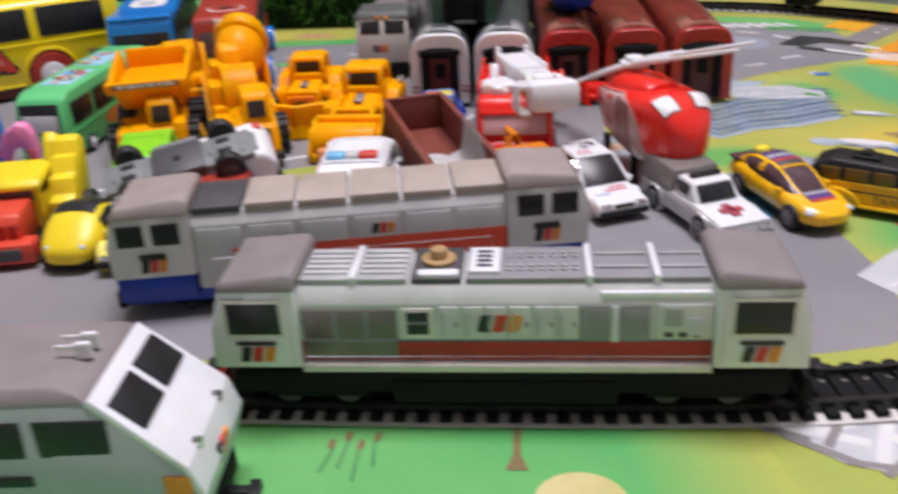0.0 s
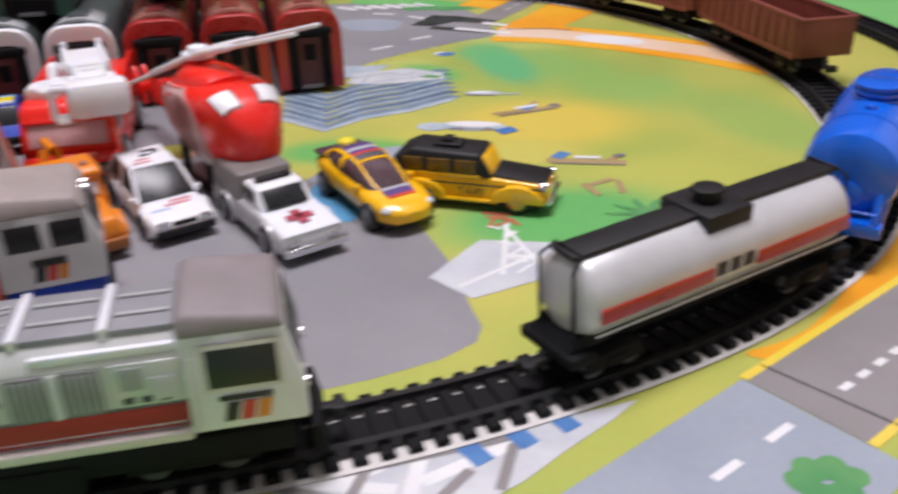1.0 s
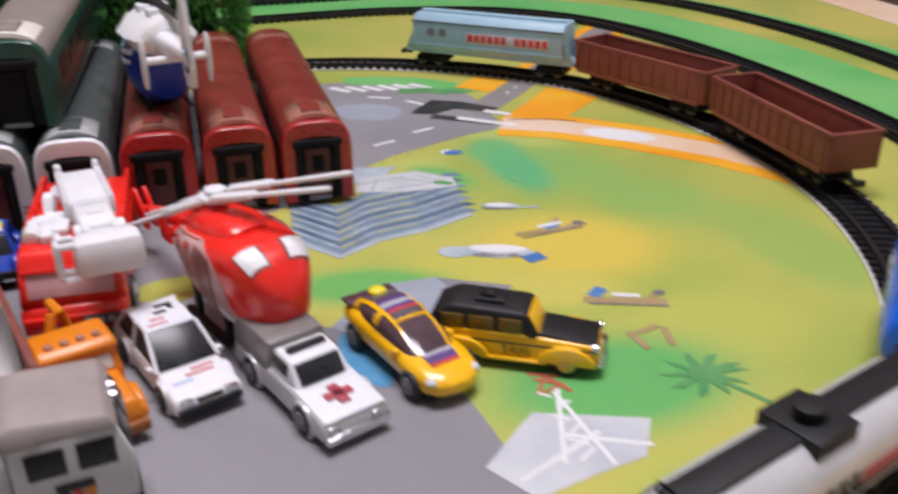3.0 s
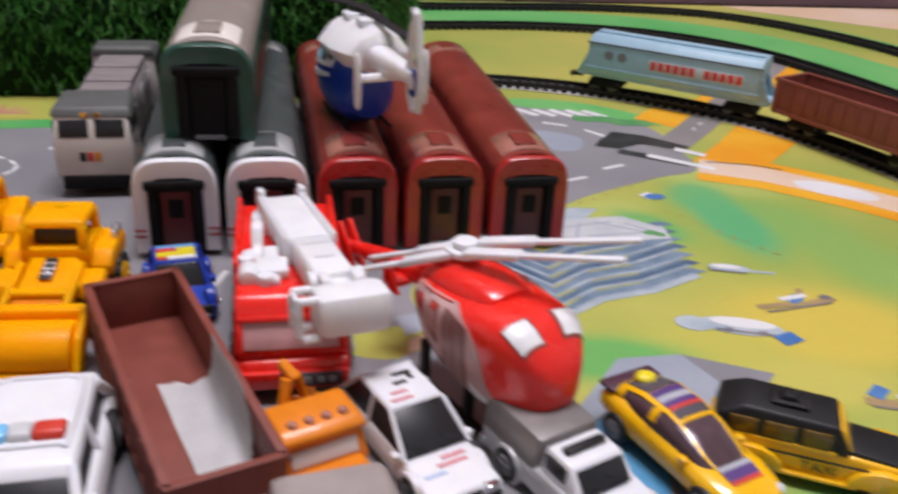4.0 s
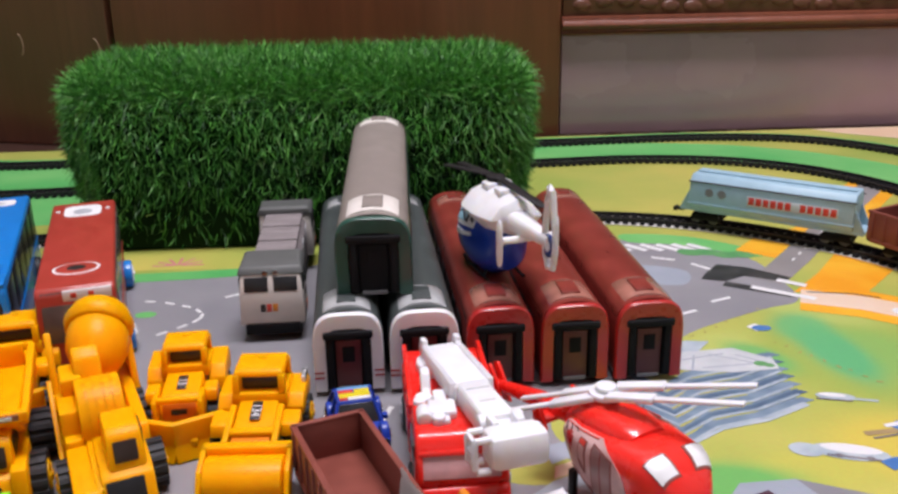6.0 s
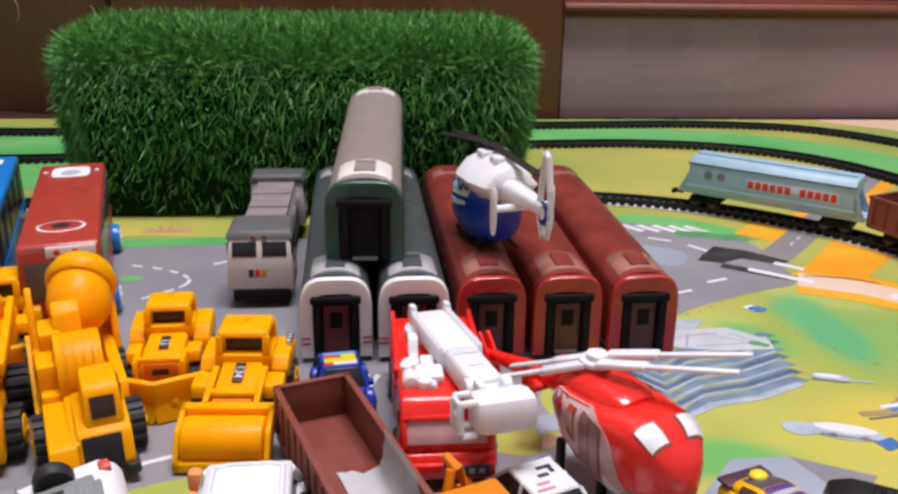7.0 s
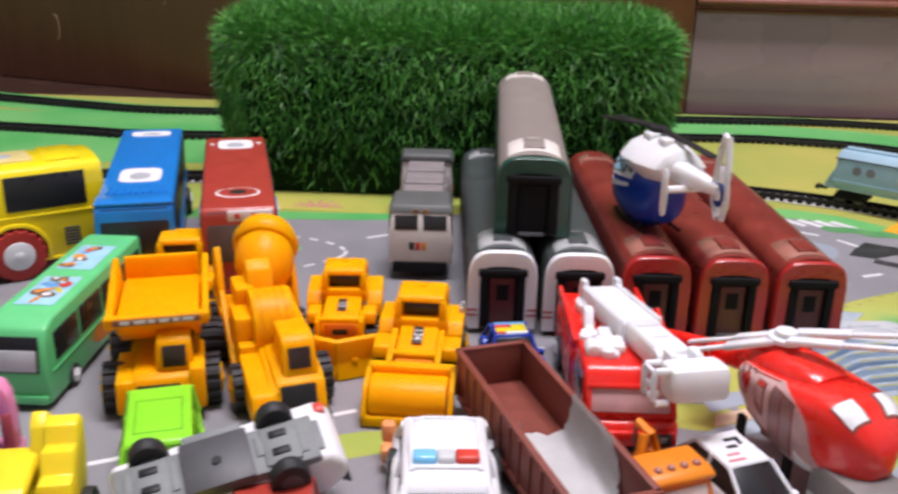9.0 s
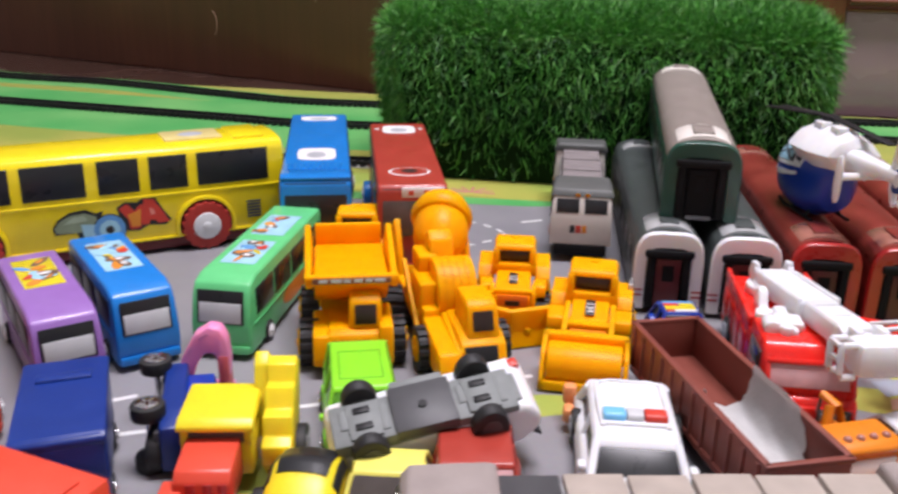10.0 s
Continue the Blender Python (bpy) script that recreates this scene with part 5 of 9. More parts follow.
def open_wagon(m, label, bogies=True, z0=12):
    """Ribbed brown gondola, hollow."""
    t = thing("toy_open_wagon", m, label, "toy train")
    L, W, H = 59, 15.6, z0 + 21
    bm = B()
    bx(bm, -L, L, -W, W, z0, z0 + 2.2, 0.5)
    body = part("floor", bm, OXIDE, t)
    for q in (-1, 1):
        bm = B()
        bx(bm, -L, L, q * W - 0.9, q * W + 0.9, z0, H, 0.4)
        bx(bm, -L - 0.4, L + 0.4, q * W - 1.4, q * W + 1.4, H - 1.5, H + 0.4, 0.3)
        sd = part("side", bm, OXIDE, t)
        for k in range(12):
            bm = B()
            x = -L + 4 + k * (2 * L - 8) / 11
            bx(bm, x - 0.8, x + 0.8, q * (W + 1.2) - 0.7, q * (W + 1.2) + 0.7, z0 + 0.5, H - 1.2, 0.25)
            part("rib", bm, OXIDE, sd)
        bm = B()
        bx(bm, -L * 0.94, L * 0.94, q * (W + 1.2) - 0.6, q * (W + 1.2) + 0.6, z0 - 1.5, z0 + 1.4, 0.3)
        part("sill", bm, OXIDE, sd)
    for s in (-1, 1):
        bm = B()
        bx(bm, s * L - 0.9, s * L + 0.9, -W, W, z0, H, 0.4)
        bx(bm, s * L - 1.3, s * L + 1.3, -W - 1.2, W + 1.2, H - 1.5, H + 0.4, 0.3)
        part("end", bm, OXIDE, t)
    if bogies:
        bogie(t, -38, 4.4, 12)
        bogie(t, 38, 4.4, 12)
        coupling(t, -L, -1)
        coupling(t, L, 1)
    else:
        bm = B()
        bx(bm, -L * 0.8, L * 0.8, -9, 9, 0, z0, 0.8)
        part("underframe", bm, SOOT, t)
    return t


def on_track(s, wheelbase):
    """Pose of a wagon whose two trucks stand on the loop, its middle s metres along."""
    total = length_of(INNER)
    a, _ = at_length(INNER, (s - wheelbase / 2) % total)
    b, _ = at_length(INNER, (s + wheelbase / 2) % total)
    c = (a + b) / 2
    return pose(c.x, c.y, 0.0052, 0, 0, math.degrees(math.atan2(b.y - a.y, b.x - a.x)))


def nearest(x, y):
    best, acc, got = 9.0, 0.0, 0.0
    for a, b in zip(INNER, INNER[1:]):
        d = (a - Vector((x, y, 0))).length
        if d < best:
            best, got = d, acc
        acc += (b - a).length
    return got


S = nearest(0.107, 0.149)
running_loco(on_track(S, 0.116))
S = nearest(0.313, 0.182)
tank_wagon_silver(sized(on_track(S, 0.082), 1, 0.9, 0.88))
tank_wagon_blue(sized(on_track(S + 0.121, 0.066), 1, 1, 0.92))
S = nearest(0.377, 0.697)
hopper_wagon(on_track(S, 0.1))
open_wagon(on_track(S - 0.139, 0.076), "brown ribbed toy open goods wagon on the track")
open_wagon(on_track(S - 0.139 - 0.131, 0.076), "brown ribbed toy open goods wagon on the track")


def coach(m, label, body, roof, rim, door, glaze, group="parked coaches"):
    """Passenger coach; its open gangway end faces ahead."""
    t = thing("toy_coach", m, label, "toy train", group)
    L, W = 112, 18.2
    prof = [(-W + 1, 3), (W - 1, 3), (W, 8), (W, 33), (W - 1.6, 38.5), (-W + 1.6, 38.5), (-W, 33), (-W, 8)]
    bm = B()
    along(bm, prof, -L, L - 1.2, 0.5)
    bd = part("body", bm, body, t)
    bm = B()
    arc = [((W - 0.9) * math.cos(a), 36.5 + 11.0 * math.sin(a) ** 0.8) for a in np.linspace(0, math.pi, 15)]
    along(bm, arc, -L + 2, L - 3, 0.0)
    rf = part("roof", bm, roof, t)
    for x0, x1 in ((L - 32, L - 7), (-L + 12, -L + 28)):
        bm = B()
        arc2 = [((W - 3) * math.cos(a), 37.6 + 11.1 * math.sin(a) ** 0.8) for a in np.linspace(0.35, math.pi - 0.35, 11)]
        along(bm, arc2, x0, x1, 0.3)
        cap = part("roof_cap", bm, glaze, rf, "raised roof cover")
        bm = B()
        bx(bm, x0 + 4, x1 - 4, -5, 5, 48.2, 49.4, 0.3)
        part("hatch", bm, roof, cap)
    for k in range(7):
        for q in (-1, 1):
            bm = B()
            x = -L + 22 + 27 * k
            bx(bm, x, x + 20, q * W - 0.35, q * W + 0.35, 20, 32, 0.3)
            part("side_window", bm, PANE, bd)
    # open end: a rounded rim round the gangway
    bm = B()
    n = 26
    outer = [(-W - 0.2, 3)] + [(-(W + 0.2) * abs(math.cos(a)) ** 0.5 * math.copysign(1, math.cos(a)), 25 + 22 * math.sin(a) ** 0.62) for a in np.linspace(0.02, math.pi - 0.02, n)] + [(W + 0.2, 3)]
    inner_ = [(-W + 6.2, 3)] + [(-(W - 6.2) * abs(math.cos(a)) ** 0.4 * math.copysign(1, math.cos(a)), 25 + 13.5 * math.sin(a) ** 0.5) for a in np.linspace(0.02, math.pi - 0.02, n)] + [(W - 6.2, 3)]
    t2 = bmesh.new()
    rings = [[t2.verts.new((x, y, z)) for y, z in ring] for x, ring in ((L - 1.5, outer), (L + 0.6, outer), (L + 1.6, [(y * 0.96, 3 if z == 3 else z * 0.985) for y, z in outer]), (L + 1.6, inner_), (L - 4, inner_))]
    for a, b in zip(rings, rings[1:]):
        for i in range(len(a) - 1):
            t2.faces.new((a[i], a[i + 1], b[i + 1], b[i]))
    bmesh.ops.recalc_face_normals(t2, faces=t2.faces)
    merge(bm, t2)
    end = part("end_frame", bm, rim, t, "rounded end frame")
    bm = B()
    bx(bm, L - 4.2, L - 0.6, -W + 4, W - 4, 3, 41, 0.3)
    part("end_wall", bm, SOOT, end)
    bm = B()
    for q in (-1, 1):
        bx(bm, L - 0.8, L + 2.6, q * 9.6 - 2.0, q * 9.6 + 2.0, 4, 35, 0.9)
    bx(bm, L - 0.8, L + 3.4, -13, 13, 33.0, 37.4, 1.2)
    part("gangway", bm, SOOT, end, "black gangway bellows")
    bm = B()
    bx(bm, L - 0.8, L + 0.4, -6.6, 6.6, 4.5, 31.5, 0.3)
    dr = part("door", bm, door, end)
    bm = B()
    bx(bm, L + 0.2, L + 0.8, -3.2, 3.2, 19, 28, 0.3)
    part("door_window", bm, SOOT, dr)
    if rim is WHITE:
        for q in (-1, 1):
            for z in (10.5, 13.5):
                bm = B()
                bx(bm, L - 1.0, L + 1.9, q * 15.8 - 2.5, q * 15.8 + 2.5, z, z + 1.0, 0.2)
                part("end_stripe", bm, STRIPE, end)
    bm = B()
    bx(bm, L - 0.5, L + 1.2, -6, 6, 3, 5.2, 0.3)
    part("threshold", bm, MIDGREY, end)
    bm = B()
    for x in (-70, 70):
        bx(bm, x - 18, x + 18, -11, 11, 0, 4, 0.8)
    part("bogie", bm, SOOT, t)
    return t


YAW = -87.2
for k, (bd, rf, rm, gz, lab) in enumerate(((COACHGREY, COACHGREY, WHITE, shade("clear_cap", (0.40, 0.41, 0.41), 0.2, var=0.2, coat=0.4), "grey-green toy coach with a white end frame"), (COACHGREY, COACHGREY, WHITE, shade("clear_cap", (0.40, 0.41, 0.41), 0.2, var=0.2, coat=0.4), "grey-green toy coach with a white end frame"),
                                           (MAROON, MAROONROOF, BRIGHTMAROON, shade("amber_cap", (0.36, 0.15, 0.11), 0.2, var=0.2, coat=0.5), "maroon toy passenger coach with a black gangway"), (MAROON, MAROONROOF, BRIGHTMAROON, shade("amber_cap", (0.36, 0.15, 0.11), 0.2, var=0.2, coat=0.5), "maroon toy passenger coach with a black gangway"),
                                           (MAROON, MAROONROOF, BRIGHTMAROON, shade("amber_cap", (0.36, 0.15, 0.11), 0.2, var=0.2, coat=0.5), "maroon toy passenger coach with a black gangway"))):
    fx, fy = 0.0517 + 0.0401 * k, 0.4655
    h = radians(YAW)
    coach(pose(fx - 0.112 * math.cos(h), fy - 0.112 * math.sin(h), 0, 0, 0, YAW), lab, bd, rf, rm, shade("dark_crimson_door", (0.12, 0.012, 0.012), 0.4) if k < 2 else shade("dark_red_door", (0.10, 0.02, 0.018), 0.4), gz)
coach(sized(pose(0.0675, 0.606, 0.0495, 0, 2.0, -90.5), 1.06, 1.12, 1.0), "dark green toy coach with a taupe roof lying on two coaches", COACHGREEN, TAUPE, COACHGREEN, SOOT, OFFWHITE)


def hood_loco(m, label, front, sidemat, roofmat, hoodmat, stripe, rear=True, L=95, skirt=SOOT, windows=2, long_hood=False):
    """Toy diesel with a full cab ahead and a narrow hood behind it."""
    t = thing("toy_locomotive", m, label, "toy train")
    bm = B()
    foot = 18 if long_hood else 11
    bx(bm, -L + 2, L - 2, -12.5, 12.5, 5, 12, 1)
    if long_hood:
        bx(bm, -L + 0.6, -L + 30, -15.8, 15.8, 8, 18.4, 1)
        bx(bm, L - 30, L - 0.6, -15.8, 15.8, 8, 18.4, 1)
    part("underframe", bm, skirt, t)
    bogie(t, -L * 0.62, 4.6, 16)
    bogie(t, L * 0.62, 4.6, 16)
    cabs = ((1, L - 31, L),) + (((-1, -L, -L + 31),) if rear else ())
    for s, x0, x1 in cabs:
        a, b = (x0, x1) if s > 0 else (x1, x0)
        bm = B()
        prism(bm, [(a, foot), (b, foot), (b + s * 0.5, 31), (b - s * 3, 42.5), (a, 42.5)], -16.5, 16.5, 1.0, inset=1.4)
        c = part("cab", bm, front, t, "cab with two windscreens")
        bm = B()
        prism(bm, [(a - s * 0.6, 42), (b - s * 2, 42), (b - s * 5, 46.5), (a + s * 3, 48.5), (a - s * 0.6, 47.5)], -16.8, 16.8, 1.2, inset=3)
        part("cab_roof", bm, roofmat, c)
        for q in (-1, 1):
            bm = B()
            rot = Matrix.Translation((b - s * 1.0, q * 7.4, 36.6)) @ Matrix.Rotation(s * -0.27, 4, "Y")
            bx(bm, -0.5, 0.5, -6, 6, -4.4, 4.4, 0.4, rot)
            part("windscreen", bm, PANE, c)
            for k in range(windows):
                u = a + s * (4 + 13 * k)
                bm = B()
                bx(bm, min(u, u + s * 10), max(u, u + s * 10), q * 15.95 - 0.4, q * 15.95 + 0.4, 31, 39.5, 0.3)
                part("cab_window", bm, PANE, c)
            bm = B()
            bx(bm, a + s * 15 - 5, a + s * 15 + 5, q * 16.5 - 0.25, q * 16.5 + 0.25, 25.5, 28, 0.2)
            part("number_bar", bm, STICK_K, c)
            badge(c, a + s * 15, q * 16.65, foot + 5, 10, 5, q)
        for k, mt in enumerate((STICK_K, STICK_R, STICK_O)):
            bm = B()
            bx(bm, b + s * 0.3 - 0.25, b + s * 0.3 + 0.25, -4.5 * s + 3.1 * k * s - 1.3, -4.5 * s + 3.1 * k * s + 1.3, 19.5, 24.5, 0.2)
            part("badge_stroke", bm, mt, c)
        bm = B()
        bx(bm, b - s * 0.5 - 1.5, b - s * 0.5 + 1.5, -14, 14, 5, 12, 0.6)
        part("buffer_beam", bm, SOOT, t)
        for q in (-1, 1):
            bm = B()
            cyl(bm, (b - s * 2.2, q * 2.6, 43.6), "x", 1.4, 2, 12)
            part("headlight", bm, CHROME, c)
    x0, x1 = (-L + 31.3 if rear else -L), L - 31.3
    w = 15.3 if long_hood else 12.4
    bm = B()
    along(bm, [(-w, 11.5), (w, 11.5), (w, 37), (w - 2.4, 41.5), (-w + 2.4, 41.5), (-w, 37)], x0, x1, 0.5)
    hd = part("hood", bm, hoodmat, t)
    n = 6
    for k in range(n):
        u0, u1 = x0 + (x1 - x0) * k / n + 0.6, x0 + (x1 - x0) * (k + 1) / n - 0.6
        bm = B()
        bx(bm, u0, u1, -w + 1.5, w - 1.5, 41, 43.8 + 0.5 * (k % 2), 0.5)
        part("roof_panel", bm, DARKGREY if (k == 0 and long_hood) else (shade("beige_roof_panel", (0.42, 0.36, 0.31), 0.55) if long_hood else ROOFGREY), hd)
        for q in (-1, 1):
            bm = B()
            bx(bm, u0 + 1, u1 - 1, q * w - 0.3, q * w + 0.3, 25, 36, 0.25)
            part("hood_door", bm, hoodmat if k % 2 else GREYW, hd)
    if stripe:
        for q in (-1, 1):
            bm = B()
            prism(bm, [(x0 + 14, 26.0), (x1, 14), (x1, 27.6), (x0 + 14, 27.2)] if q < 0 else [(x0, 14), (x1 - 14, 26.0), (x1 - 14, 27.2), (x0, 27.6)], q * (w + 0.2) - 0.25, q * (w + 0.2) + 0.25, 0)
            part("stripe", bm, SCARLET if long_hood else STRIPE, hd, "slanting red stripe")
            badge(hd, 12, q * (w + 0.5), 31, 9, 4, q)
            bm = B()
            pipe(bm, [(x0 + 6, q * 15.8, 12), (x0 + 6, q * 16.2, 24), (x1 - 6, q * 16.2, 24), (x1 - 6, q * 15.8, 12)], 0.3, 6)
            part("handrail", bm, WHITE, hd)
    return t


hood_loco(sized(pose(0.0005, 0.612, 0, 0, 0, -88), 1, 1.17, 1), "cream toy diesel locomotive with a grey hood parked beside coaches", OFFWHITE, OFFWHITE, shade("dark_roof", (0.10, 0.105, 0.10), 0.5), ROOFGREY, False, L=76)
hood_loco(pose(0.045, 0.227, 0, 0, 0, 11), "pale grey toy diesel locomotive with a red slanting stripe", shade("loco_white", (0.70, 0.70, 0.69), 0.4, var=0.08), GREYW, shade("warm_grey_roof", (0.33, 0.28, 0.26), 0.6), shade("mottled_grey", (0.60, 0.60, 0.60), 0.45, var=0.16, scale=45), True, L=90, long_hood=True, skirt=DEEPBLUE)


def nose_loco(m):
    """The locomotive that stands nearest: a sloping white nose and a grey roof."""
    t = thing("toy_locomotive", m, "white toy diesel locomotive with a sloping nose and grey roof", "toy train")
    bm = B()
    bx(bm, -130, 52, -13, 13, 4, 12, 1)
    part("underframe", bm, SOOT, t)
    bogie(t, -100, 4.6, 14)
    bogie(t, 20, 4.6, 14)
    coupling(t, 52, 1, 5)
    bm = B()
    prism(bm, [(-60, 11), (50, 11), (53, 22), (50, 30), (29, 49), (-60, 49)], -19.5, 19.5, 1.0, inset=1.5)
    c = part("cab", bm, shade("blue_grey_side", (0.44, 0.46, 0.49), 0.42, var=0.06), t, "pale blue-grey body side")
    bm = B()
    prism(bm, [(49.2, 10.8), (51, 10.8), (54, 22), (51, 30.6), (30, 50.2), (28.6, 48.6), (49.4, 29.6), (52, 22)], -19.8, 19.8, 0.3, inset=1.5)
    part("nose", bm, WHITE, t, "white sloping nose")
    bm = B()
    prism(bm, [(-61, 48.6), (30, 48.6), (27, 51), (21, 52.5), (-61, 52.5)], -18.5, 18.5, 1.0, inset=3)
    part("roof", bm, ROOFGREY, t, "mauve-grey roof")
    ang = math.atan2(19.6, 21)
    for q in (-1, 1):
        bm = B()
        rot = Matrix.Translation((37.2, q * 8.9, 43.4)) @ Matrix.Rotation(ang, 4, "Y")
        bx(bm, -5.4, 5.4, -7.4, 7.4, -0.6, 0.9, 0.4, rot)
        part("windscreen", bm, PANE, c)
        for x0, x1 in ((-34, -12), (-8, 12), (15, 33)):
            bm = B()
            bx(bm, x0, x1, q * 18.6 - 0.4, q * 18.6 + 0.4, 34, 44.5, 0.4)
            part("cab_window", bm, PANE, c)
        bm = B()
        bx(bm, -8, 12, q * 19.4 - 0.3, q * 19.4 + 0.3, 26, 29, 0.3)
        part("number_bar", bm, STICK_K, c)
        bm = B()
        cyl(bm, (50.6, q * 10, 31), "x", 1.5, 2.0, 12)
        part("headlight", bm, CHROME, c)
        bm = B()
        bx(bm, 44, 51, q * 19.6 - 0.25, q * 19.6 + 0.25, 11, 28, 0.2)
        part("corner_stripe", bm, STICK_O, c, "orange corner stripe")
        bm = B()
        bx(bm, 22, 26, q * 2.4 - 0.8, q * 2.4 + 0.8, 52, 56.5, 0.3)
        bx(bm, 17, 26, q * 2.4 - 0.4, q * 2.4 + 0.4, 54.6, 55.8, 0.2)
        part("horn", bm, WHITE, t)
    for k, mt in enumerate((STICK_K, STICK_R, STICK_O)):
        bm = B()
        bx(bm, 52, 53.9, -5 + 3.4 * k, -2.4 + 3.4 * k, 20, 25, 0.3)
        part("badge_stroke", bm, mt, c)
    return t


nose_loco(pose(-0.0166, 0.0906, 0, 0, 0, 5.3))

# ---- parked toy vehicles ----
def chassis(t, x0, x1, w, z0, z1, mt=BLACK):
    bm = B()
    bx(bm, x0, x1, -w, w, z0, z1, 0.8)
    return part("chassis", bm, mt, t)


def bus(m, label, paint, L, W, H, wheels=RUBBER, wr=7.0, rim=STICK_W, group="toy buses", proud=0.0, glass=PANE, stickers=(), clear0=3.0, roof_stickers=(), front=None, plate=None):
    """A toy bus: rounded body, window band, windscreen, bumpers, wheels."""
    t = thing("toy_bus", m, label, "toy bus", group)
    h = L / 2
    chassis(t, -h + 4, h - 4, W / 2 - 1.5, clear0 - 0.8, clear0 + 3)
    bm = B()
    nose = [(h - 2.6, H - 8), (h - 5.5, H - 2.6), (h - 13, H)] if W < 34 else [(h - 2.2, H - 3), (h - 4.5, H)]
    prism(bm, [(-h, clear0), (h - 1, clear0), (h, clear0 + H * 0.35)] + nose + [(-h + 2, H), (-h, H - 2.5)], -W / 2, W / 2, min(3.0, W * 0.09), inset=1.0, seg=3)
    body = part("body", bm, paint, t)
    z0, z1 = clear0 + H * 0.42, H - (6.5 if W < 34 else 3.5)
    n = max(3, int(L / 30))
    for q in (-1, 1):
        step = (L - 14) / n
        for k in range(n):
            bm = B()
            u = -h + 6 + k * step
            bx(bm, u, u + step - 2.4, q * (W / 2 - 0.55) - 0.4, q * (W / 2 - 0.55) + 0.4, z0, z1, 0.4)
            part("side_window", bm, glass, body)
        bm = B()
        bx(bm, -h + 3, h - 6, q * (W / 2) - 0.25, q * (W / 2) + 0.25, z0 - 3.2, z0 - 2.2, 0.2)
        part("trim_line", bm, paint, body)
    bm = B()
    rot = Matrix.Translation((h - 1.4, 0, (z0 + z1) / 2 + 0.5)) @ Matrix.Rotation(-0.13, 4, "Y")
    bx(bm, -0.5, 0.5, -W / 2 + 3.5, W / 2 - 3.5, -(z1 - z0) / 2 - 2, (z1 - z0) / 2 + 1, 1.0, rot)
    scr = part("windscreen", bm, front or glass, body)
    if W < 34:
        bm = B()
        bx(bm, 0.3, 0.9, -W / 2 + 4.6, W / 2 - 4.6, -(z1 - z0) / 2 - 1.2, (z1 - z0) * 0.12, 0.3, rot)
        part("front_card", bm, GREYW, scr, "pale grey card behind the opening")
    for s in (-1, 1):
        bm = B()
        bx(bm, s * h - 1.0, s * h + 1.0, -W / 2 + 1, W / 2 - 1, clear0 + 0.4, clear0 + 4.6, 0.8)
        part("bumper", bm, paint, body)
    if plate:
        bm = B()
        bx(bm, h - 3.6, h - 1.8, -W / 2 + 15, W / 2 - 3, H - 7.5, H - 1.5, 0.3)
        p = part("destination_board", bm, STICK_W, body)
        for y in (0, 9):
            bm = B()
            bx(bm, h - 2.0, h - 1.5, -W / 2 + 19 + y, -W / 2 + 22 + y, H - 6, H - 3, 0.2)
            part("writing_bar", bm, STICK_R, p)
    for (x, w, d, mt) in roof_stickers:
        bm = B()
        if mt is STICK_W:
            outline = [(u, v) for _, u, v in oval(0, 0, 0, d / 2, w / 2, 32, 4.5)]
            prism(bm, outline, -0.4, 0.4, 0, Matrix.Translation((x, 0, H)) @ Matrix.Rotation(-math.pi / 2, 4, "X"))
            s = part("roof_sticker", bm, mt, body, "white roof emblem with rounded corners")
            bm = B()
            ball(bm, (x + d * 0.08, 0, H + 0.3), d * 0.26, w * 0.27, 0.4, 20, 8)
            part("emblem_centre", bm, STICK_G, s)
            continue
        if mt is STICK_R:
            for k, (f, ink) in enumerate(((1.0, STICK_W), (0.92, BUSRED), (0.56, STICK_W), (0.48, STICK_K))):
                bm = B()
                ball(bm, (x, 0, H + 0.1 * k), d * 0.5 * f, w * 0.5 * (f if k < 2 else f * 0.9), 0.4, 24, 8)
                if not k:
                    s = part("roof_sticker", bm, ink, body, "oval ringed roof emblem")
                else:
                    part("emblem_ring", bm, ink, s)
            continue
        bx(bm, x - d / 2, x + d / 2, -w / 2, w / 2, H - 0.2, H + 0.35, 0.15)
        s = part("roof_sticker", bm, mt, body, "printed picture sticker")
        blots = random.Random(int(x * 7 + L))
        for k in range(11):
            bu, bv = x + (blots.uniform(-0.4, 0.4) if k > 4 else (k - 2) * 0.17) * d, blots.uniform(-0.32, 0.32) * w
            ru, rv, turn = blots.uniform(0.07, 0.17) * d, blots.uniform(0.06, 0.17) * w, blots.uniform(-1.5, 1.5)
            for f, ink, up in (((1.16, shade("print_umber", (0.16, 0.10, 0.07), 0.4), 0.0),) if k % 3 == 0 else ()) + ((1.0, (STICK_O, STICK_B, LEMON, STICK_W, STICK_O, SKY_STICK, STICK_O, STICK_R, SKY_STICK, STICK_W, STICK_O)[k], 0.02),):
                bm = B()
                ball(bm, (0, 0, 0), ru * f, rv * f, 0.3, 14, 6, Matrix.Translation((bu, bv, H + 0.4 + 0.04 * k + up)) @ Matrix.Rotation(turn, 4, "Z"))
                part("printed_blot", bm, ink, s)
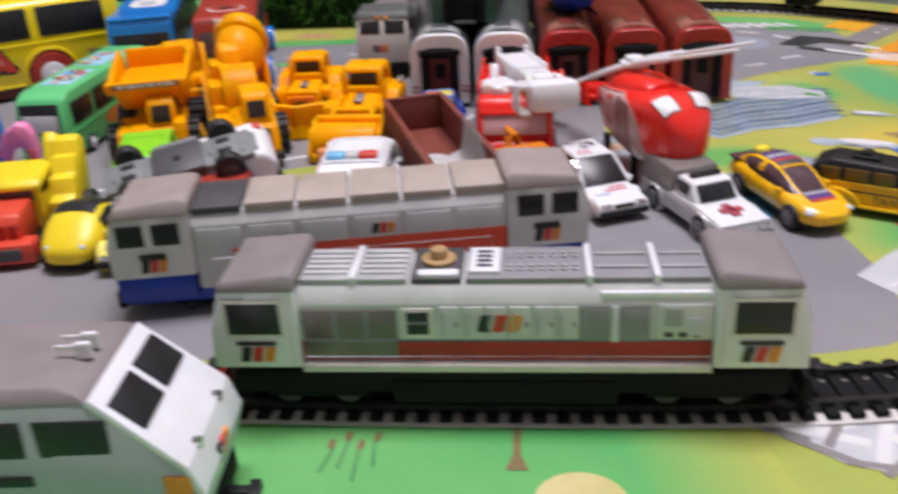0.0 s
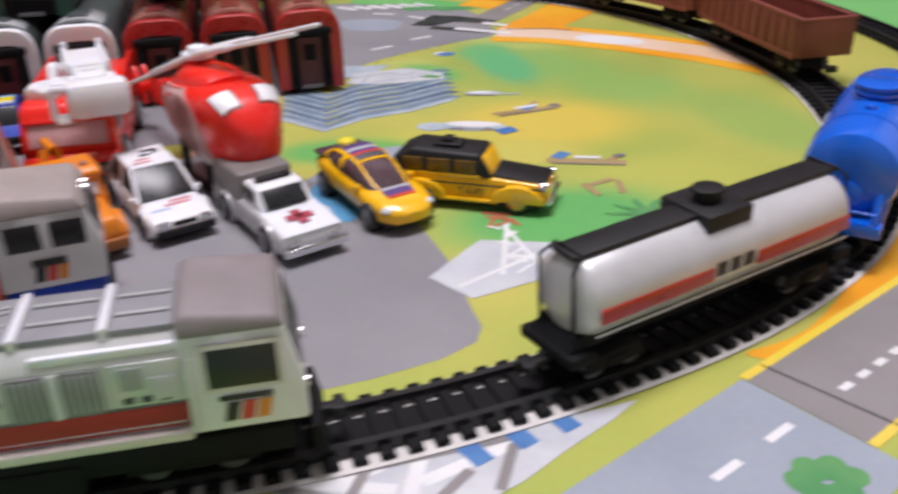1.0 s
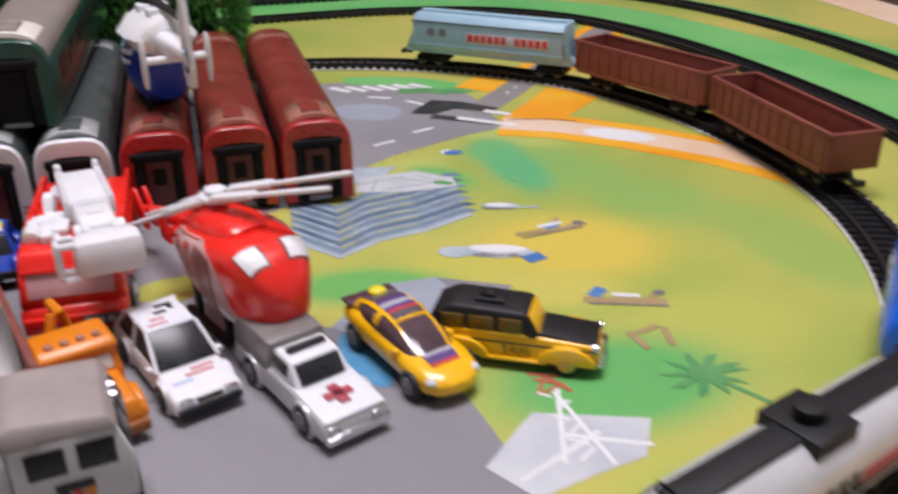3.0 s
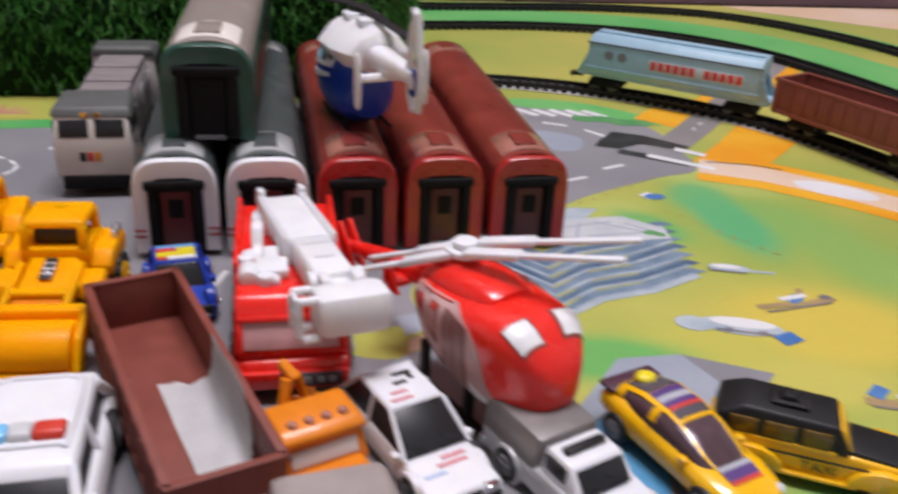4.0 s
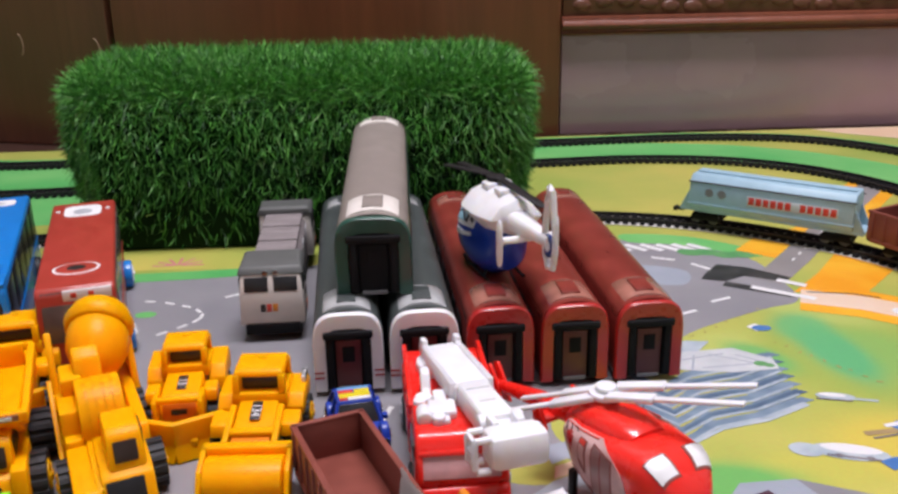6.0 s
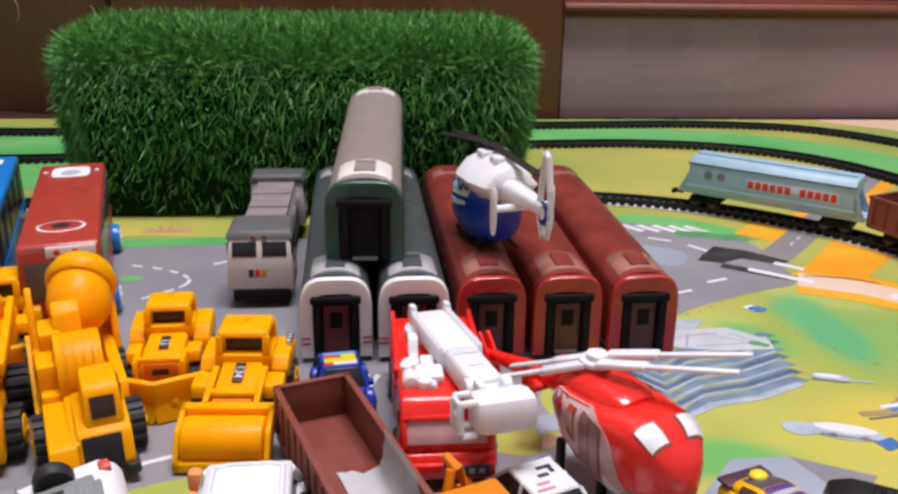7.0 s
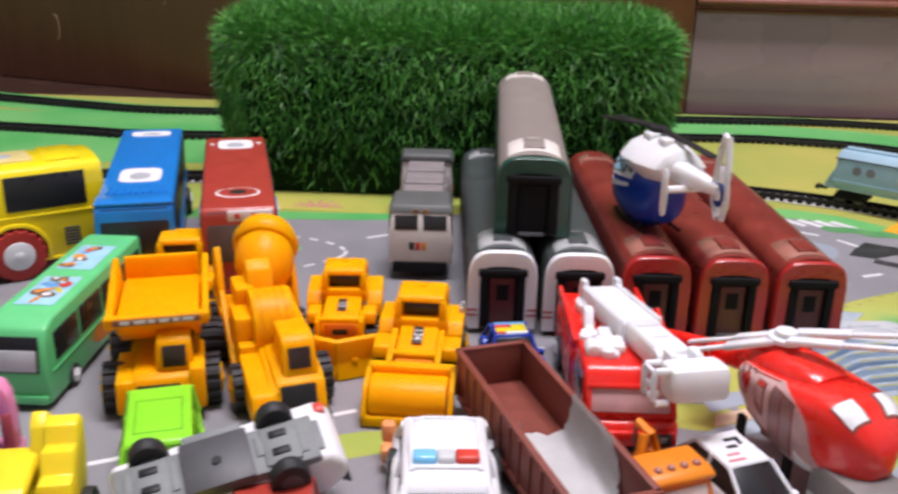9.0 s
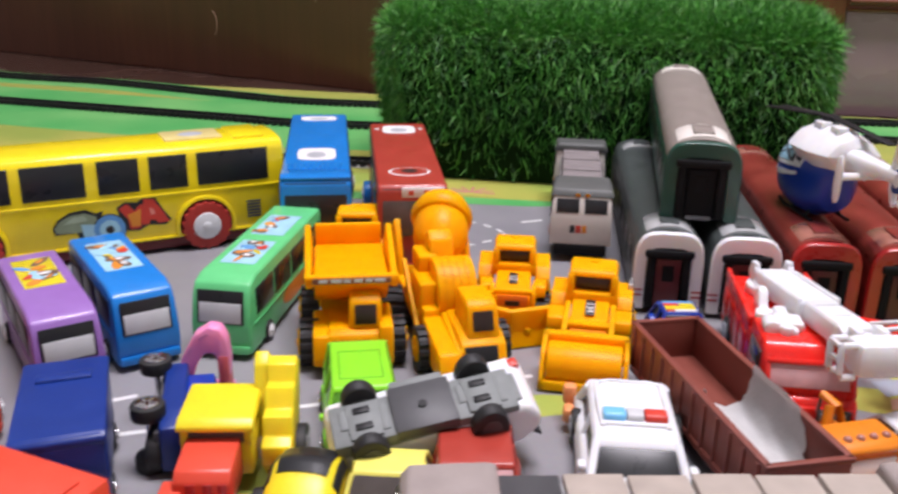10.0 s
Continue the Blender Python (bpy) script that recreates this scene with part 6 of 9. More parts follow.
    for (x, z, w, hh, mt) in stickers:
        for q in (-1, 1):
            bm = B()
            ball(bm, (x, q * (W / 2 - 0.05), z), w / 2, 0.3 + 0.05 * stickers.index((x, z, w, hh, mt)), hh / 2, 20, 8)
            part("side_sticker", bm, mt, body)
    car_wheels(t, (-h + L * 0.2, h - L * 0.2), W / 2 + proud, wr, 7.0, rim, wheels, tread=0)
    return t


red_bus = bus(pose(-0.1185, 0.5795, 0, 0, 0, -74.4), "dull red toy bus with blue wheels and roof emblems", BUSRED, 177, 43, 55, wheels=BUSBLUE, wr=9.5, proud=4, glass=SMOKE, roof_stickers=((-64, 24, 26, STICK_W), (55, 26, 20, STICK_R)), plate=True, front=SMOKE)
for y in (-16, 16):
    bm = B()
    cyl(bm, (-66, y, 55), "z", 1.6, 1.4, 12, bev=0.3)
    part("roof_knob", bm, STICK_W, red_bus)
blue_bus = bus(pose(-0.1815, 0.588, 0, 0, 0, -73.6), "bright blue toy bus with a ribbed roof", BUSBLUE, 198, 44, 55, wheels=RUBBER, wr=9.5, proud=2, roof_stickers=((-80, 27, 15, STICK_W), (34, 25, 32, STICK_W)))
for k in range(9):
    bm = B()
    bx(bm, 60, 74, -17.2 + 4 * k, -14.8 + 4 * k, 54.6, 56.0, 0.5)
    part("roof_rib", bm, BUSBLUE, blue_bus)
bm = B()
bx(bm, 78, 96, -21, 21, 54.4, 56.4, 0.8)
part("roof_lip", bm, BUSBLUE, blue_bus)


def sticker(parent, y, pts, ink, lift, name="side_sticker"):
    """A flat printed shape on the side at y, its outline in x and z."""
    bm = B()
    prism(bm, pts, y - lift, y + lift, 0)
    return part(name, bm, ink, parent)


def ring_of(x, z, rx, rz, n=24):
    return [(x + rx * math.cos(2 * math.pi * k / n), z + rz * math.sin(2 * math.pi * k / n)) for k in range(n)]


def yellow_bus(m):
    t = thing("toy_bus", m, "shiny yellow toy bus with red wheels and car stickers", "toy bus", "toy buses")
    bm = B()
    bx(bm, -112, 112, -25, 25, 2, 12, 2)
    part("underframe", bm, shade("dark_red_frame", (0.13, 0.01, 0.01), 0.4), t, "dark red underframe")
    bm = B()
    along(bm, [(-26, 9), (26, 9), (26.4, 38), (25.5, 60), (24.4, 64), (21, 66.6), (14, 67.8), (0, 68.4), (-14, 67.8), (-21, 66.6), (-24.4, 64), (-25.5, 60), (-26.4, 38)], -118, 118, 2.4)
    body = part("body", bm, BUSYELLOW, t)
    for x0, x1 in ((62, 107), (33, 56), (3, 27), (-39, -4), (-68, -45), (-109, -75)):
        for q in (-1, 1):
            bm = B()
            tilt = Matrix.Translation((0, q * 25.95, 51)) @ Matrix.Rotation(q * 0.055, 4, "X")
            bx(bm, x0, x1, -0.5, 0.5, -9.2, 11.4, 0.45, tilt)
            part("side_window", bm, PANE, body, "dark tinted window")
    for q in (-1, 1):
        for z, x0, x1 in ((38.0, -114, 114), (10.2, -116, 116)):
            bm = B()
            bx(bm, x0, x1, q * 26.3 - 0.8, q * 26.3 + 0.8, z - 0.9, z + 0.9, 0.5)
            part("trim_line", bm, BUSYELLOW, body)
        for x in (65, -68):
            bm = B()
            arch = [(x + 19 * math.cos(a), 16 + 19 * math.sin(a)) for a in np.linspace(-0.35, math.pi + 0.35, 20)] + [(x + 16.6 * math.cos(a), 16 + 16.6 * math.sin(a)) for a in np.linspace(math.pi + 0.35, -0.35, 20)]
            prism(bm, arch, q * 27 - 1.6, q * 27 + 1.6, 0.4)
            part("wheel_arch", bm, BUSYELLOW, body)
            bm = B()
            prism(bm, ring_of(x, 16, 16.8, 16.8), q * 26.35 - 0.4, q * 26.35 + 0.4, 0)
            part("arch_recess", bm, shade("dark_red_frame", (0.13, 0.01, 0.01), 0.4), body)
        for k in range(6):
            bm = B()
            bx(bm, 92, 101, q * 26.4 - 0.5, q * 26.4 + 0.5, 17 + 2 * k, 18.2 + 2 * k, 0.15)
            part("vent_slat", bm, DARKGREY, body)
    moss, leaf = shade("sticker_moss", (0.25, 0.31, 0.20), 0.4), shade("sticker_leaf", (0.38, 0.46, 0.33), 0.4)
    for q in (-1, 1):
        y = q * 26.4
        sticker(body, y, [(-25, 24), (-22, 29), (-15, 33), (-6, 34), (0, 31), (4, 32), (1, 22), (-4, 16), (-10, 15), (-12, 20), (-24, 20)], STICK_K, 0.35)
        sticker(body, y, [(-24, 24), (-21, 28), (-15, 31), (-7, 32), (0, 29), (0, 22), (-8, 20), (-23, 21)], moss, 0.5)
        sticker(body, y, [(-19, 26), (-13, 30), (-7, 30.5), (-5, 27)], leaf, 0.6)
        sticker(body, y, [(-9, 25), (0, 24), (6, 14), (-2, 12), (-8, 15)], SKY_STICK, 0.65)
        for r, ink, lift in ((9.8, STICK_K, 0.6), (9.2, STICK_B, 0.7), (6.0, SKY_STICK, 0.8), (2.4, STICK_K, 0.9)):
            sticker(body, y, ring_of(7, 20, r, r), ink, lift)
        sticker(body, y, [(12, 33), (17, 36), (24, 35), (28, 38), (35, 37), (41, 26), (44, 22), (40, 19), (30, 20), (24, 17), (15, 18)], STICK_K, 0.35)
        sticker(body, y, [(13, 32), (18, 35), (22, 30), (26, 34), (29, 32), (25, 18.5), (19, 18.5), (18, 25)], STICK_R, 0.5)
        sticker(body, y, [(18, 28), (22, 29), (26, 31), (25, 20), (20, 20)], STICK_O, 0.6)
        sticker(body, y, [(28, 37), (34, 36), (40, 26), (42.5, 21), (36, 20.5), (34, 23), (31, 23), (30, 20.5), (26, 20.5)], STICK_R, 0.55)
        sticker(body, y, [(31, 31), (33.5, 30), (34.5, 26.5), (31.5, 26.5)], shade("sticker_rose", (0.75, 0.25, 0.20), 0.4), 0.7)
        sticker(body, y, [(-98, 22), (-90, 34), (-84, 35), (-84, 20)], STICK_O, 0.5)
    bm = B()
    bx(bm, 46, 82, -13, 13, 67.4, 69.0, 0.8)
    hatch = part("roof_hatch", bm, shade("pale_hatch", (0.74, 0.62, 0.24), 0.35, coat=0.3), body, "cream raised roof hatch")
    bm = B()
    ball(bm, (64, 0, 69), 8, 6, 0.5, 20, 8)
    part("hatch_emblem", bm, STICK_G, hatch)
    bm = B()
    bx(bm, 88, 108, -17, 17, 67.0, 68.8, 0.8)
    part("roof_lip", bm, BUSYELLOW, body)
    bm = B()
    bx(bm, 117.4, 118.6, -21, 21, 38, 60, 0.8)
    part("rear_window", bm, PANE, body)
    for x in (65, -68):
        for q in (-1, 1):
            bm = B()
            outline = [(x + 15.6 * k * math.cos(a), 15.8 + 15.6 * k * math.sin(a)) for i in range(36) for k, a in ((1.0 if i % 2 else 0.94, math.pi * (i - 0.4) / 18), (1.0 if i % 2 else 0.94, math.pi * (i + 0.4) / 18))]
            prism(bm, outline, q * 26 - 4.5, q * 26 + 4.5, 0.3)
            w = part("wheel", bm, shade("wheel_red", (0.40, 0.03, 0.02), 0.5), t)
            bm = B()
            cyl(bm, (x, q * 29, 15.8), "y", 8.8, 4.6, 28, bev=1.0)
            cyl(bm, (x, q * 31.4, 15.8), "y", 2.6, 1.6, 16, bev=0.4)
            part("rim", bm, STICK_W, w)
    return t


yellow_bus(pose(-0.3017, 0.4969, 0, 0, 0, 36))
small = dict(wr=5.5, proud=0.2)
bus(pose(-0.163, 0.428, 0, 0, 0, -89), "light green toy coach bus with a printed roof", GREEN, 124, 30, 40, roof_stickers=((20, 18, 34, SKY_STICK), (-24, 18, 34, SKY_STICK)), stickers=((-8, 12, 44, 12, STICK_O),), wr=5.5, group="small coach buses")
bus(pose(-0.2225, 0.3855, 0, 0, 0, -47), "blue toy coach bus with a printed roof", BUSBLUE, 92, 30, 39, roof_stickers=((-8, 18, 44, SKY_STICK),), group="small coach buses", **small)
bus(pose(-0.2415, 0.352, 0, 0, 0, -47), "purple toy coach bus with a printed roof", PURPLE, 92, 30, 39, roof_stickers=((-14, 18, 40, LEMON),), group="small coach buses", **small)
bus(pose(-0.262, 0.306, 0, 0, 0, -47), "red toy coach bus at the edge of the group", SCARLET, 92, 30, 39, group="small coach buses", **small)


def box_truck(m, label, paint, L=66, W=28, H=36, cab=0.3):
    """A plastic box truck; with no cab it is a closed box with a grip on its lid."""
    t = thing("toy_truck", m, label, "toy truck")
    h = L / 2
    chassis(t, -h + 2, h - 2, W / 2 - 2, 2.5, 6)
    bm = B()
    bx(bm, -h, h - L * cab, -W / 2, W / 2, 6, H, 1.2)
    b = part("box", bm, paint, t)
    if cab:
        bm = B()
        bx(bm, -h + 6, h - L * cab - 6, -W / 2 + 6, W / 2 - 6, H - 0.3, H + 1.0, 0.5)
        part("lid_rib", bm, paint, b)
        bm = B()
        prism(bm, [(h - L * cab + 0.6, 5), (h, 5), (h, 16), (h - 3.5, H - 4), (h - L * cab + 0.6, H - 4)], -W / 2 + 0.5, W / 2 - 0.5, 1.2, inset=1)
        c = part("cab", bm, paint, t)
        bm = B()
        bx(bm, -0.5, 0.5, -W / 2 + 3, W / 2 - 3, -5, 5, 0.6, Matrix.Translation((h - 1.6, 0, 24)) @ Matrix.Rotation(-0.2, 4, "Y"))
        part("windscreen", bm, PANE, c)
    else:
        bm = B()
        bx(bm, -h + 14, -h + 20, -W / 2 + 5, W / 2 - 5, H - 0.4, H + 1.6, 0.7)
        part("grip", bm, paint, b)
        bm = B()
        prism(bm, [(-h - 0.6, H - 4), (h + 0.6, H - 4), (h + 0.6, H - 1), (h - 2, H + 0.4), (-h + 2, H + 0.4), (-h - 0.6, H - 1)], -W / 2 - 0.6, W / 2 + 0.6, 0.8)
        part("lid", bm, paint, b)
    car_wheels(t, (-h + 13, h - 12), W / 2, 5.5, 5)
    return t


box_truck(pose(-0.178, 0.262, 0, 0, 0, -62), "dark blue plastic toy box truck", NAVY, 62, 30, 35, 0)
box_truck(pose(-0.154, 0.206, 0, 0, 0, -14), "orange-red plastic toy box truck", SCARLET, 84, 30, 36)


def saloon(m, label, paint, L=68, W=28, H=24, prof=None, roofpaint=None, glass=PANE, group="die-cast cars", rim=CHROME, name="toy_car", wr=5.6, hood_mark=None, bumper=BLACK):
    """A die-cast car: a lower body, a glazed cabin, roof, bumpers, lights and wheels."""
    t = thing(name, m, label, "toy car", group)
    h = L / 2
    chassis(t, -h + 3, h - 3, W / 2 - 2.5, 2.2, 5)
    zb = H * 0.56
    bm = B()
    lower = [(-h, 4.5), (h - 1, 4.2), (h, 7), (h - 1.5, zb - 2.4), (h * 0.3, zb), (-h + 3, zb), (-h, zb - 2)]
    prism(bm, lower, -W / 2, W / 2, 2.0, inset=1.4, seg=3)
    body = part("body", bm, paint, t)
    for x in (-h * 0.58, h * 0.6):
        for q in (-1, 1):
            bm = B()
            cyl(bm, (x, q * (W / 2 - 1.6), wr), "y", wr + 1.3, 3.6, 20, bev=0.5)
            part("wheel_arch", bm, paint, body)
    c = prof or [(-h * 0.88, zb - 0.6), (h * 0.36, zb - 0.6), (h * 0.04, H - 0.4), (-h * 0.62, H - 0.4)]
    bm = B()
    prism(bm, c, -W / 2 + 1.6, W / 2 - 1.6, 0.8, inset=2.6)
    cabin = part("glazing", bm, glass, body, "dark windows")
    x0, x1 = c[3][0], c[2][0]
    bm = B()
    prism(bm, [(x0 - 1.2, H - 1.4), (x1 + 0.6, H - 1.4), (x1 - 0.6, H + 0.5), (x0, H + 0.5)], -W / 2 + 3.4, W / 2 - 3.4, 0.6, inset=0.8)
    part("roof", bm, roofpaint or paint, body)
    for q in (-1, 1):
        for (ax, az), (bx_, bz) in (((c[1][0], c[1][1]), (x1, H - 0.4)), ((c[0][0], c[0][1]), (x0, H - 0.4)), (((x0 + x1) / 2, zb - 0.5), ((x0 + x1) / 2, H - 0.4))):
            bm = B()
            pipe(bm, [(ax, q * (W / 2 - 1.5), az), (bx_, q * (W / 2 - 3.9), bz)], 0.9, 6)
            part("pillar", bm, paint, cabin)
        bm = B()
        bx(bm, h - 2.0, h + 0.2, q * (W / 2 - 5) - 2.6, q * (W / 2 - 5) + 2.6, zb - 5.2, zb - 2.6, 0.5)
        part("headlight", bm, CHROME, body)
        bm = B()
        bx(bm, c[1][0] - 5, c[1][0] - 2, q * (W / 2 + 0.2) - 1.2, q * (W / 2 + 0.2) + 1.2, zb - 0.4, zb + 1.6, 0.4)
        part("mirror", bm, paint, body)
    bm = B()
    bx(bm, h - 1.0, h + 0.9, -W / 2 + 1.2, W / 2 - 1.2, 4.2, 7.2, 0.6)
    part("front_bumper", bm, bumper, body)
    bm = B()
    bx(bm, -h - 0.9, -h + 1.0, -W / 2 + 1.2, W / 2 - 1.2, 4.2, 7.2, 0.6)
    part("rear_bumper", bm, bumper, body)
    bm = B()
    bx(bm, h - 0.4, h + 0.4, -5, 5, zb - 5, zb - 3, 0.3)
    part("grille", bm, BLACK, body)
    if hood_mark:
        for u, v, a, b2, mt in hood_mark:
            bm = B()
            bx(bm, u - a / 2, u + a / 2, v - b2 / 2, v + b2 / 2, -0.25, 0.3, 0.1, Matrix.Translation((u, 0, zb - (u - h * 0.3) * (2.4 / (h * 0.7 - 1.5)))) @ Matrix.Rotation(0.105, 4, "Y") @ Matrix.Translation((-u, 0, 0)) if u > h * 0.3 else Matrix.Translation((0, 0, H + 0.5)))
            part("marking", bm, mt, body)
    car_wheels(t, (-h * 0.58, h * 0.6), W / 2, wr, 4.6, rim)
    return t


saloon(sized(pose(0.1415, 0.3165, 0, 0, 0, -67), 0.92, 0.92, 0.9), "white die-cast hatchback with dark windows and red marks", WHITE, 72, 28, 24, prof=[(-32, 13.2), (16, 13.2), (1, 23.6), (-22, 23.6)], rim=DARKGREY,
       hood_mark=((19, 4, 1.6, 9, shade("print_rose", (0.62, 0.22, 0.24), 0.4)), (22, 2, 1.6, 11, shade("print_rose", (0.62, 0.22, 0.24), 0.4)), (25, -6, 1.6, 8, shade("print_pale_blue", (0.45, 0.55, 0.75), 0.4)), (-16, 3, 2, 7, STICK_K), (-13.5, 5, 4, 2, STICK_K), (-11, 0, 2, 5, STICK_K), (-6, -3, 1.6, 6, shade("print_rose", (0.62, 0.22, 0.24), 0.4)), (-2, -4, 1.6, 8, shade("print_rose", (0.62, 0.22, 0.24), 0.4))))


def pickup(m):
    t = thing("toy_pickup", m, "silver and white die-cast ambulance pickup with a red cross", "toy car", "die-cast cars")
    chassis(t, -33, 33, 11, 2.2, 5)
    bm = B()
    prism(bm, [(-35, 5), (34, 4.5), (35.5, 8), (34, 12), (10, 14), (-35, 14)], -14, 14, 1.2, inset=0.8, seg=3)
    body = part("body", bm, SILVER, t)
    for x in (-20, 20):
        for q in (-1, 1):
            bm = B()
            cyl(bm, (x, q * 12.4, 6), "y", 7.4, 3.8, 20, bev=0.5)
            part("wheel_arch", bm, SILVER, body)
    bm = B()
    prism(bm, [(9, 12.6), (34.4, 10.9), (34.6, 12.5), (10, 14.8)], -12.6, 12.6, 0.5)
    hood = part("hood", bm, WHITE, body, "white hood with a red cross")
    for a, b2 in ((11, 4), (4, 11)):
        bm = B()
        bx(bm, 22 - a / 2, 22 + a / 2, -b2 / 2, b2 / 2, 13.4, 14.4, 0.1, Matrix.Translation((0, 0, 0.35)) @ Matrix.Rotation(0.07, 4, "Y") @ Matrix.Translation((0, 0, 1.2)))
        part("cross_bar", bm, shade("faded_cross", (0.42, 0.06, 0.09), 0.4), hood)
    bm = B()
    prism(bm, [(-6, 13.4), (14, 13.4), (6.5, 22.5), (-5, 22.8)], -12, 12, 0.9, inset=1.8)
    c = part("cab", bm, WHITE, body, "white cab")
    bm = B()
    bx(bm, -0.4, 0.6, -9.2, 9.2, -4.2, 4.4, 0.5, Matrix.Translation((10.7, 0, 18.2)) @ Matrix.Rotation(-0.69, 4, "Y"))
    part("windscreen", bm, PANE, c)
    for q in (-1, 1):
        bm = B()
        bx(bm, -4, 6, q * 11.1 - 0.5, q * 11.1 + 0.5, 15.5, 21.3, 0.5)
        part("side_window", bm, PANE, c)
        bm = B()
        bx(bm, 33, 36, q * 9 - 2.8, q * 9 + 2.8, 7.6, 10.6, 0.5)
        part("headlight", bm, CHROME, body)
    bm = B()
    bx(bm, -1, 2.5, -8, 8, 22.6, 24.6, 0.7)
    part("light_bar", bm, BLACK, c)
    bm = B()
    prism(bm, [(-35, 12), (-6.6, 12), (-6.6, 24.5), (-30, 25), (-35, 22)], -13.4, 13.4, 0.9, inset=1.6)
    part("canopy", bm, shade("grey_canopy", (0.24, 0.225, 0.215), 0.35, metal=0.3), body, "grey load canopy")
    bm = B()
    bx(bm, 34.6, 37.4, -13.6, 13.6, 4.2, 7.6, 0.7)
    part("front_bumper", bm, CHROME, body)
    bm = B()
    bx(bm, -37.4, -34.6, -13.6, 13.6, 4.2, 7.6, 0.7)
    part("rear_bumper", bm, CHROME, body)
    car_wheels(t, (-20, 20), 14, 6.2, 5, rim=MIDGREY)
    return t


pickup(sized(pose(0.1885, 0.2905, 0, 0, 0, -66), 0.95, 0.93, 0.93))
def sports_car(m):
    """A rounded toy sports car: lofted body and bubble cabin with printed stripes."""
    t = thing("toy_car", m, "yellow die-cast sports car with printed hood flag", "toy car", "die-cast cars")
    chassis(t, -30, 30, 10.5, 2.2, 6)
    low = ((-35, 10.5, 7, 2.4), (-33, 10.5, 11.4, 4.4), (-22, 10.4, 13.8, 6.4), (-8, 9.6, 13.2, 6.0), (8, 9.2, 13.2, 5.8), (20, 9.0, 13.8, 5.6), (28, 8.4, 12.4, 4.6), (33, 7.8, 9, 3.4), (35, 7.6, 4.5, 2))
    bm = B()
    loft(bm, [oval(x, 0, z, ry, rz, 28, 3.4) for x, z, ry, rz in low])
    body = part("body", bm, CARYELLOW, t, "glossy rounded yellow body")
    top = ((-31, 14, 6, 1.6), (-27, 15, 9.6, 3.4), (-16, 15.6, 11, 6.4), (-4, 15.6, 11, 6.6), (6, 14.8, 10.8, 5.4), (14, 13.4, 10.2, 3.2), (20, 12.6, 8, 1.4))
    bm = B()
    loft(bm, [oval(x, 0, z, ry, rz, 28, 2.8) for x, z, ry, rz in top])
    cab = part("cabin", bm, shade("mauve_glass", (0.10, 0.06, 0.07), 0.12, var=0.3), body, "dark mauve windows")
    bm = B()
    patch(bm, top, 2.8, -28, 2, (42, 52), (138, 128), 0.5, 10, 8)
    roof = part("roof", bm, CARYELLOW, cab)
    for q in (-1, 1):
        def deg(*a):
            return tuple(v if q > 0 else 180 - v for v in a)
        for x0, x1, lo, hi in ((2, 18, (52, 46), (60, 54)), (-28, -23, (8, 8), (44, 44)), (-9, -6, (8, 8), (52, 52))):
            bm = B()
            patch(bm, top, 2.8, x0, x1, deg(*lo), deg(*hi), 0.5, 6, 3)
            part("pillar", bm, CARYELLOW, cab)
        bm = B()
        bx(bm, 8, 11.5, q * 12.6 - 1.4, q * 12.6 + 1.4, 13, 15.4, 0.7)
        part("mirror", bm, CARYELLOW, body)
        bm = B()
        ball(bm, (29.5, q * 9.4, 10.4), 2.6, 2.6, 1.3, 14, 8)
        part("headlight", bm, GREYW, body)
    violet = shade("print_violet", (0.10, 0.05, 0.20), 0.35)
    for x0, x1, mt in ((-26, -15, shade("print_smoke", (0.10, 0.085, 0.10), 0.2)), (-14.5, -11, violet), (-11, -8, STICK_G), (-8, -5, violet), (-5, -3.4, STICK_R), (-3.2, 0.6, shade("print_smoke", (0.10, 0.085, 0.10), 0.2))):
        bm = B()
        patch(bm, top, 2.8, x0, x1, (62, 62), (118, 118), 0.8, 4, 6)
        part("roof_print", bm, mt, roof)
    for x0, x1, mt in ((18.5, 20.5, STICK_G), (20.5, 24.5, violet), (24.5, 26, STICK_R)):
        bm = B()
        patch(bm, low, 3.4, x0, x1, (74, 74), (106, 106), 0.4, 3, 6)
        part("hood_flag", bm, mt, body)
    bm = B()
    bx(bm, -34.5, -27, -11.6, 11.6, 15.4, 17.0, 0.6)
    for y in (-9, 9):
        bx(bm, -33, -29, y - 1, y + 1, 12, 16, 0.3)
    part("rear_wing", bm, shade("wing_plum", (0.08, 0.03, 0.05), 0.4), body, "dark low rear wing")
    bm = B()
    ball(bm, (-24, 0, 21.2), 3.4, 4, 1.6, 14, 8)
    part("roof_lamp", bm, LEMON, roof, "small yellow roof lamp")
    car_wheels(t, (-21, 21), 14, 5.8, 4.6, rim=MIDGREY)
    return t


sports_car(sized(pose(0.2285, 0.303, 0, 0, 0, -69), 0.97, 0.95, 0.98))


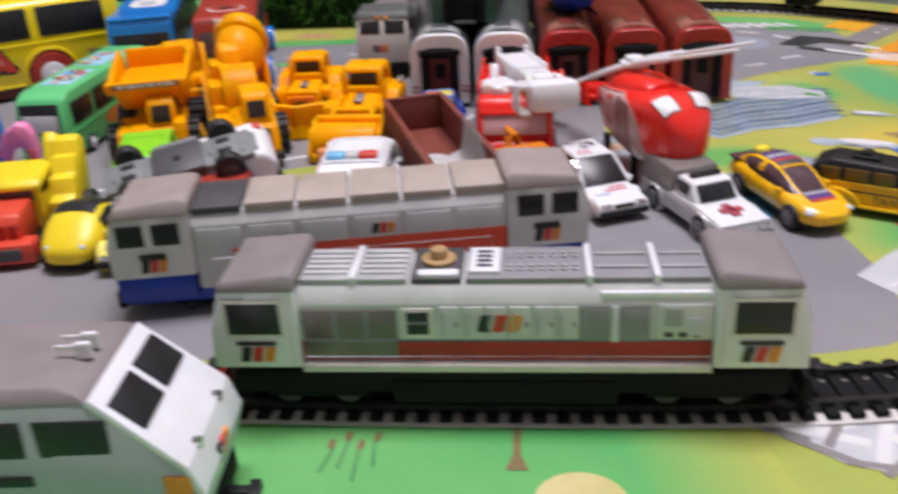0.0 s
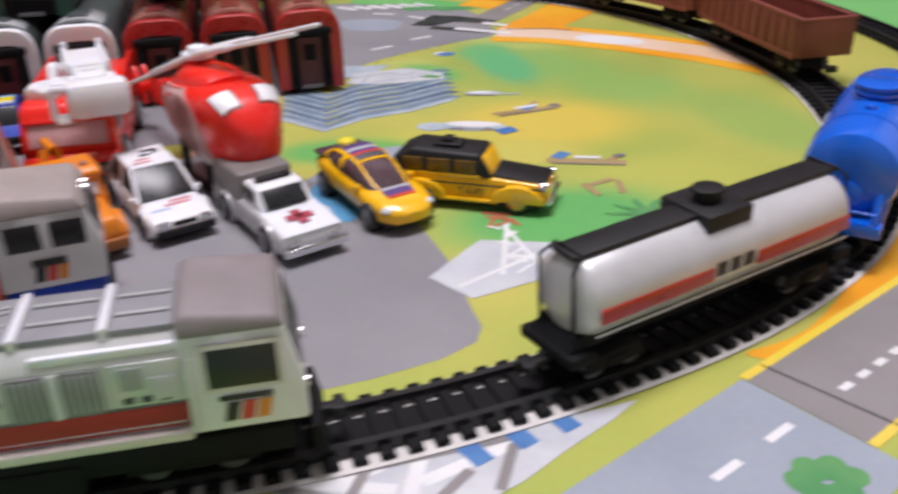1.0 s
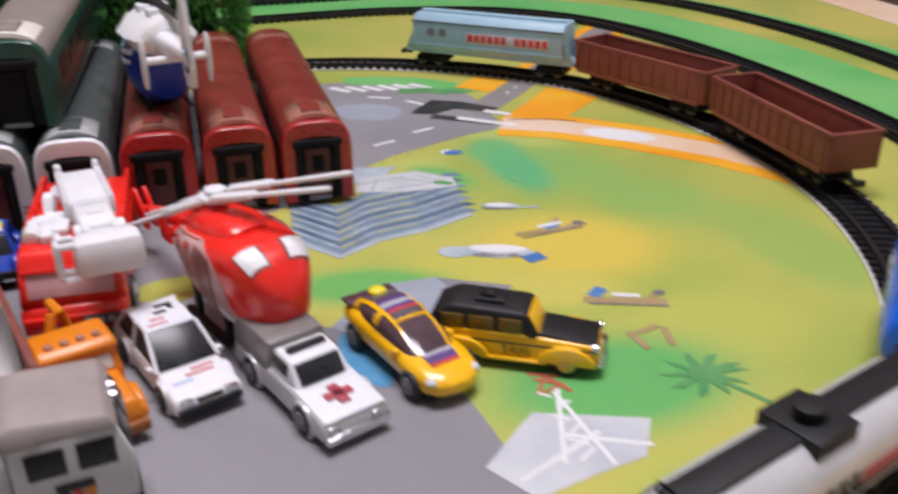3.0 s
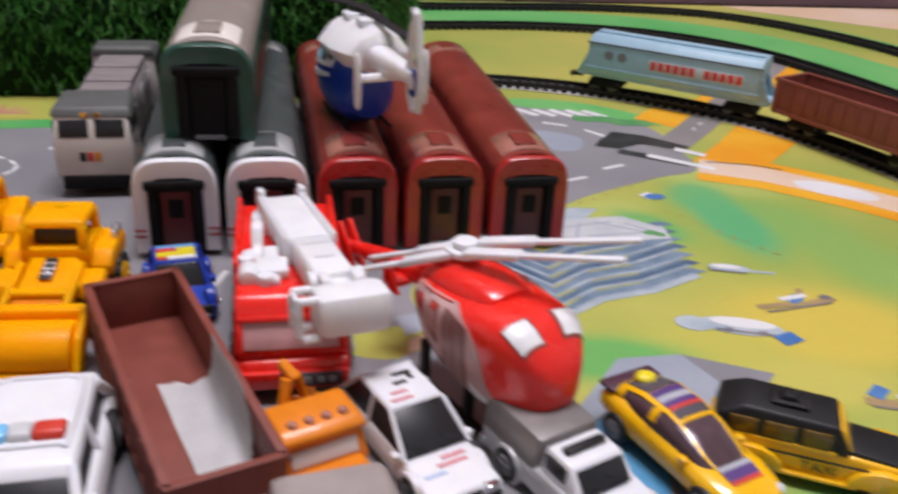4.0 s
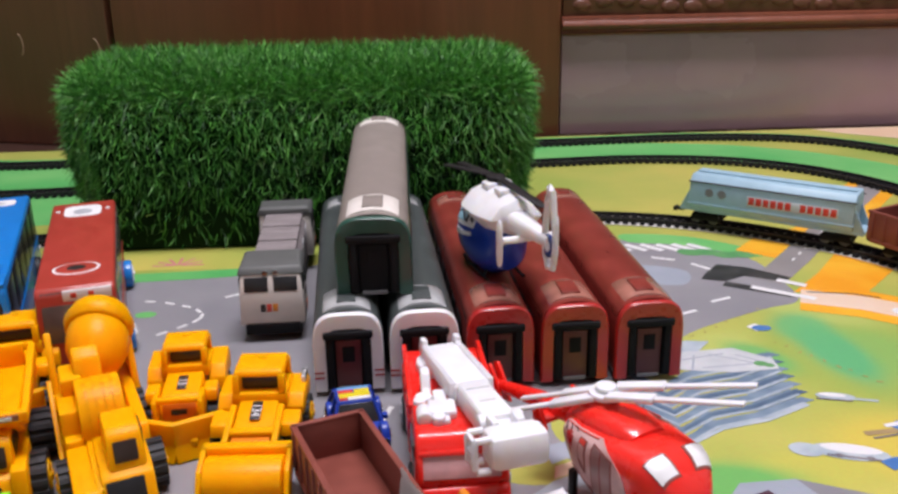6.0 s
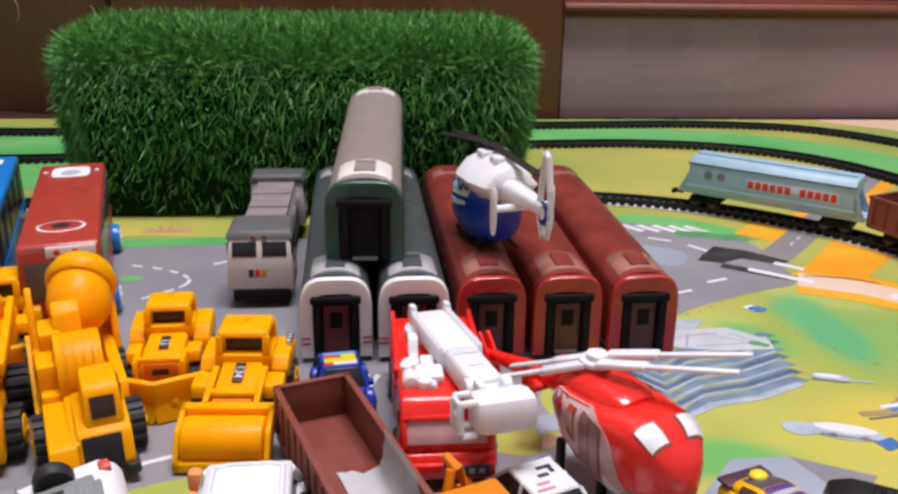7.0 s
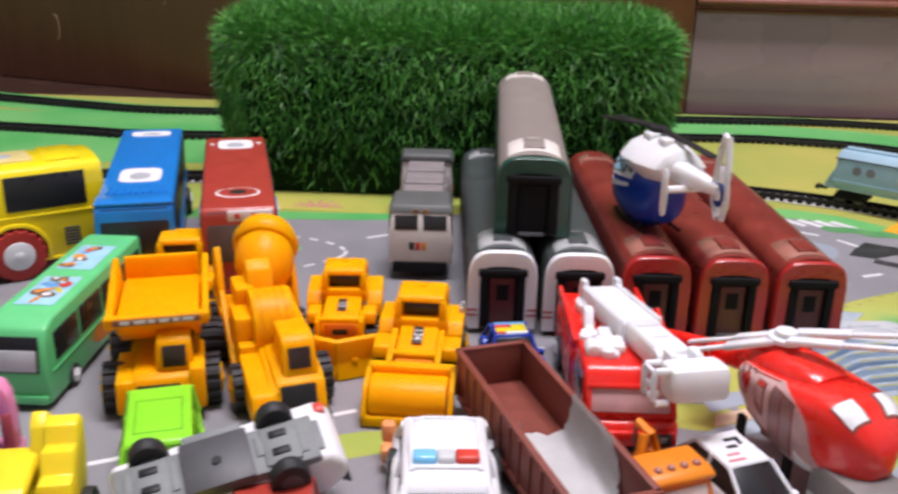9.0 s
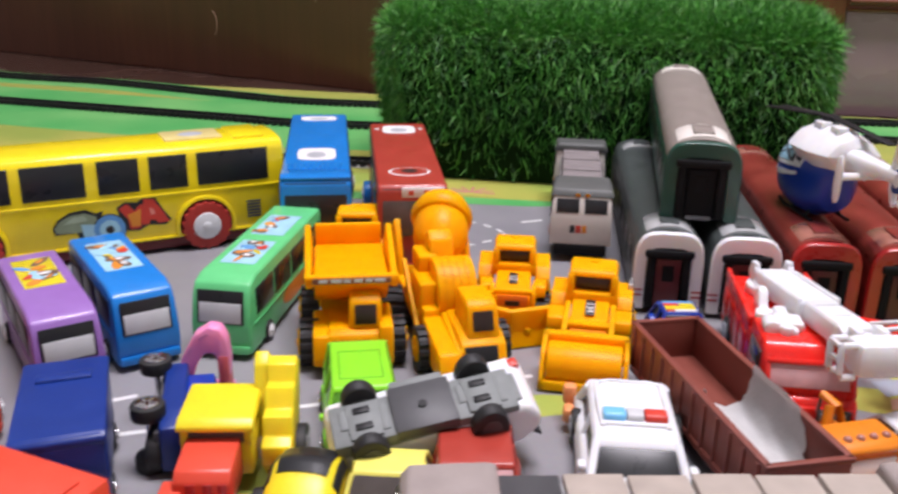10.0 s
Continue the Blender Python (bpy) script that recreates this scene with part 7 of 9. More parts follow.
def taxi(m):
    t = thing("toy_taxi", m, "black and yellow die-cast classic taxi", "toy car", "die-cast cars")
    chassis(t, -31, 32, 11, 2.2, 5)
    bm = B()
    prism(bm, [(-33, 5), (34, 4.6), (35, 9), (33, 13.6), (12, 15), (-33, 15), (-34.5, 11)], -11.5, 11.5, 1.2, inset=0.8, seg=3)
    body = part("body", bm, CARYELLOW, t)
    for x, l in ((-20, 10), (22, 10)):
        for q in (-1, 1):
            bm = B()
            arc = [(x - l * math.cos(a) * 1.15, 5 + 8.2 * math.sin(a)) for a in np.linspace(0.05, math.pi - 0.05, 9)]
            prism(bm, arc, q * 11.6 - 2.4, q * 11.6 + 2.4, 0.7)
            part("fender", bm, CARYELLOW, body)
    for q in (-1, 1):
        bm = B()
        bx(bm, -12, 14, q * 12.2 - 1.6, q * 12.2 + 1.6, 4.4, 5.8, 0.5)
        part("running_board", bm, CARYELLOW, body)
        bm = B()
        bx(bm, -30, 33, q * 11.9 - 0.3, q * 11.9 + 0.3, 11.6, 12.4, 0.2)
        part("trim_line", bm, BLACK, body)
        lettering("TAXI", 5.2, STICK_K, body, side(2, q * 12.0, 8.6, q), label="black word TAXI")
    bm = B()
    prism(bm, [(9, 13.6), (33, 12.6), (33.6, 14.2), (12, 16.6), (9, 16.6)], -9.6, 9.6, 0.9, inset=0.6)
    part("hood", bm, BLACK, body, "black hood")
    bm = B()
    prism(bm, [(-33, 14.4), (11, 14.4), (5.5, 25), (-24, 26), (-32, 22)], -11.2, 11.2, 1.6, inset=1.6, seg=3)
    cab = part("cabin", bm, BLACK, body, "black cabin")
    for q in (-1, 1):
        for x0, x1 in ((-28, -19), (-17, -7), (-5, 4)):
            bm = B()
            bx(bm, x0, x1, q * 10.7 - 0.6, q * 10.7 + 0.6, 16.4, 22.4, 0.5)
            part("side_window", bm, shade("amber_glass", (0.14, 0.08, 0.01), 0.15), cab)
        bm = B()
        bx(bm, -30, 6, q * 11.15 - 0.35, q * 11.15 + 0.35, 14.6, 16.0, 0.3)
        part("waist_line", bm, CARYELLOW, cab)
        bm = B()
        cyl(bm, (32.5, q * 9.4, 12.4), "x", 2.2, 3.0, 14, bev=0.4)
        part("headlight", bm, CHROME, body)
    bm = B()
    bx(bm, -0.5, 0.7, -9, 9, -4.6, 4.6, 0.6, Matrix.Translation((8.4, 0, 19.8)) @ Matrix.Rotation(-0.48, 4, "Y"))
    part("windscreen_frame", bm, CARYELLOW, cab, "yellow windscreen frame")
    bm = B()
    bx(bm, -16, -4, -5, 5, 25.4, 27.2, 0.7)
    prism(bm, [(-14, 27), (-7, 27), (-9, 29), (-12, 29)], -3, 3, 0.3)
    part("roof_sign", bm, BLACK, cab)
    bm = B()
    bx(bm, 33.6, 36.2, -12, 12, 5, 7, 0.6)
    part("front_bumper", bm, CHROME, body)
    bm = B()
    bx(bm, 34, 35.4, -4.5, 4.5, 7, 13, 0.5)
    part("radiator", bm, CHROME, body)
    bm = B()
    bx(bm, -36.4, -34, -12, 12, 5, 7, 0.6)
    part("rear_bumper", bm, CHROME, body)
    car_wheels(t, (-20, 22), 13, 5.8, 4.4, shade("brass_rim", (0.6, 0.42, 0.12), 0.3, metal=0.8))
    return t


taxi(sized(pose(0.2695, 0.2995, 0, 0, 0, -27), 0.97, 0.93, 0.92))


def police(m):
    t = thing("toy_police_car", m, "white plastic police car with a blue and red roof light", "toy car")
    chassis(t, -40, 40, 18, 2.4, 6)
    bm = B()
    prism(bm, [(-43, 4.5), (42, 4.5), (44, 9), (41, 13), (22, 15.5), (-40, 15), (-44, 11)], -21, 21, 3.2, inset=1.6, seg=4)
    body = part("body", bm, WHITE, t)
    bm = B()
    prism(bm, [(-38, 14), (24, 14), (10, 23.6), (-32, 23.6)], -17.6, 17.6, 1.2, inset=3.4)
    gl = part("glazing", bm, PANE, body, "dark windows")
    bm = B()
    prism(bm, [(-36, 21.4), (13.5, 21.4), (10, 24.8), (6, 25.8), (-30, 25.8), (-35, 24.4)], -16.6, 16.6, 2.2, inset=2.0, seg=4)
    roof = part("roof", bm, WHITE, body, "rounded white roof")
    bm = B()
    for q in (-1, 1):
        pipe(bm, [(-29, q * 12.6, 25.8), (-12, q * 13, 26.4), (5, q * 12.2, 25.8)], 1.1)
    pipe(bm, [(-29, -12.6, 25.8), (-31, -8, 25.7), (-31, 8, 25.7), (-29, 12.6, 25.8)], 1.1)
    part("roof_rim", bm, WHITE, roof)
    for q in (-1, 1):
        for a, b2, r in (((24, 17.4, 14.4), (10, 14.6, 23), 1.7), ((-37, 17.4, 14.4), (-31, 14.6, 23), 2.4), ((-8, 17.6, 14.4), (-10, 14.8, 23), 1.5)):
            bm = B()
            pipe(bm, [(a[0], q * a[1], a[2]), (b2[0], q * b2[1], b2[2])], r, 8)
            part("pillar", bm, WHITE, gl)
        bm = B()
        bx(bm, 40, 43.6, q * 14 - 4, q * 14 + 4, 9.5, 12.5, 0.8)
        part("headlight", bm, GREYW, body)
        bm = B()
        bx(bm, 15, 20, q * 20 - 1.6, q * 20 + 1.6, 15, 18, 0.8)
        part("mirror", bm, WHITE, body)
    bm = B()
    bx(bm, -7, 4, -12.5, 12.5, 25.2, 27.0, 0.8)
    base = part("lamp_base", bm, WHITE, t)
    for y0, y1, mt, nm in ((-12, -3.4, LAMPBLUE, "blue_lamp"), (3.4, 12, STICK_R, "red_lamp"), (-3.2, 3.2, GREYW, "lamp_centre")):
        bm = B()
        prism(bm, [(-5.5, 26.6), (2.6, 26.6), (1.4, 29.4), (-4.4, 29.4)], y0, y1, 0.9)
        part(nm, bm, mt, base)
    bm = B()
    bx(bm, -46, -40, -25, -19, 8, 17, 2)
    bx(bm, -39, -31, -25, -20, 4, 11, 2)
    part("rear_block", bm, shade("peach_plastic", (0.85, 0.32, 0.12), 0.4), t, "orange block behind the car")
    car_wheels(t, (-25, 25), 21, 7.5, 5, rim=STICK_G)
    return t


police(pose(0.0295, 0.3005, 0, 0, 0, -86))


def tow_truck(m):
    t = thing("toy_tow_truck", m, "orange plastic toy tow truck with a crane hook", "toy truck")
    chassis(t, -27, 28, 10, 2.2, 6)
    bm = B()
    prism(bm, [(4, 5), (29, 5), (31, 9), (29, 16), (10, 17), (4, 17)], -13, 13, 2.0, inset=1.2, seg=3)
    body = part("hood", bm, ORANGE, t)
    bm = B()
    prism(bm, [(-9, 5), (8, 5), (10, 16), (6, 27), (-7, 27.5), (-9, 25)], -14, 14, 2.0, inset=1.4, seg=3)
    cab = part("cab", bm, ORANGE, t)
    bm = B()
    bx(bm, -0.4, 0.7, -10.5, 10.5, -2.6, 2.6, 1.2, Matrix.Translation((8.3, 0, 20)) @ Matrix.Rotation(-0.32, 4, "Y"))
    part("windscreen", bm, STICK_W, cab, "white windscreen band")
    bm = B()
    prism(bm, [(-9, 24), (8, 24), (9.5, 26.5), (6, 29), (-7, 29.5)], -13.6, 13.6, 1.6, inset=1.2, seg=3)
    vis = part("roof_visor", bm, ORANGE, cab)
    for k in range(4):
        bm = B()
        ball(bm, (4, -8 + 5.3 * k, 29), 1.6, 1.7, 1.6, 12, 8)
        part("roof_lamp", bm, shade("lamp_mauve", (0.4, 0.16, 0.12), 0.3), vis)
    bm = B()
    bx(bm, -28, -9, -13, 13, 7, 12, 1)
    bx(bm, -28, -9, 10.5, 13, 11, 16, 0.6)
    bx(bm, -28, -9, -13, -10.5, 11, 16, 0.6)
    bed = part("bed", bm, ORANGE, t)
    bm = B()
    pipe(bm, [(-10, 7, 12), (-15, 1.5, 31), (-22, 0, 32)], 1.9)
    pipe(bm, [(-10, -7, 12), (-15, -1.5, 31)], 1.9)
    pipe(bm, [(-16, 4, 22), (-16, -4, 22)], 1.2)
    part("crane", bm, ORANGE, bed)
    bm = B()
    pipe(bm, [(-22, 0, 32), (-23, 0, 24), (-21, 0, 21), (-19, 0, 23)], 0.8)
    part("hook", bm, MIDGREY, bed)
    bm = B()
    bx(bm, 29, 32.5, -13.5, 13.5, 4, 8.5, 1)
    part("bumper", bm, shade("rust_brown", (0.30, 0.10, 0.02), 0.5), t)
    bm = B()
    bx(bm, 18, 26, -4, 4, 16, 17.6, 0.6)
    part("hood_scoop", bm, shade("rust_brown", (0.30, 0.10, 0.02), 0.5), body)
    for q in (-1, 1):
        bm = B()
        prism(bm, [(12 + 9 * math.cos(a) + 6, 6 + 7.5 * math.sin(a)) for a in np.linspace(0, math.pi, 9)], q * 13 - 2, q * 13 + 2, 0.6)
        part("fender", bm, ORANGE, t)
    car_wheels(t, (-18, 18), 14, 5.6, 5)
    return t


tow_truck(sized(pose(0.1095, 0.3035, 0, 0, 0, -67), 1.04, 1.0, 1.0))


def fire_engine(m):
    t = thing("toy_fire_engine", m, "red plastic toy fire engine with a white boom and basket", "toy truck")
    chassis(t, -50, 44, 16, 3, 8)
    bm = B()
    prism(bm, [(-55, 6), (46, 6), (48, 12), (46, 16), (-55, 16)], -20, 20, 1.6, seg=3)
    prism(bm, [(-55, 15), (14, 15), (12, 31), (-55, 31)], -20, 20, 1.4, inset=0.6, seg=3)
    body = part("body", bm, RED, t)
    bm = B()
    prism(bm, [(10, 15), (44, 15), (45, 18), (39, 33.5), (36, 36.5), (10, 36.5)], -20, 20, 2.2, inset=1.4, seg=3)
    cab = part("cab", bm, RED, t, "red cab with rounded roof edge")
    bm = B()
    bx(bm, -1.2, 0.6, -16.5, 16.5, -5.0, 5.4, 1.2, Matrix.Translation((43.2, 0, 24.2)) @ Matrix.Rotation(-0.36, 4, "Y"))
    scr = part("windscreen", bm, CLEARISH, cab, "pinkish clear windscreen")
    bm = B()
    for q in (-1, 1):
        bx(bm, -0.4, 1.4, q * 17.4 - 1.2, q * 17.4 + 1.2, -5.6, 6.2, 0.5, Matrix.Translation((43.2, 0, 24.2)) @ Matrix.Rotation(-0.36, 4, "Y"))
    bx(bm, -0.4, 1.8, -18, 18, 5.0, 7.2, 0.6, Matrix.Translation((43.2, 0, 24.2)) @ Matrix.Rotation(-0.36, 4, "Y"))
    part("windscreen_frame", bm, RED, scr)
    for q in (-1, 1):
        bm = B()
        bx(bm, -54, 9, q * 18.9 - 1.2, q * 18.9 + 1.2, 30, 35.4, 0.8)
        part("bed_wall", bm, RED, body)
        bm = B()
        bx(bm, 17, 36, q * 19.4 - 0.6, q * 19.4 + 0.6, 22, 31, 1)
        part("side_window", bm, SMOKE, cab)
        for k in range(4):
            bm = B()
            bx(bm, -51 + 15 * k, -39 + 15 * k, q * 20 - 0.5, q * 20 + 0.5, 9, 26, 0.5)
            part("shutter", bm, RED, body)
    bm = B()
    bx(bm, 45, 49.4, -19.4, 19.4, 6, 13, 1.2)
    b = part("bumper", bm, RED, body)
    bm = B()
    bx(bm, 48.8, 50, 3, 17, 7.5, 12.5, 0.4)
    pl = part("plate", bm, DARKGREY, b)
    for y in (5, 9.5, 13.5):
        bm = B()
        bx(bm, 49.8, 50.3, y - 1.3, y + 1.3, 8.8, 11.4, 0.2)
        part("writing_bar", bm, STICK_G, pl)
    # slewing post, boom, controls and basket
    bm = B()
    cyl(bm, (-33, -2, 33.4), "z", 12, 5, 28, bev=1.2)
    prism(bm, [(-42, 32), (-24, 32), (-27, 37), (-40, 37)], -11, 8, 1.4)
    tt = part("turntable", bm, WHITE, t, "white boom turntable")
    bm = B()
    prism(bm, [(-18, 32), (4, 32), (-4, 36), (-8, 42), (-14, 42)], -13.5, -9, 1.0)
    cyl(bm, (6, -13, 35), "z", 4.0, 6, 18, bev=1)
    bx(bm, 2, 30, -9, -3, 35, 39, 1.2)
    bx(bm, 14, 26, -12, 0, 36.4, 40.5, 1.2)
    for p in ((10, -15, 36.2), (28, -8, 38)):
        cyl(bm, p, "z", 3.0, 4.6, 16, bev=0.8)
    cyl(bm, (24, -14, 38.4), "x", 3.4, 9, 18, bev=0.8)
    part("control_arm", bm, WHITE, tt, "white control block")
    lad = Matrix.Translation((-36, -1, 36.5)) @ Matrix.Rotation(0.190, 4, "Z") @ Matrix.Rotation(-0.092, 4, "Y") @ Matrix.Diagonal((0.97, 0.88, 0.95, 1))
    bm = B()
    along(bm, [(-10, -4.6), (10, -4.6), (9.4, 4.2), (8, 5.2), (-8, 5.2), (-9.4, 4.2)], -3, 52, 0.4, lad)
    along(bm, [(-8.6, -4), (8.6, -4), (8.2, 4.4), (7, 5.8), (-7, 5.8), (-8.2, 4.4)], 50, 88, 0.4, lad)
    boom = part("boom", bm, WHITE, tt, "white ribbed telescopic boom")
    for k in range(17):
        for q in (-1, 1):
            bm = B()
            bx(bm, 4 + 2.8 * k, 5.5 + 2.8 * k, q * 9.8 - 1.6, q * 9.8 + 1.6, -2.5, 6.2, 0.3, lad)
            part("boom_rib", bm, WHITE, boom)
    for q in (-1, 1):
        bm = B()
        cyl(bm, (-2, q * 9.5, 3.6), "y", 4.6, 3.6, 18, bev=0.6, m=lad)
        bx(bm, -5, 1, q * 9.5 - 1.7, q * 9.5 + 1.7, 3, 9.6, 1.0, lad)
        part("hinge_ear", bm, WHITE, boom)
    for x, w in ((58, 6), (72, 4)):
        bm = B()
        bx(bm, x, x + 1.2, -w, w, 5.6, 6.1, 0.15, lad)
        part("panel_groove", bm, GREYW, boom)
    bm = B()
    bx(bm, 84, 98, -7.6, 7.6, -6, 3.4, 1.2, lad)
    for q in (-1, 1):
        cyl(bm, (88, q * 8.2, 2.2), "y", 4.6, 5, 18, bev=0.8, m=lad)
        bx(bm, 90, 99, q * 6 - 1.8, q * 6 + 1.8, -2, 8, 1.0, lad)
    part("boom_head", bm, WHITE, boom)
    bm = B()
    bx(bm, 96, 112, -13, 15, -8.5, 7.0, 4.0, lad)
    bk = part("basket", bm, WHITE, tt, "white rounded rescue basket")
    bm = B()
    for x in (98, 107):
        pipe(bm, [tuple(lad @ Vector(p)) for p in ((x, -12, 5), (x, -18.5, 5), (x, -19, 3.5), (x, -19, -7), (x, -18, -8.5), (x, -12, -8.5))], 1.5)
    bx(bm, 98, 107, -20, -18, -2.6, -0.6, 0.4, lad)
    bx(bm, 98, 107, -20, -18, 3.6, 5.6, 0.4, lad)
    part("basket_rail", bm, WHITE, bk)
    car_wheels(t, (-32, 28), 20.5, 8.5, 7, rim=STICK_G)
    return t


fire_engine(pose(0.1015, 0.397, 0, 0, 0, -88))


def big_helicopter(m):
    t = thing("toy_helicopter", m, "glossy red plastic toy rescue helicopter with white rotor", "toy helicopter")
    secs = ((-27, 38, 4, 4), (-22, 37.6, 10.5, 6), (-14, 36.8, 17.6, 8.6), (-5, 35.4, 21, 11.4), (5, 33.6, 21.6, 14.6), (16, 32.4, 20.6, 17), (26, 32.2, 19, 18), (33, 32.6, 17.8, 17.6), (38.5, 32.4, 16, 16), (43, 31.6, 13.4, 13.4), (46.8, 30.8, 10, 10), (49.2, 30.2, 6, 6), (50.2, 30, 2, 2.2))
    keel = 0.16
    bm = B()
    loft(bm, [keeled(oval(x, 0, z, ry, rz, 44, 4.0), z, rz, keel) for x, z, ry, rz in secs])
    body = part("fuselage", bm, RED, t)
    bm = B()
    loft(bm, [oval(x, 0, z, ry, rz, 28, 2.7) for x, z, ry, rz in ((-27, 39, 4.5, 3), (-22, 40.4, 8, 5), (-15, 42.4, 11.5, 7), (-6, 44.4, 13.2, 8.6), (4, 45.2, 13.2, 8.6), (12, 46, 12, 7.4), (17, 47, 10.6, 6), (19.5, 47.6, 9.2, 4))])
    cowl = part("engine_cowl", bm, RED, body, "stepped red engine cowl")
    bm = B()
    loft(bm, [oval(x, 0, z, ry, rz, 24, 3.6) for x, z, ry, rz in ((-24, 45.5, 3.5, 2), (-19, 47.4, 6, 3.6), (-14, 49, 7.8, 4.6), (-4, 49.4, 8, 4.6), (4, 49, 7.2, 4.2), (9, 48.6, 6, 3))])
    part("mast_fairing", bm, RED, cowl)
    bm = B()
    loft(bm, [oval(x, 0, z, ry, rz, 16, 2.2) for x, z, ry, rz in ((-22, 37.6, 6, 5.4), (-54, 31, 4.2, 4.6), (-80, 25, 3, 3.4), (-94, 22, 2, 2.4))])
    boom = part("tail_boom", bm, RED, t)
    for y in (-2.4, 2.4):
        bm = B()
        prism(bm, [(-84, 15), (-91, 14), (-100, 31), (-96, 33), (-88, 24)], y - 0.9, y + 0.9, 0.5)
        part("tail_fin", bm, RED, boom)
    bm = B()
    prism(bm, [(-36, 30), (-44, 30), (-44, 32.5), (-36, 32.5)], -11, 11, 0.6)
    for q in (-1, 1):
        prism(bm, [(-34, 28), (-44, 28), (-46, 40), (-41, 40)], q * 11 - 1, q * 11 + 1, 0.5)
    part("tailplane", bm, RED, boom)
    trim = shade("decal_edge", (0.25, 0.06, 0.05), 0.4)
    silver = shade("decal_silver", (0.56, 0.36, 0.34), 0.35, var=0.2, scale=140)
    for q in (-1, 1):
        def deg(*a):
            return tuple(v if q > 0 else 180 - v for v in a)
        bm = B()
        patch(bm, secs, 4.0, 33.0, 43.0, deg(46, 36), deg(86.5, 86), 0.35, taper=keel)
        w = part("windscreen_edge", bm, trim, body)
        bm = B()
        patch(bm, secs, 4.0, 33.8, 42.3, deg(48.5, 39), deg(84.5, 84), 0.7, taper=keel)
        part("windscreen", bm, STICK_W, w, "white windscreen sticker")
        # the decal widens from the tail and ends in a point low at the front
        bm = B()
        patch(bm, secs, 4.0, -14, 10, deg(2, -44), deg(58, 60), 0.4, 12, taper=keel)
        patch(bm, secs, 4.0, 10, 35, deg(-44, -40), deg(60, -24), 0.4, 14, taper=keel)
        dec = part("side_decal", bm, silver, body, "silver and red side decal")
        smoke = shade("decal_smoke", (0.30, 0.17, 0.16), 0.3, var=0.2)
        for x0, x1, lo, hi, lift, mt in ((-9, -3.5, (8, 6), (32, 30), 0.7, BRIGHTMAROON), (-7.6, -5, (0, 0), (40, 38), 0.6, BRIGHTMAROON), (0.5, 5.5, (0, -2), (40, 38), 0.6, trim), (1.2, 4.8, (2, 0), (24, 22), 0.8, silver), (1.2, 4.8, (26, 24), (37, 35), 0.8, STICK_R),
                                         (-5, 8, (-24, -28), (-13, -16), 0.6, trim), (8.6, 20.4, (-22, -27), (42, 23), 0.6, trim), (9.4, 19.6, (-19, -24), (38, 20), 0.8, smoke), (14, 14.8, (-20, -20), (30, 30), 0.9, trim), (22, 31, (-36, -38), (-12, -26), 0.7, STICK_W), (-13, 9, (50, 54), (53, 57), 0.7, STICK_R)):
            bm = B()
            patch(bm, secs, 4.0, x0, x1, deg(*lo), deg(*hi), lift, 5, 4, taper=keel)
            part("decal_block", bm, mt, dec)
        a = radians(40)
        p = oval_point(-7, 35.7, 20.6, 11.0, a, 4.0)
        lettering("112", 6.4, STICK_K, dec, Matrix.Translation((p[0], q * (p[1] * 0.97 + 0.6), p[2] + 0.4)) @ Matrix.Rotation(q * 0.2, 4, "X") @ side(0, 0, 0, q), label="black number 112")
    bm = B()
    cyl(bm, (-8, 0, 52.4), "z", 7.6, 5, 22, r2=5.4, bev=0.6)
    part("mast_base", bm, RED, cowl)
    bm = B()
    cyl(bm, (-8, 0, 56), "z", 7.4, 2.6, 24, bev=0.8)
    cyl(bm, (-8, 0, 58.6), "z", 4.6, 2.4, 20, bev=0.7)
    hub = part("rotor_hub", bm, WHITE, t, "white rotor hub")
    for a, o, far, up in ((31, 5, 62, -0.25), (24, -5, 62, -0.25), (211, 4, 50, 0.40), (204, -4, 48, 0.40)):
        mtx = Matrix.Translation((-8, 0, 56.4)) @ Matrix.Rotation(radians(a), 4, "Z") @ Matrix.Rotation(up, 4, "Y")
        bm = B()
        bx(bm, 3, 25, o - 3.2, o + 3.2, -1.2, 1.6, 0.9, mtx)
        bx(bm, 20, far, o - 1.7, o + 1.7, -0.7, 0.9, 0.5, mtx)
        part("rotor_blade", bm, WHITE, hub)
    for q in (-1, 1):
        bm = B()
        bx(bm, -24, 26, q * 12 - 1.8, q * 12 + 1.8, 0, 3.4, 1)
        sk = part("skid", bm, BLACK, t)
        for x in (-14, 14):
            bm = B()
            bx(bm, x - 2, x + 2, q * 11 - 1.4, q * 11 + 1.4, 2, 19, 0.6)
            part("skid_strut", bm, BLACK, sk)
    return t


big_helicopter(sized(pose(0.1655, 0.3492, 0, 0, 0, -64), 0.96, 0.96, 0.97))


HELI_BLADES = (3, 14, 187)


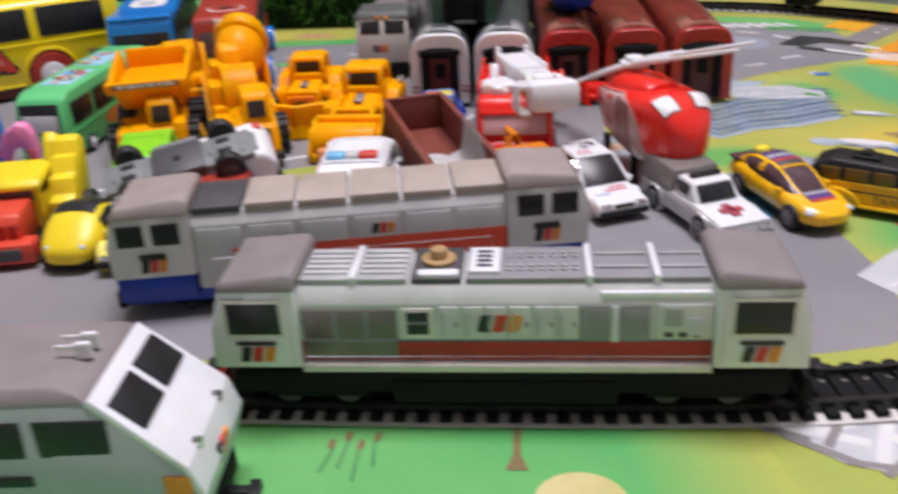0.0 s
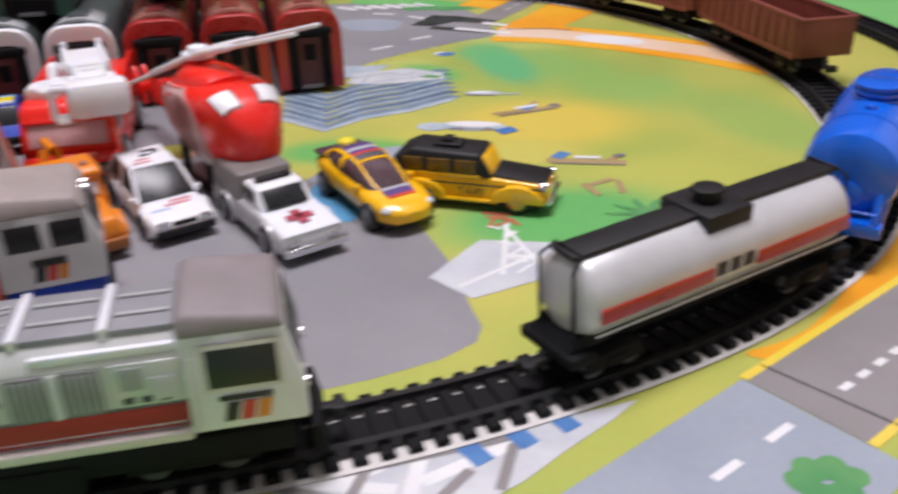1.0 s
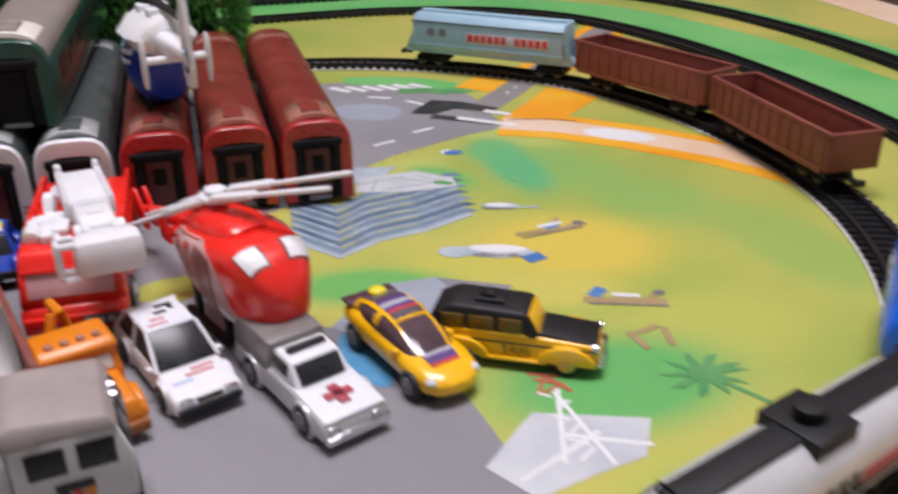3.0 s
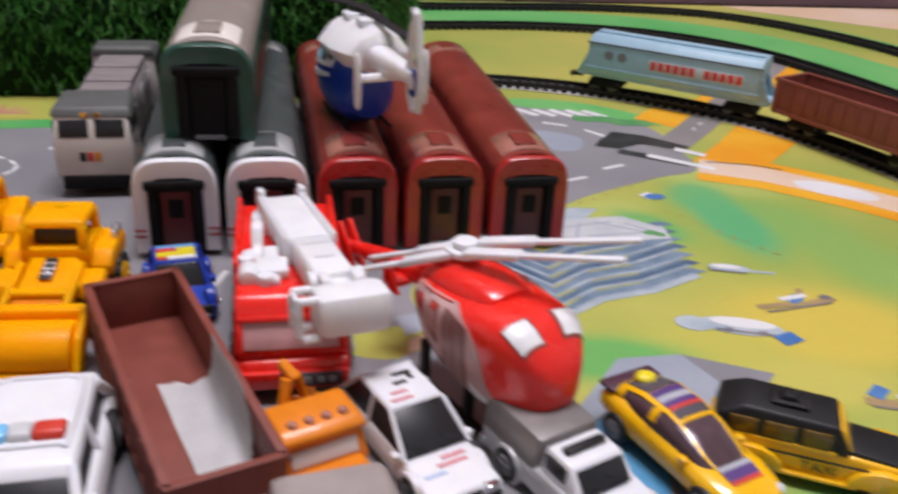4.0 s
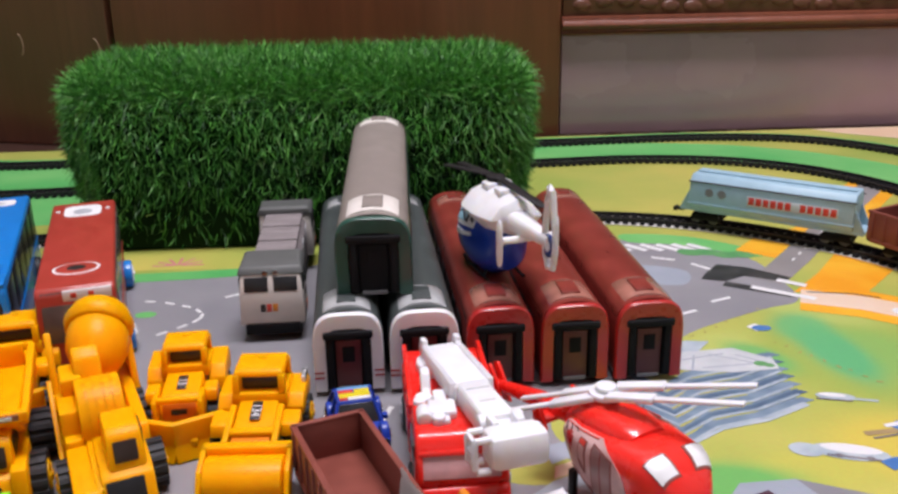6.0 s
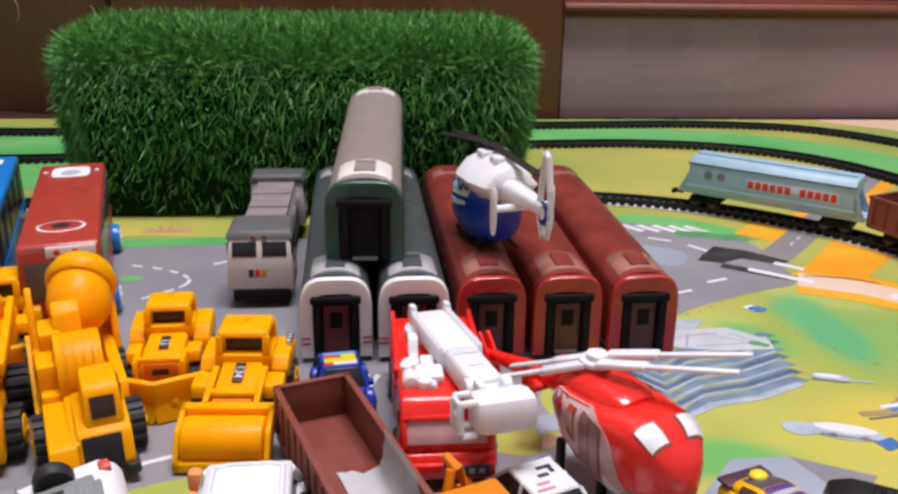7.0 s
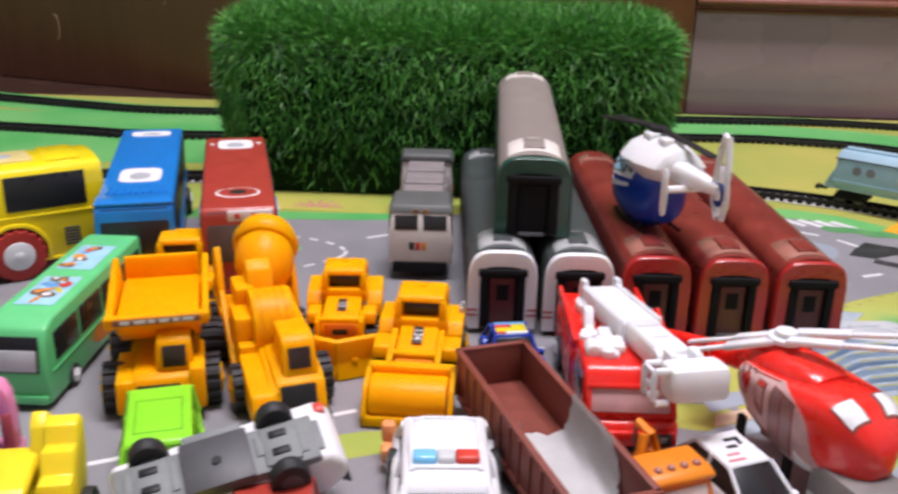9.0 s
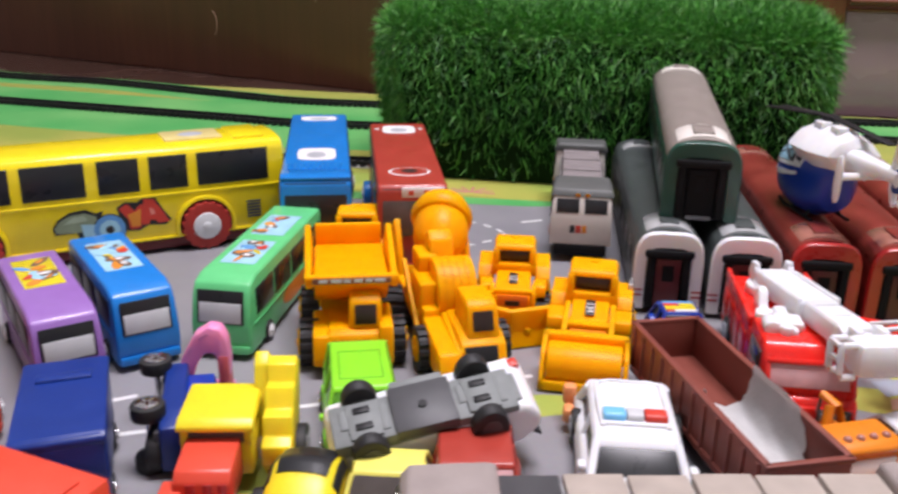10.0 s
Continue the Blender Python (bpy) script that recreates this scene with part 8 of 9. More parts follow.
def small_helicopter(m):
    t = thing("toy_helicopter", m, "small blue and white toy helicopter resting on coach roofs", "toy helicopter")
    secs = ((-26, 30, 7, 8), (-20, 24, 13, 17), (-6, 21, 17, 20.5), (10, 21, 18.5, 21), (24, 22, 17.5, 20), (33, 24, 13, 15), (39, 26, 7, 8), (41, 26, 2, 2))
    bm = B()
    loft(bm, [oval(x, 0, z, ry, rz, 30, 2.3) for x, z, ry, rz in secs])
    body = part("fuselage", bm, DEEPBLUE, t, "deep blue belly")
    bm = B()
    loft(bm, [oval(x, 0, z, ry, rz, 8, 1.5) for x, z, ry, rz in ((-37, 44, 9, 6), (-33, 44, 17, 11), (-14, 43, 21, 15), (6, 43, 21.5, 15), (14, 43, 18, 12), (20, 42, 12, 8), (23, 42, 4, 3))])
    shell = part("upper_shell", bm, WHITE, body, "white angular upper shell")
    for x, w in ((-18, 7), (-2, 9)):
        bm = B()
        bx(bm, x - 5, x + 5, -w, w, 53, 58.5, 1.2)
        part("shell_rib", bm, WHITE, shell)
    for q in (-1, 1):
        def deg(*a):
            return tuple(v if q > 0 else 180 - v for v in a)
        bm = B()
        patch(bm, secs, 2.3, -2, 38, deg(22, 8), deg(80, 86), 0.5, 12, 8)
        f = part("nose_print", bm, STICK_W, body, "white printed nose")
        bm = B()
        patch(bm, secs, 2.3, 8, 30, deg(26, 18), deg(56, 66), 0.8, 6, 6)
        g = part("cabin_window", bm, SKY_STICK, f)
        for x0, x1, lo, hi in ((7, 31, (56, 66), (60, 70)), (7, 9.5, (26, 26), (58, 58)), (28.5, 31, (18, 18), (68, 68)), (10, 28, (26, 48), (30, 53)), (10, 28, (50, 26), (54, 30)), (0, 5, (30, 34), (70, 60))):
            bm = B()
            patch(bm, secs, 2.3, x0, x1, deg(*lo), deg(*hi), 1.0, 5, 2)
            part("window_mark", bm, DARKGREY, g)
        bm = B()
        patch(bm, secs, 2.3, 0, 33, deg(8, -8), deg(14, 0), 0.6, 8, 2)
        part("nose_stripe", bm, STICK_W, body)
    bm = B()
    loft(bm, [oval(x, 0, z, ry, rz, 16, 3.0) for x, z, ry, rz in ((-26, 42, 10, 8), (-44, 42.5, 7, 6), (-62, 43.4, 4.6, 4.4), (-80, 44, 3, 3.2))])
    boom = part("tail_boom", bm, WHITE, t)
    bm = B()
    pipe(bm, [(-50, -18, 37), (-50, 18, 37)], 2.2)
    tp = part("tailplane", bm, WHITE, boom)
    for q in (-1, 1):
        bm = B()
        loft(bm, [[(-50 + 3.4 * k * math.cos(a), q * 18 + 1.7 * k * math.sin(a), z) for a in np.linspace(0, 2 * math.pi, 12, endpoint=False)] for z, k in ((22, 0.4), (24, 0.85), (30, 1), (42, 1), (47, 0.85), (49, 0.4))])
        part("end_fin", bm, WHITE, tp)
    bm = B()
    pipe(bm, [(-73, 0, 46), (-76, 0, 66), (-78.5, 0, 74), (-82, 0, 73), (-85, 0, 56), (-86.5, 0, 40), (-84, 0, 30), (-79, 0, 29), (-74.5, 0, 36), (-73, 0, 46)], 2.0)
    fin = part("tail_ring", bm, WHITE, boom, "white looped tail fin")
    bm = B()
    cyl(bm, (-79.5, 0.6, 42), "y", 6.4, 1.6, 20)
    tr = part("tail_rotor", bm, NAVY, fin)
    bm = B()
    cyl(bm, (-79.5, 0.6, 42), "y", 3.2, 2.4, 16)
    part("rotor_centre", bm, STICK_W, tr)
    bm = B()
    cyl(bm, (0, 0, 57), "z", 2.6, 8, 14)
    cyl(bm, (0, 0, 60), "z", 6, 3, 18, bev=0.6)
    mast = part("mast", bm, BLACK, t)
    for a in HELI_BLADES:
        bm = B()
        bx(bm, 3, 58, -3, 3, -0.5, 0.7, 0.4, Matrix.Translation((0, 0, 61)) @ Matrix.Rotation(radians(a), 4, "Z") @ Matrix.Rotation(0.08, 4, "Y"))
        part("rotor_blade", bm, BLACK, mast)
    for q in (-1, 1):
        bm = B()
        pipe(bm, [(-18, q * 12, 1), (20, q * 12, 1), (27, q * 12, 3)], 1.1)
        sk = part("skid", bm, BLACK, t)
        for x in (-9, 9):
            bm = B()
            pipe(bm, [(x, q * 12, 1), (x * 0.9, q * 8, 7)], 0.9)
            part("skid_strut", bm, BLACK, sk)
    return t


small_helicopter(sized(pose(0.1355, 0.519, 0.0472, 0, 0, 105), 0.91, 0.88, 0.92))


# the gondola that stands on the mat, with torn paper in it
gon = open_wagon(pose(0.0665, 0.333, 0, 0, 0, -69.5), "brown ribbed toy open wagon holding torn white paper", False, 9)
def torn_sheet(line, x0, x1, seed, label):
    """A curled paper sheet: a cross line of (y, z) carried along the wagon, its two ends torn."""
    rng = random.Random(seed)
    t2 = bmesh.new()
    n, grid = 12, []
    pts = smooth_ring([(y, z) for y, z in line], 4, False)
    for j, p in enumerate(pts):
        f = j / (len(pts) - 1)
        lo = x0 + 9 * f + rng.uniform(-1.2, 1.2)
        hi = x1 - 15 * f ** 1.5 + rng.uniform(-1.6, 1.6)
        grid.append([t2.verts.new((lo + (hi - lo) * i / n, p.x, p.y + 0.5 * math.sin(0.9 * i + j))) for i in range(n + 1)])
    for a, b in zip(grid, grid[1:]):
        for i in range(n):
            t2.faces.new((a[i], a[i + 1], b[i + 1], b[i]))
    bmesh.ops.solidify(t2, geom=t2.faces[:], thickness=0.35)
    bm = B()
    merge(bm, t2)
    single("torn_paper", bm, PAPER, gon.matrix_world, label, "paper")


torn_sheet(((-3, 11.7), (5, 11.8), (11, 12.6), (13.4, 17), (14, 24), (14.2, 33)), -14, 44, 3, "torn white paper curling up the inside of the wagon")
torn_sheet(((-13, 16), (-14.2, 22), (-14.4, 27), (-14.3, 31.5)), 2, 22, 8, "scrap of white paper stuck inside the wagon wall")


# ---- yellow building machines ----
def machine_cab(t, x, z, w=24, l=22, h=20, name="cab"):
    """A driver's cab open all round: base, four leaning posts, a dark seat and a rounded roof."""
    bm = B()
    prism(bm, [(x - l / 2, z + h - 4.4), (x + l / 2 - 2, z + h - 4.4), (x + l / 2 - 3, z + h - 1), (x + l / 2 - 6, z + h), (x - l / 2 + 2, z + h), (x - l / 2, z + h - 1.5)], -w / 2 + 1, w / 2 - 1, 1.4, inset=1.2, seg=3)
    bx(bm, x - l / 2, x + l / 2, -w / 2, w / 2, z - 2, z + h * 0.34, 1.2)
    c = part(name, bm, YELLOW, t, "yellow open cab")
    for sx in (-1, 1):
        for sy in (-1, 1):
            bm = B()
            fx = x + sx * (l / 2 - 1.8)
            lean = -1.6 if sx > 0 else 0.4
            prism(bm, [(fx - 1.7, z + h * 0.3), (fx + 1.7, z + h * 0.3), (fx + 1.7 + lean, z + h - 3), (fx - 1.7 + lean, z + h - 3)], sy * (w / 2 - 2.4) - 1.7, sy * (w / 2 - 2.4) + 1.7, 0.5)
            part("cab_post", bm, YELLOW, c)
    bm = B()
    bx(bm, x - l / 2 + 4, x + l / 2 - 5, -w / 2 + 4.5, w / 2 - 4.5, z + h * 0.3, z + h * 0.72, 1.6)
    part("seat", bm, shade("cab_dark", (0.03, 0.015, 0.01), 0.3), c, "dark cab interior")
    bm = B()
    cyl(bm, (x - l * 0.2, 0, z + h), "z", 2.2, 1.6, 14, bev=0.5)
    part("beacon", bm, YELLOW, c)
    return c


def number_strip(t, x, z, tilt, text="134"):
    bm = B()
    rot = Matrix.Translation((x, 0, z)) @ Matrix.Rotation(tilt, 4, "Y")
    bx(bm, -7.0, 7.0, -2.4, 2.4, -0.2, 0.25, 0.1, rot)
    p = part("number_strip", bm, STICK_K, t, "black strip with white number")
    lettering(text, 6.4, STICK_W, p, rot @ Matrix.Translation((0, 0, 0.3)), label="white number")


def machine_wheels(t, xs, half, r, w=8):
    car_wheels(t, xs, half, r, w, rim=YELLOW, tyre=RUBBER, tread=14)


def road_roller(m):
    t = thing("toy_road_roller", m, "yellow plastic toy road roller with a front drum", "toy digger", "yellow machines")
    bm = B()
    prism(bm, [(-38, 9), (14, 9), (17, 14), (16, 24), (-10, 29.5), (-38, 28)], -10, 10, 1.4, inset=0.5)
    body = part("body", bm, YELLOW, t)
    for q in (-1, 1):
        bm = B()
        prism(bm, [(-40, 18), (-12, 18), (-10, 24), (-16, 30), (-36, 31), (-42, 25)], q * 16 - 5, q * 16 + 5, 0.8)
        part("rear_fender", bm, YELLOW, body)
        bm = B()
        prism(bm, [(-6, 18), (10, 18), (8, 25), (-4, 27)], q * 16.5 - 4.5, q * 16.5 + 4.5, 1.0)
        part("front_fender", bm, YELLOW, body)
        bm = B()
        prism(bm, [(-8, 27), (-4, 30.5), (24, 25), (24, 21.5), (16, 21)], q * 11.4 - 1.4, q * 11.4 + 1.4, 0.6)
        part("yoke_arm", bm, YELLOW, body)
    machine_cab(t, -22, 27, 27, 25, 20)
    number_strip(body, 0, 28.9, 0.21)
    bm = B()
    bx(bm, 12, 17, -12.6, 12.6, 23.0, 26.6, 1.0)
    part("yoke_bar", bm, YELLOW, body)
    bm = B()
    bx(bm, 18, 22, -9, 9, 16, 24, 0.6)
    # yellow deepened to orange: the recess's shade is put into the colour
    part("front_panel", bm, shade("orange_shadow", (0.72, 0.2, 0.004), 0.4), body)
    bm = B()
    cyl(bm, (37, 0, 12.4), "y", 11.4, 35, 34, bev=1.2)
    part("drum", bm, YELLOW, t, "smooth yellow drum")
    bm = B()
    bx(bm, 23, 29, -20.5, 20.5, 17, 25.5, 1.6)
    bx(bm, 44.5, 50, -20.8, 20.8, 1, 7, 1.4)
    for q in (-1, 1):
        prism(bm, [(23, 16), (46, 1.4), (50, 2.5), (49.5, 7), (42, 20), (26, 25.4)], q * 19.4 - 1.2, q * 19.4 + 1.2, 0.6)
    part("drum_frame", bm, YELLOW, t)
    machine_wheels(t, (-26,), 21, 10.5, 9)
    machine_wheels(t, (4,), 20, 9, 8)
    bm = B()
    bx(bm, -36, -26, 18.6, 20.6, 30.6, 34.4, 0.4)
    hz = part("hazard_block", bm, STICK_W, t, "black and white hazard mark")
    for k in range(3):
        bm = B()
        bx(bm, -35 + 3.2 * k, -33.4 + 3.2 * k, 18.4, 20.8, 30.8, 34.6, 0.1)
        part("hazard_bar", bm, STICK_K, hz)
    return t


road_roller(sized(pose(0.0112, 0.409, 0, 0, 0, -92), 0.93, 0.97, 0.83))


def bulldozer(m):
    t = thing("toy_bulldozer", m, "yellow plastic toy bulldozer with a V-shaped blade", "toy digger", "yellow machines")
    bm = B()
    prism(bm, [(-32, 9), (22, 9), (25, 13), (22, 23), (18, 27), (-8, 29), (-32, 28)], -10.5, 10.5, 1.6, inset=0.6)
    body = part("body", bm, YELLOW, t)
    for q in (-1, 1):
        bm = B()
        prism(bm, [(-36, 16), (-4, 16), (-6, 24), (-12, 30), (-32, 32), (-38, 24)], q * 16.5 - 4.5, q * 16.5 + 4.5, 0.8)
        part("fender", bm, YELLOW, body)
        bm = B()
        prism(bm, [(2, 20), (16, 20), (14, 27), (4, 28)], q * 15 - 3.6, q * 15 + 3.6, 1.0)
        part("front_fender", bm, YELLOW, body)
        bm = B()
        bx(bm, 14, 30, q * 11.6 - 1.2, q * 11.6 + 1.2, 10, 29, 0.6)
        part("lift_post", bm, YELLOW, body)
    bm = B()
    bx(bm, 24, 27.5, -12.6, 12.6, 26, 29.6, 0.8)
    part("lift_bar", bm, YELLOW, body)
    machine_cab(t, -18, 27, 26, 24, 19)
    number_strip(body, 6, 28.6, 0.10, "13")
    bm = B()
    prism(bm, [(25.2, 13), (25.8, 13), (23.6, 24), (23, 24)], -8.5, 8.5, 0.1)
    # same deepened yellow, shade painted in on the sunken front
    rad = part("radiator", bm, shade("orange_shadow", (0.72, 0.2, 0.004), 0.4), body)
    bm = B()
    bx(bm, 24.2, 25.8, -4, 4, 18, 21, 0.3)
    part("mark", bm, STICK_K, rad)
    for q in (-1, 1):
        bm = B()
        rot = Matrix.Translation((48, 0, 0)) @ Matrix.Rotation(q * 0.42, 4, "Z")
        prism(bm, [(0, 1), (2.5, 1), (-1.6, 10), (-0.4, 24), (-3, 25), (-5.2, 11)], 0 if q > 0 else -27, 27 if q > 0 else 0, 0.5, rot)
        part("blade", bm, YELLOW, t, "angled yellow blade")
        bm = B()
        bx(bm, 14, 44, q * 9 - 1.6, q * 9 + 1.6, 8, 12, 0.6)
        part("push_arm", bm, YELLOW, t)
    machine_wheels(t, (-20, 10), 20, 9.5, 8)
    return t


bulldozer(sized(pose(-0.0300, 0.447, 0, 0, 0, -86), 0.88, 0.93, 0.82))
loader = bulldozer(sized(pose(-0.125, 0.478, 0, 0, 0, -78), 0.95, 1.0, 0.86))
loader["label"] = "yellow plastic toy bulldozer behind the dump truck"


def dump_truck(m):
    t = thing("toy_dump_truck", m, "yellow plastic toy dump truck with a raised bed", "toy digger", "yellow machines")
    bm = B()
    prism(bm, [(-34, 8), (34, 8), (35, 16), (30, 18), (-34, 18)], -15, 15, 1.4)
    body = part("body", bm, YELLOW, t)
    bm = B()
    prism(bm, [(8, 6), (36, 6), (37, 10), (35, 21), (8, 23)], -18.5, -11, 1.0)
    prism(bm, [(8, 6), (36, 6), (37, 10), (35, 25), (8, 26)], 12, 18.5, 1.0)
    prism(bm, [(8, 6), (35, 6), (36, 14), (33, 20.5), (28, 22.5), (8, 23)], -11.5, 12.5, 1.2)
    fb = part("front_block", bm, YELLOW, t)
    bm = B()
    bx(bm, 33.4, 36.0, -10, 8, 15.2, 18.2, 0.4)
    part("slot", bm, SOOT, fb)
    bm = B()
    prism(bm, [(4, 22), (30, 22), (27, 34), (23, 37), (4, 37)], -2, 14, 1.4, inset=0.8)
    cb = part("cab", bm, YELLOW, t, "offset yellow cab")
    bm = B()
    bx(bm, -0.5, 0.8, 1, 11, -4.6, 4.6, 0.5, Matrix.Translation((28.4, 0, 28.6)) @ Matrix.Rotation(-0.24, 4, "Y"))
    part("cab_window", bm, shade("cab_dark", (0.03, 0.015, 0.01), 0.3), cb)
    bm = B()
    bx(bm, 8, 22, 13.0, 14.2, 25, 34, 0.5)
    part("side_window", bm, shade("cab_dark", (0.03, 0.015, 0.01), 0.3), cb)
    # open tray: a floor rising to the tail, flared sides, a wide front lip
    bm = B()
    prism(bm, [(-36, 24), (4, 26), (18, 36), (22, 41), (20, 43), (-36, 41)], -17.5, 17.5, 1.2)
    bed = part("bed", bm, YELLOW, t, "yellow tipping bed")
    for q in (-1, 1):
        bm = B()
        prism(bm, [(-38, 38), (21, 41), (24, 46.5), (10, 48), (-6, 50), (-36, 54)], q * 18.6 - 1.5, q * 18.6 + 1.5, 0.6, Matrix.Translation((0, q * -3.0, 0)) @ Matrix.Rotation(q * -0.10, 4, "X"))
        part("bed_side", bm, YELLOW, bed)
    bm = B()
    prism(bm, [(-38, 40), (-35, 40), (-35, 52), (-38, 52)], -17, 17, 0.6)
    part("bed_tail", bm, YELLOW, bed)
    bm = B()
    prism(bm, [(18, 40), (24.5, 41.5), (25, 46.4), (21, 46.6)], -21.8, 21.8, 0.8)
    lip = part("bed_lip", bm, YELLOW, bed)
    bm = B()
    bx(bm, -0.3, 0.3, -18, 18, -1.4, 1.4, 0.1, Matrix.Translation((24.95, 0, 44.2)) @ Matrix.Rotation(0.1, 4, "Y"))
    band = part("label_band", bm, shade("label_brown", (0.30, 0.10, 0.05), 0.4), lip)
    for y, w in ((-13, 4), (-7, 5), (-2, 3), (3, 4), (8, 3), (13, 5)):
        bm = B()
        bx(bm, -0.2, 0.5, y - w / 2, y + w / 2, -0.8, 0.8, 0.1, Matrix.Translation((24.95, 0, 44.2)) @ Matrix.Rotation(0.1, 4, "Y"))
        part("writing_bar", bm, STICK_W, band)
    machine_wheels(t, (-22, 18), 23.5, 11, 9)
    return t


dump_truck(pose(-0.1055, 0.3945, 0, 0, 0, -73))


def mixer(m):
    t = thing("toy_concrete_mixer", m, "yellow plastic toy concrete mixer with a tilted drum", "toy digger", "yellow machines")
    bm = B()
    prism(bm, [(-54, 8), (66, 8), (70, 12), (66, 16), (-54, 16)], -15, 15, 1.2)
    body = part("body", bm, YELLOW, t)
    # split front: a low step at one side, the cab with its grille at the other
    bm = B()
    prism(bm, [(34, 6), (74, 6), (74, 12), (70, 20), (34, 24)], -19, -7, 1.4)
    st = part("front_step", bm, YELLOW, t)
    bm = B()
    prism(bm, [(36, 21), (69, 17), (69, 20), (36, 26)], -9.5, -6, 0.8)
    part("step_edge", bm, YELLOW, st)
    bm = B()
    prism(bm, [(34, 6), (70, 6), (72, 10), (67, 22), (60, 25), (34, 27)], -7, 16, 1.4)
    fr = part("front_block", bm, YELLOW, t)
    bm = B()
    bx(bm, -0.8, 1.0, -5.4, 11.4, -8.0, 7.2, 0.8, Matrix.Translation((69.6, 0, 14.6)) @ Matrix.Rotation(-0.4, 4, "Y"))
    part("grille", bm, BLACK, fr, "black front grille")
    bm = B()
    bx(bm, 62, 74, 11.8, 17.6, 4.5, 9, 1.0)
    part("bumper_end", bm, RUBBER, fr)
    bm = B()
    prism(bm, [(38, 24), (64, 23), (59, 37), (55, 39.5), (38, 39.5)], -3, 14, 1.6, inset=0.8)
    cb = part("cab", bm, YELLOW, t)
    bm = B()
    bx(bm, -0.5, 0.8, 0.2, 10.6, -4.6, 4.4, 0.5, Matrix.Translation((61.3, 0, 31)) @ Matrix.Rotation(-0.33, 4, "Y"))
    part("cab_window", bm, shade("cab_dark", (0.03, 0.015, 0.01), 0.3), cb)
    bm = B()
    bx(bm, 42, 54, 13.2, 14.4, 28, 36, 0.5)
    part("side_window", bm, shade("cab_dark", (0.03, 0.015, 0.01), 0.3), cb)
    # drum: a fat ball end in a wide ring, leaning back and to one side
    rot = Matrix.Translation((-27, 6, 43)) @ Matrix.Rotation(-0.30, 4, "Z") @ Matrix.Rotation(0.5, 4, "Y")
    bm = B()
    loft(bm, [oval(x, 0, 0, r, r, 30, 2.0) for x, r in ((-16, 12), (-10, 15), (-3, 16.2), (4, 15.8), (10, 13.6), (15, 10), (18, 6), (19.2, 2))], rot)
    drum = part("drum", bm, YELLOW, t, "big round yellow drum")
    bm = B()
    cyl(bm, (-10, 0, 0), "x", 18.6, 6, 34, r2=17.2, bev=1.2, m=rot)
    cyl(bm, (-16, 0, 0), "x", 15, 7, 30, r2=18, bev=1.2, m=rot)
    part("drum_ring", bm, YELLOW, drum, "wide yellow ring round the drum")
    for q in (-1, 1):
        bm = B()
        prism(bm, [(-48, 14), (-18, 14), (-26, 34), (-36, 50), (-44, 44)], q * 20 - 1.8 + 2, q * 20 + 1.8 + 2, 0.9)
        part("drum_cheek", bm, YELLOW, t)
    # neck, ribbed hopper and side boxes between drum and cab
    bm = B()
    prism(bm, [(-10, 16), (14, 16), (12, 42), (8, 52), (2, 56), (-4, 52), (-8, 40)], -9, 4, 1.4)
    bx(bm, -4, 14, -16, -6, 36, 46, 1.2)
    part("neck", bm, YELLOW, t)
    bm = B()
    cyl(bm, (20, 0, 30), "y", 16.5, 21, 36, bev=1.0)
    bx(bm, 14, 34, -10, 10, 14, 30, 0.8)
    hs = part("hopper", bm, YELLOW, t, "rounded ribbed yellow housing")
    for y in (-6, -2, 2, 6):
        bm = B()
        cyl(bm, (20, y, 30), "y", 16.9, 0.8, 36)
        part("housing_rib", bm, YELLOW, hs)
    for x0, x1, y0, y1, z0, z1 in ((8, 30, -19, -9.5, 14, 38), (22, 36, -18.4, -10, 12, 27), (-4, 10, -20, -12, 14, 30)):
        bm = B()
        bx(bm, x0, x1, y0, y1, z0, z1, 0.9)
        part("side_box", bm, YELLOW, t)
    bm = B()
    prism(bm, [(-6, 38), (-2, 40), (38, 14), (36, 10)], -22, -19.6, 0.6)
    part("side_brace", bm, YELLOW, t)
    for q in (-1, 1):
        bm = B()
        prism(bm, [(-52, 15), (30, 15), (26, 23), (-46, 23)], q * 17.5 - 3, q * 17.5 + 3, 1)
        part("fender", bm, YELLOW, body)
    machine_wheels(t, (-38, -10, 42), 22.5, 10.5, 9)
    return t


mixer(sized(pose(-0.065, 0.422, 0, 0, 0, -67), 1, 0.92, 1))


# ---- small loose toys ----
lime = saloon(pose(-0.0805, 0.318, 0, 0, 0, -72), "small lime green plastic toy car", LIME, 60, 32, 27, prof=[(-28, 14), (20, 14), (15, 26), (-27, 26)], group="small plastic cars", wr=5, glass=shade("lime_glass", (0.10, 0.30, 0.02), 0.2))
for x0, x1, y0, y1 in ((-17, 8, -9, -8.3), (-17, 8, 8.3, 9), (-17, -16.3, -9, 9), (7.3, 8, -9, 9)):
    bm = B()
    bx(bm, x0, x1, y0, y1, 27.2, 27.7, 0.1)
    part("roof_groove", bm, shade("lime_edge", (0.16, 0.55, 0.02), 0.35), lime)
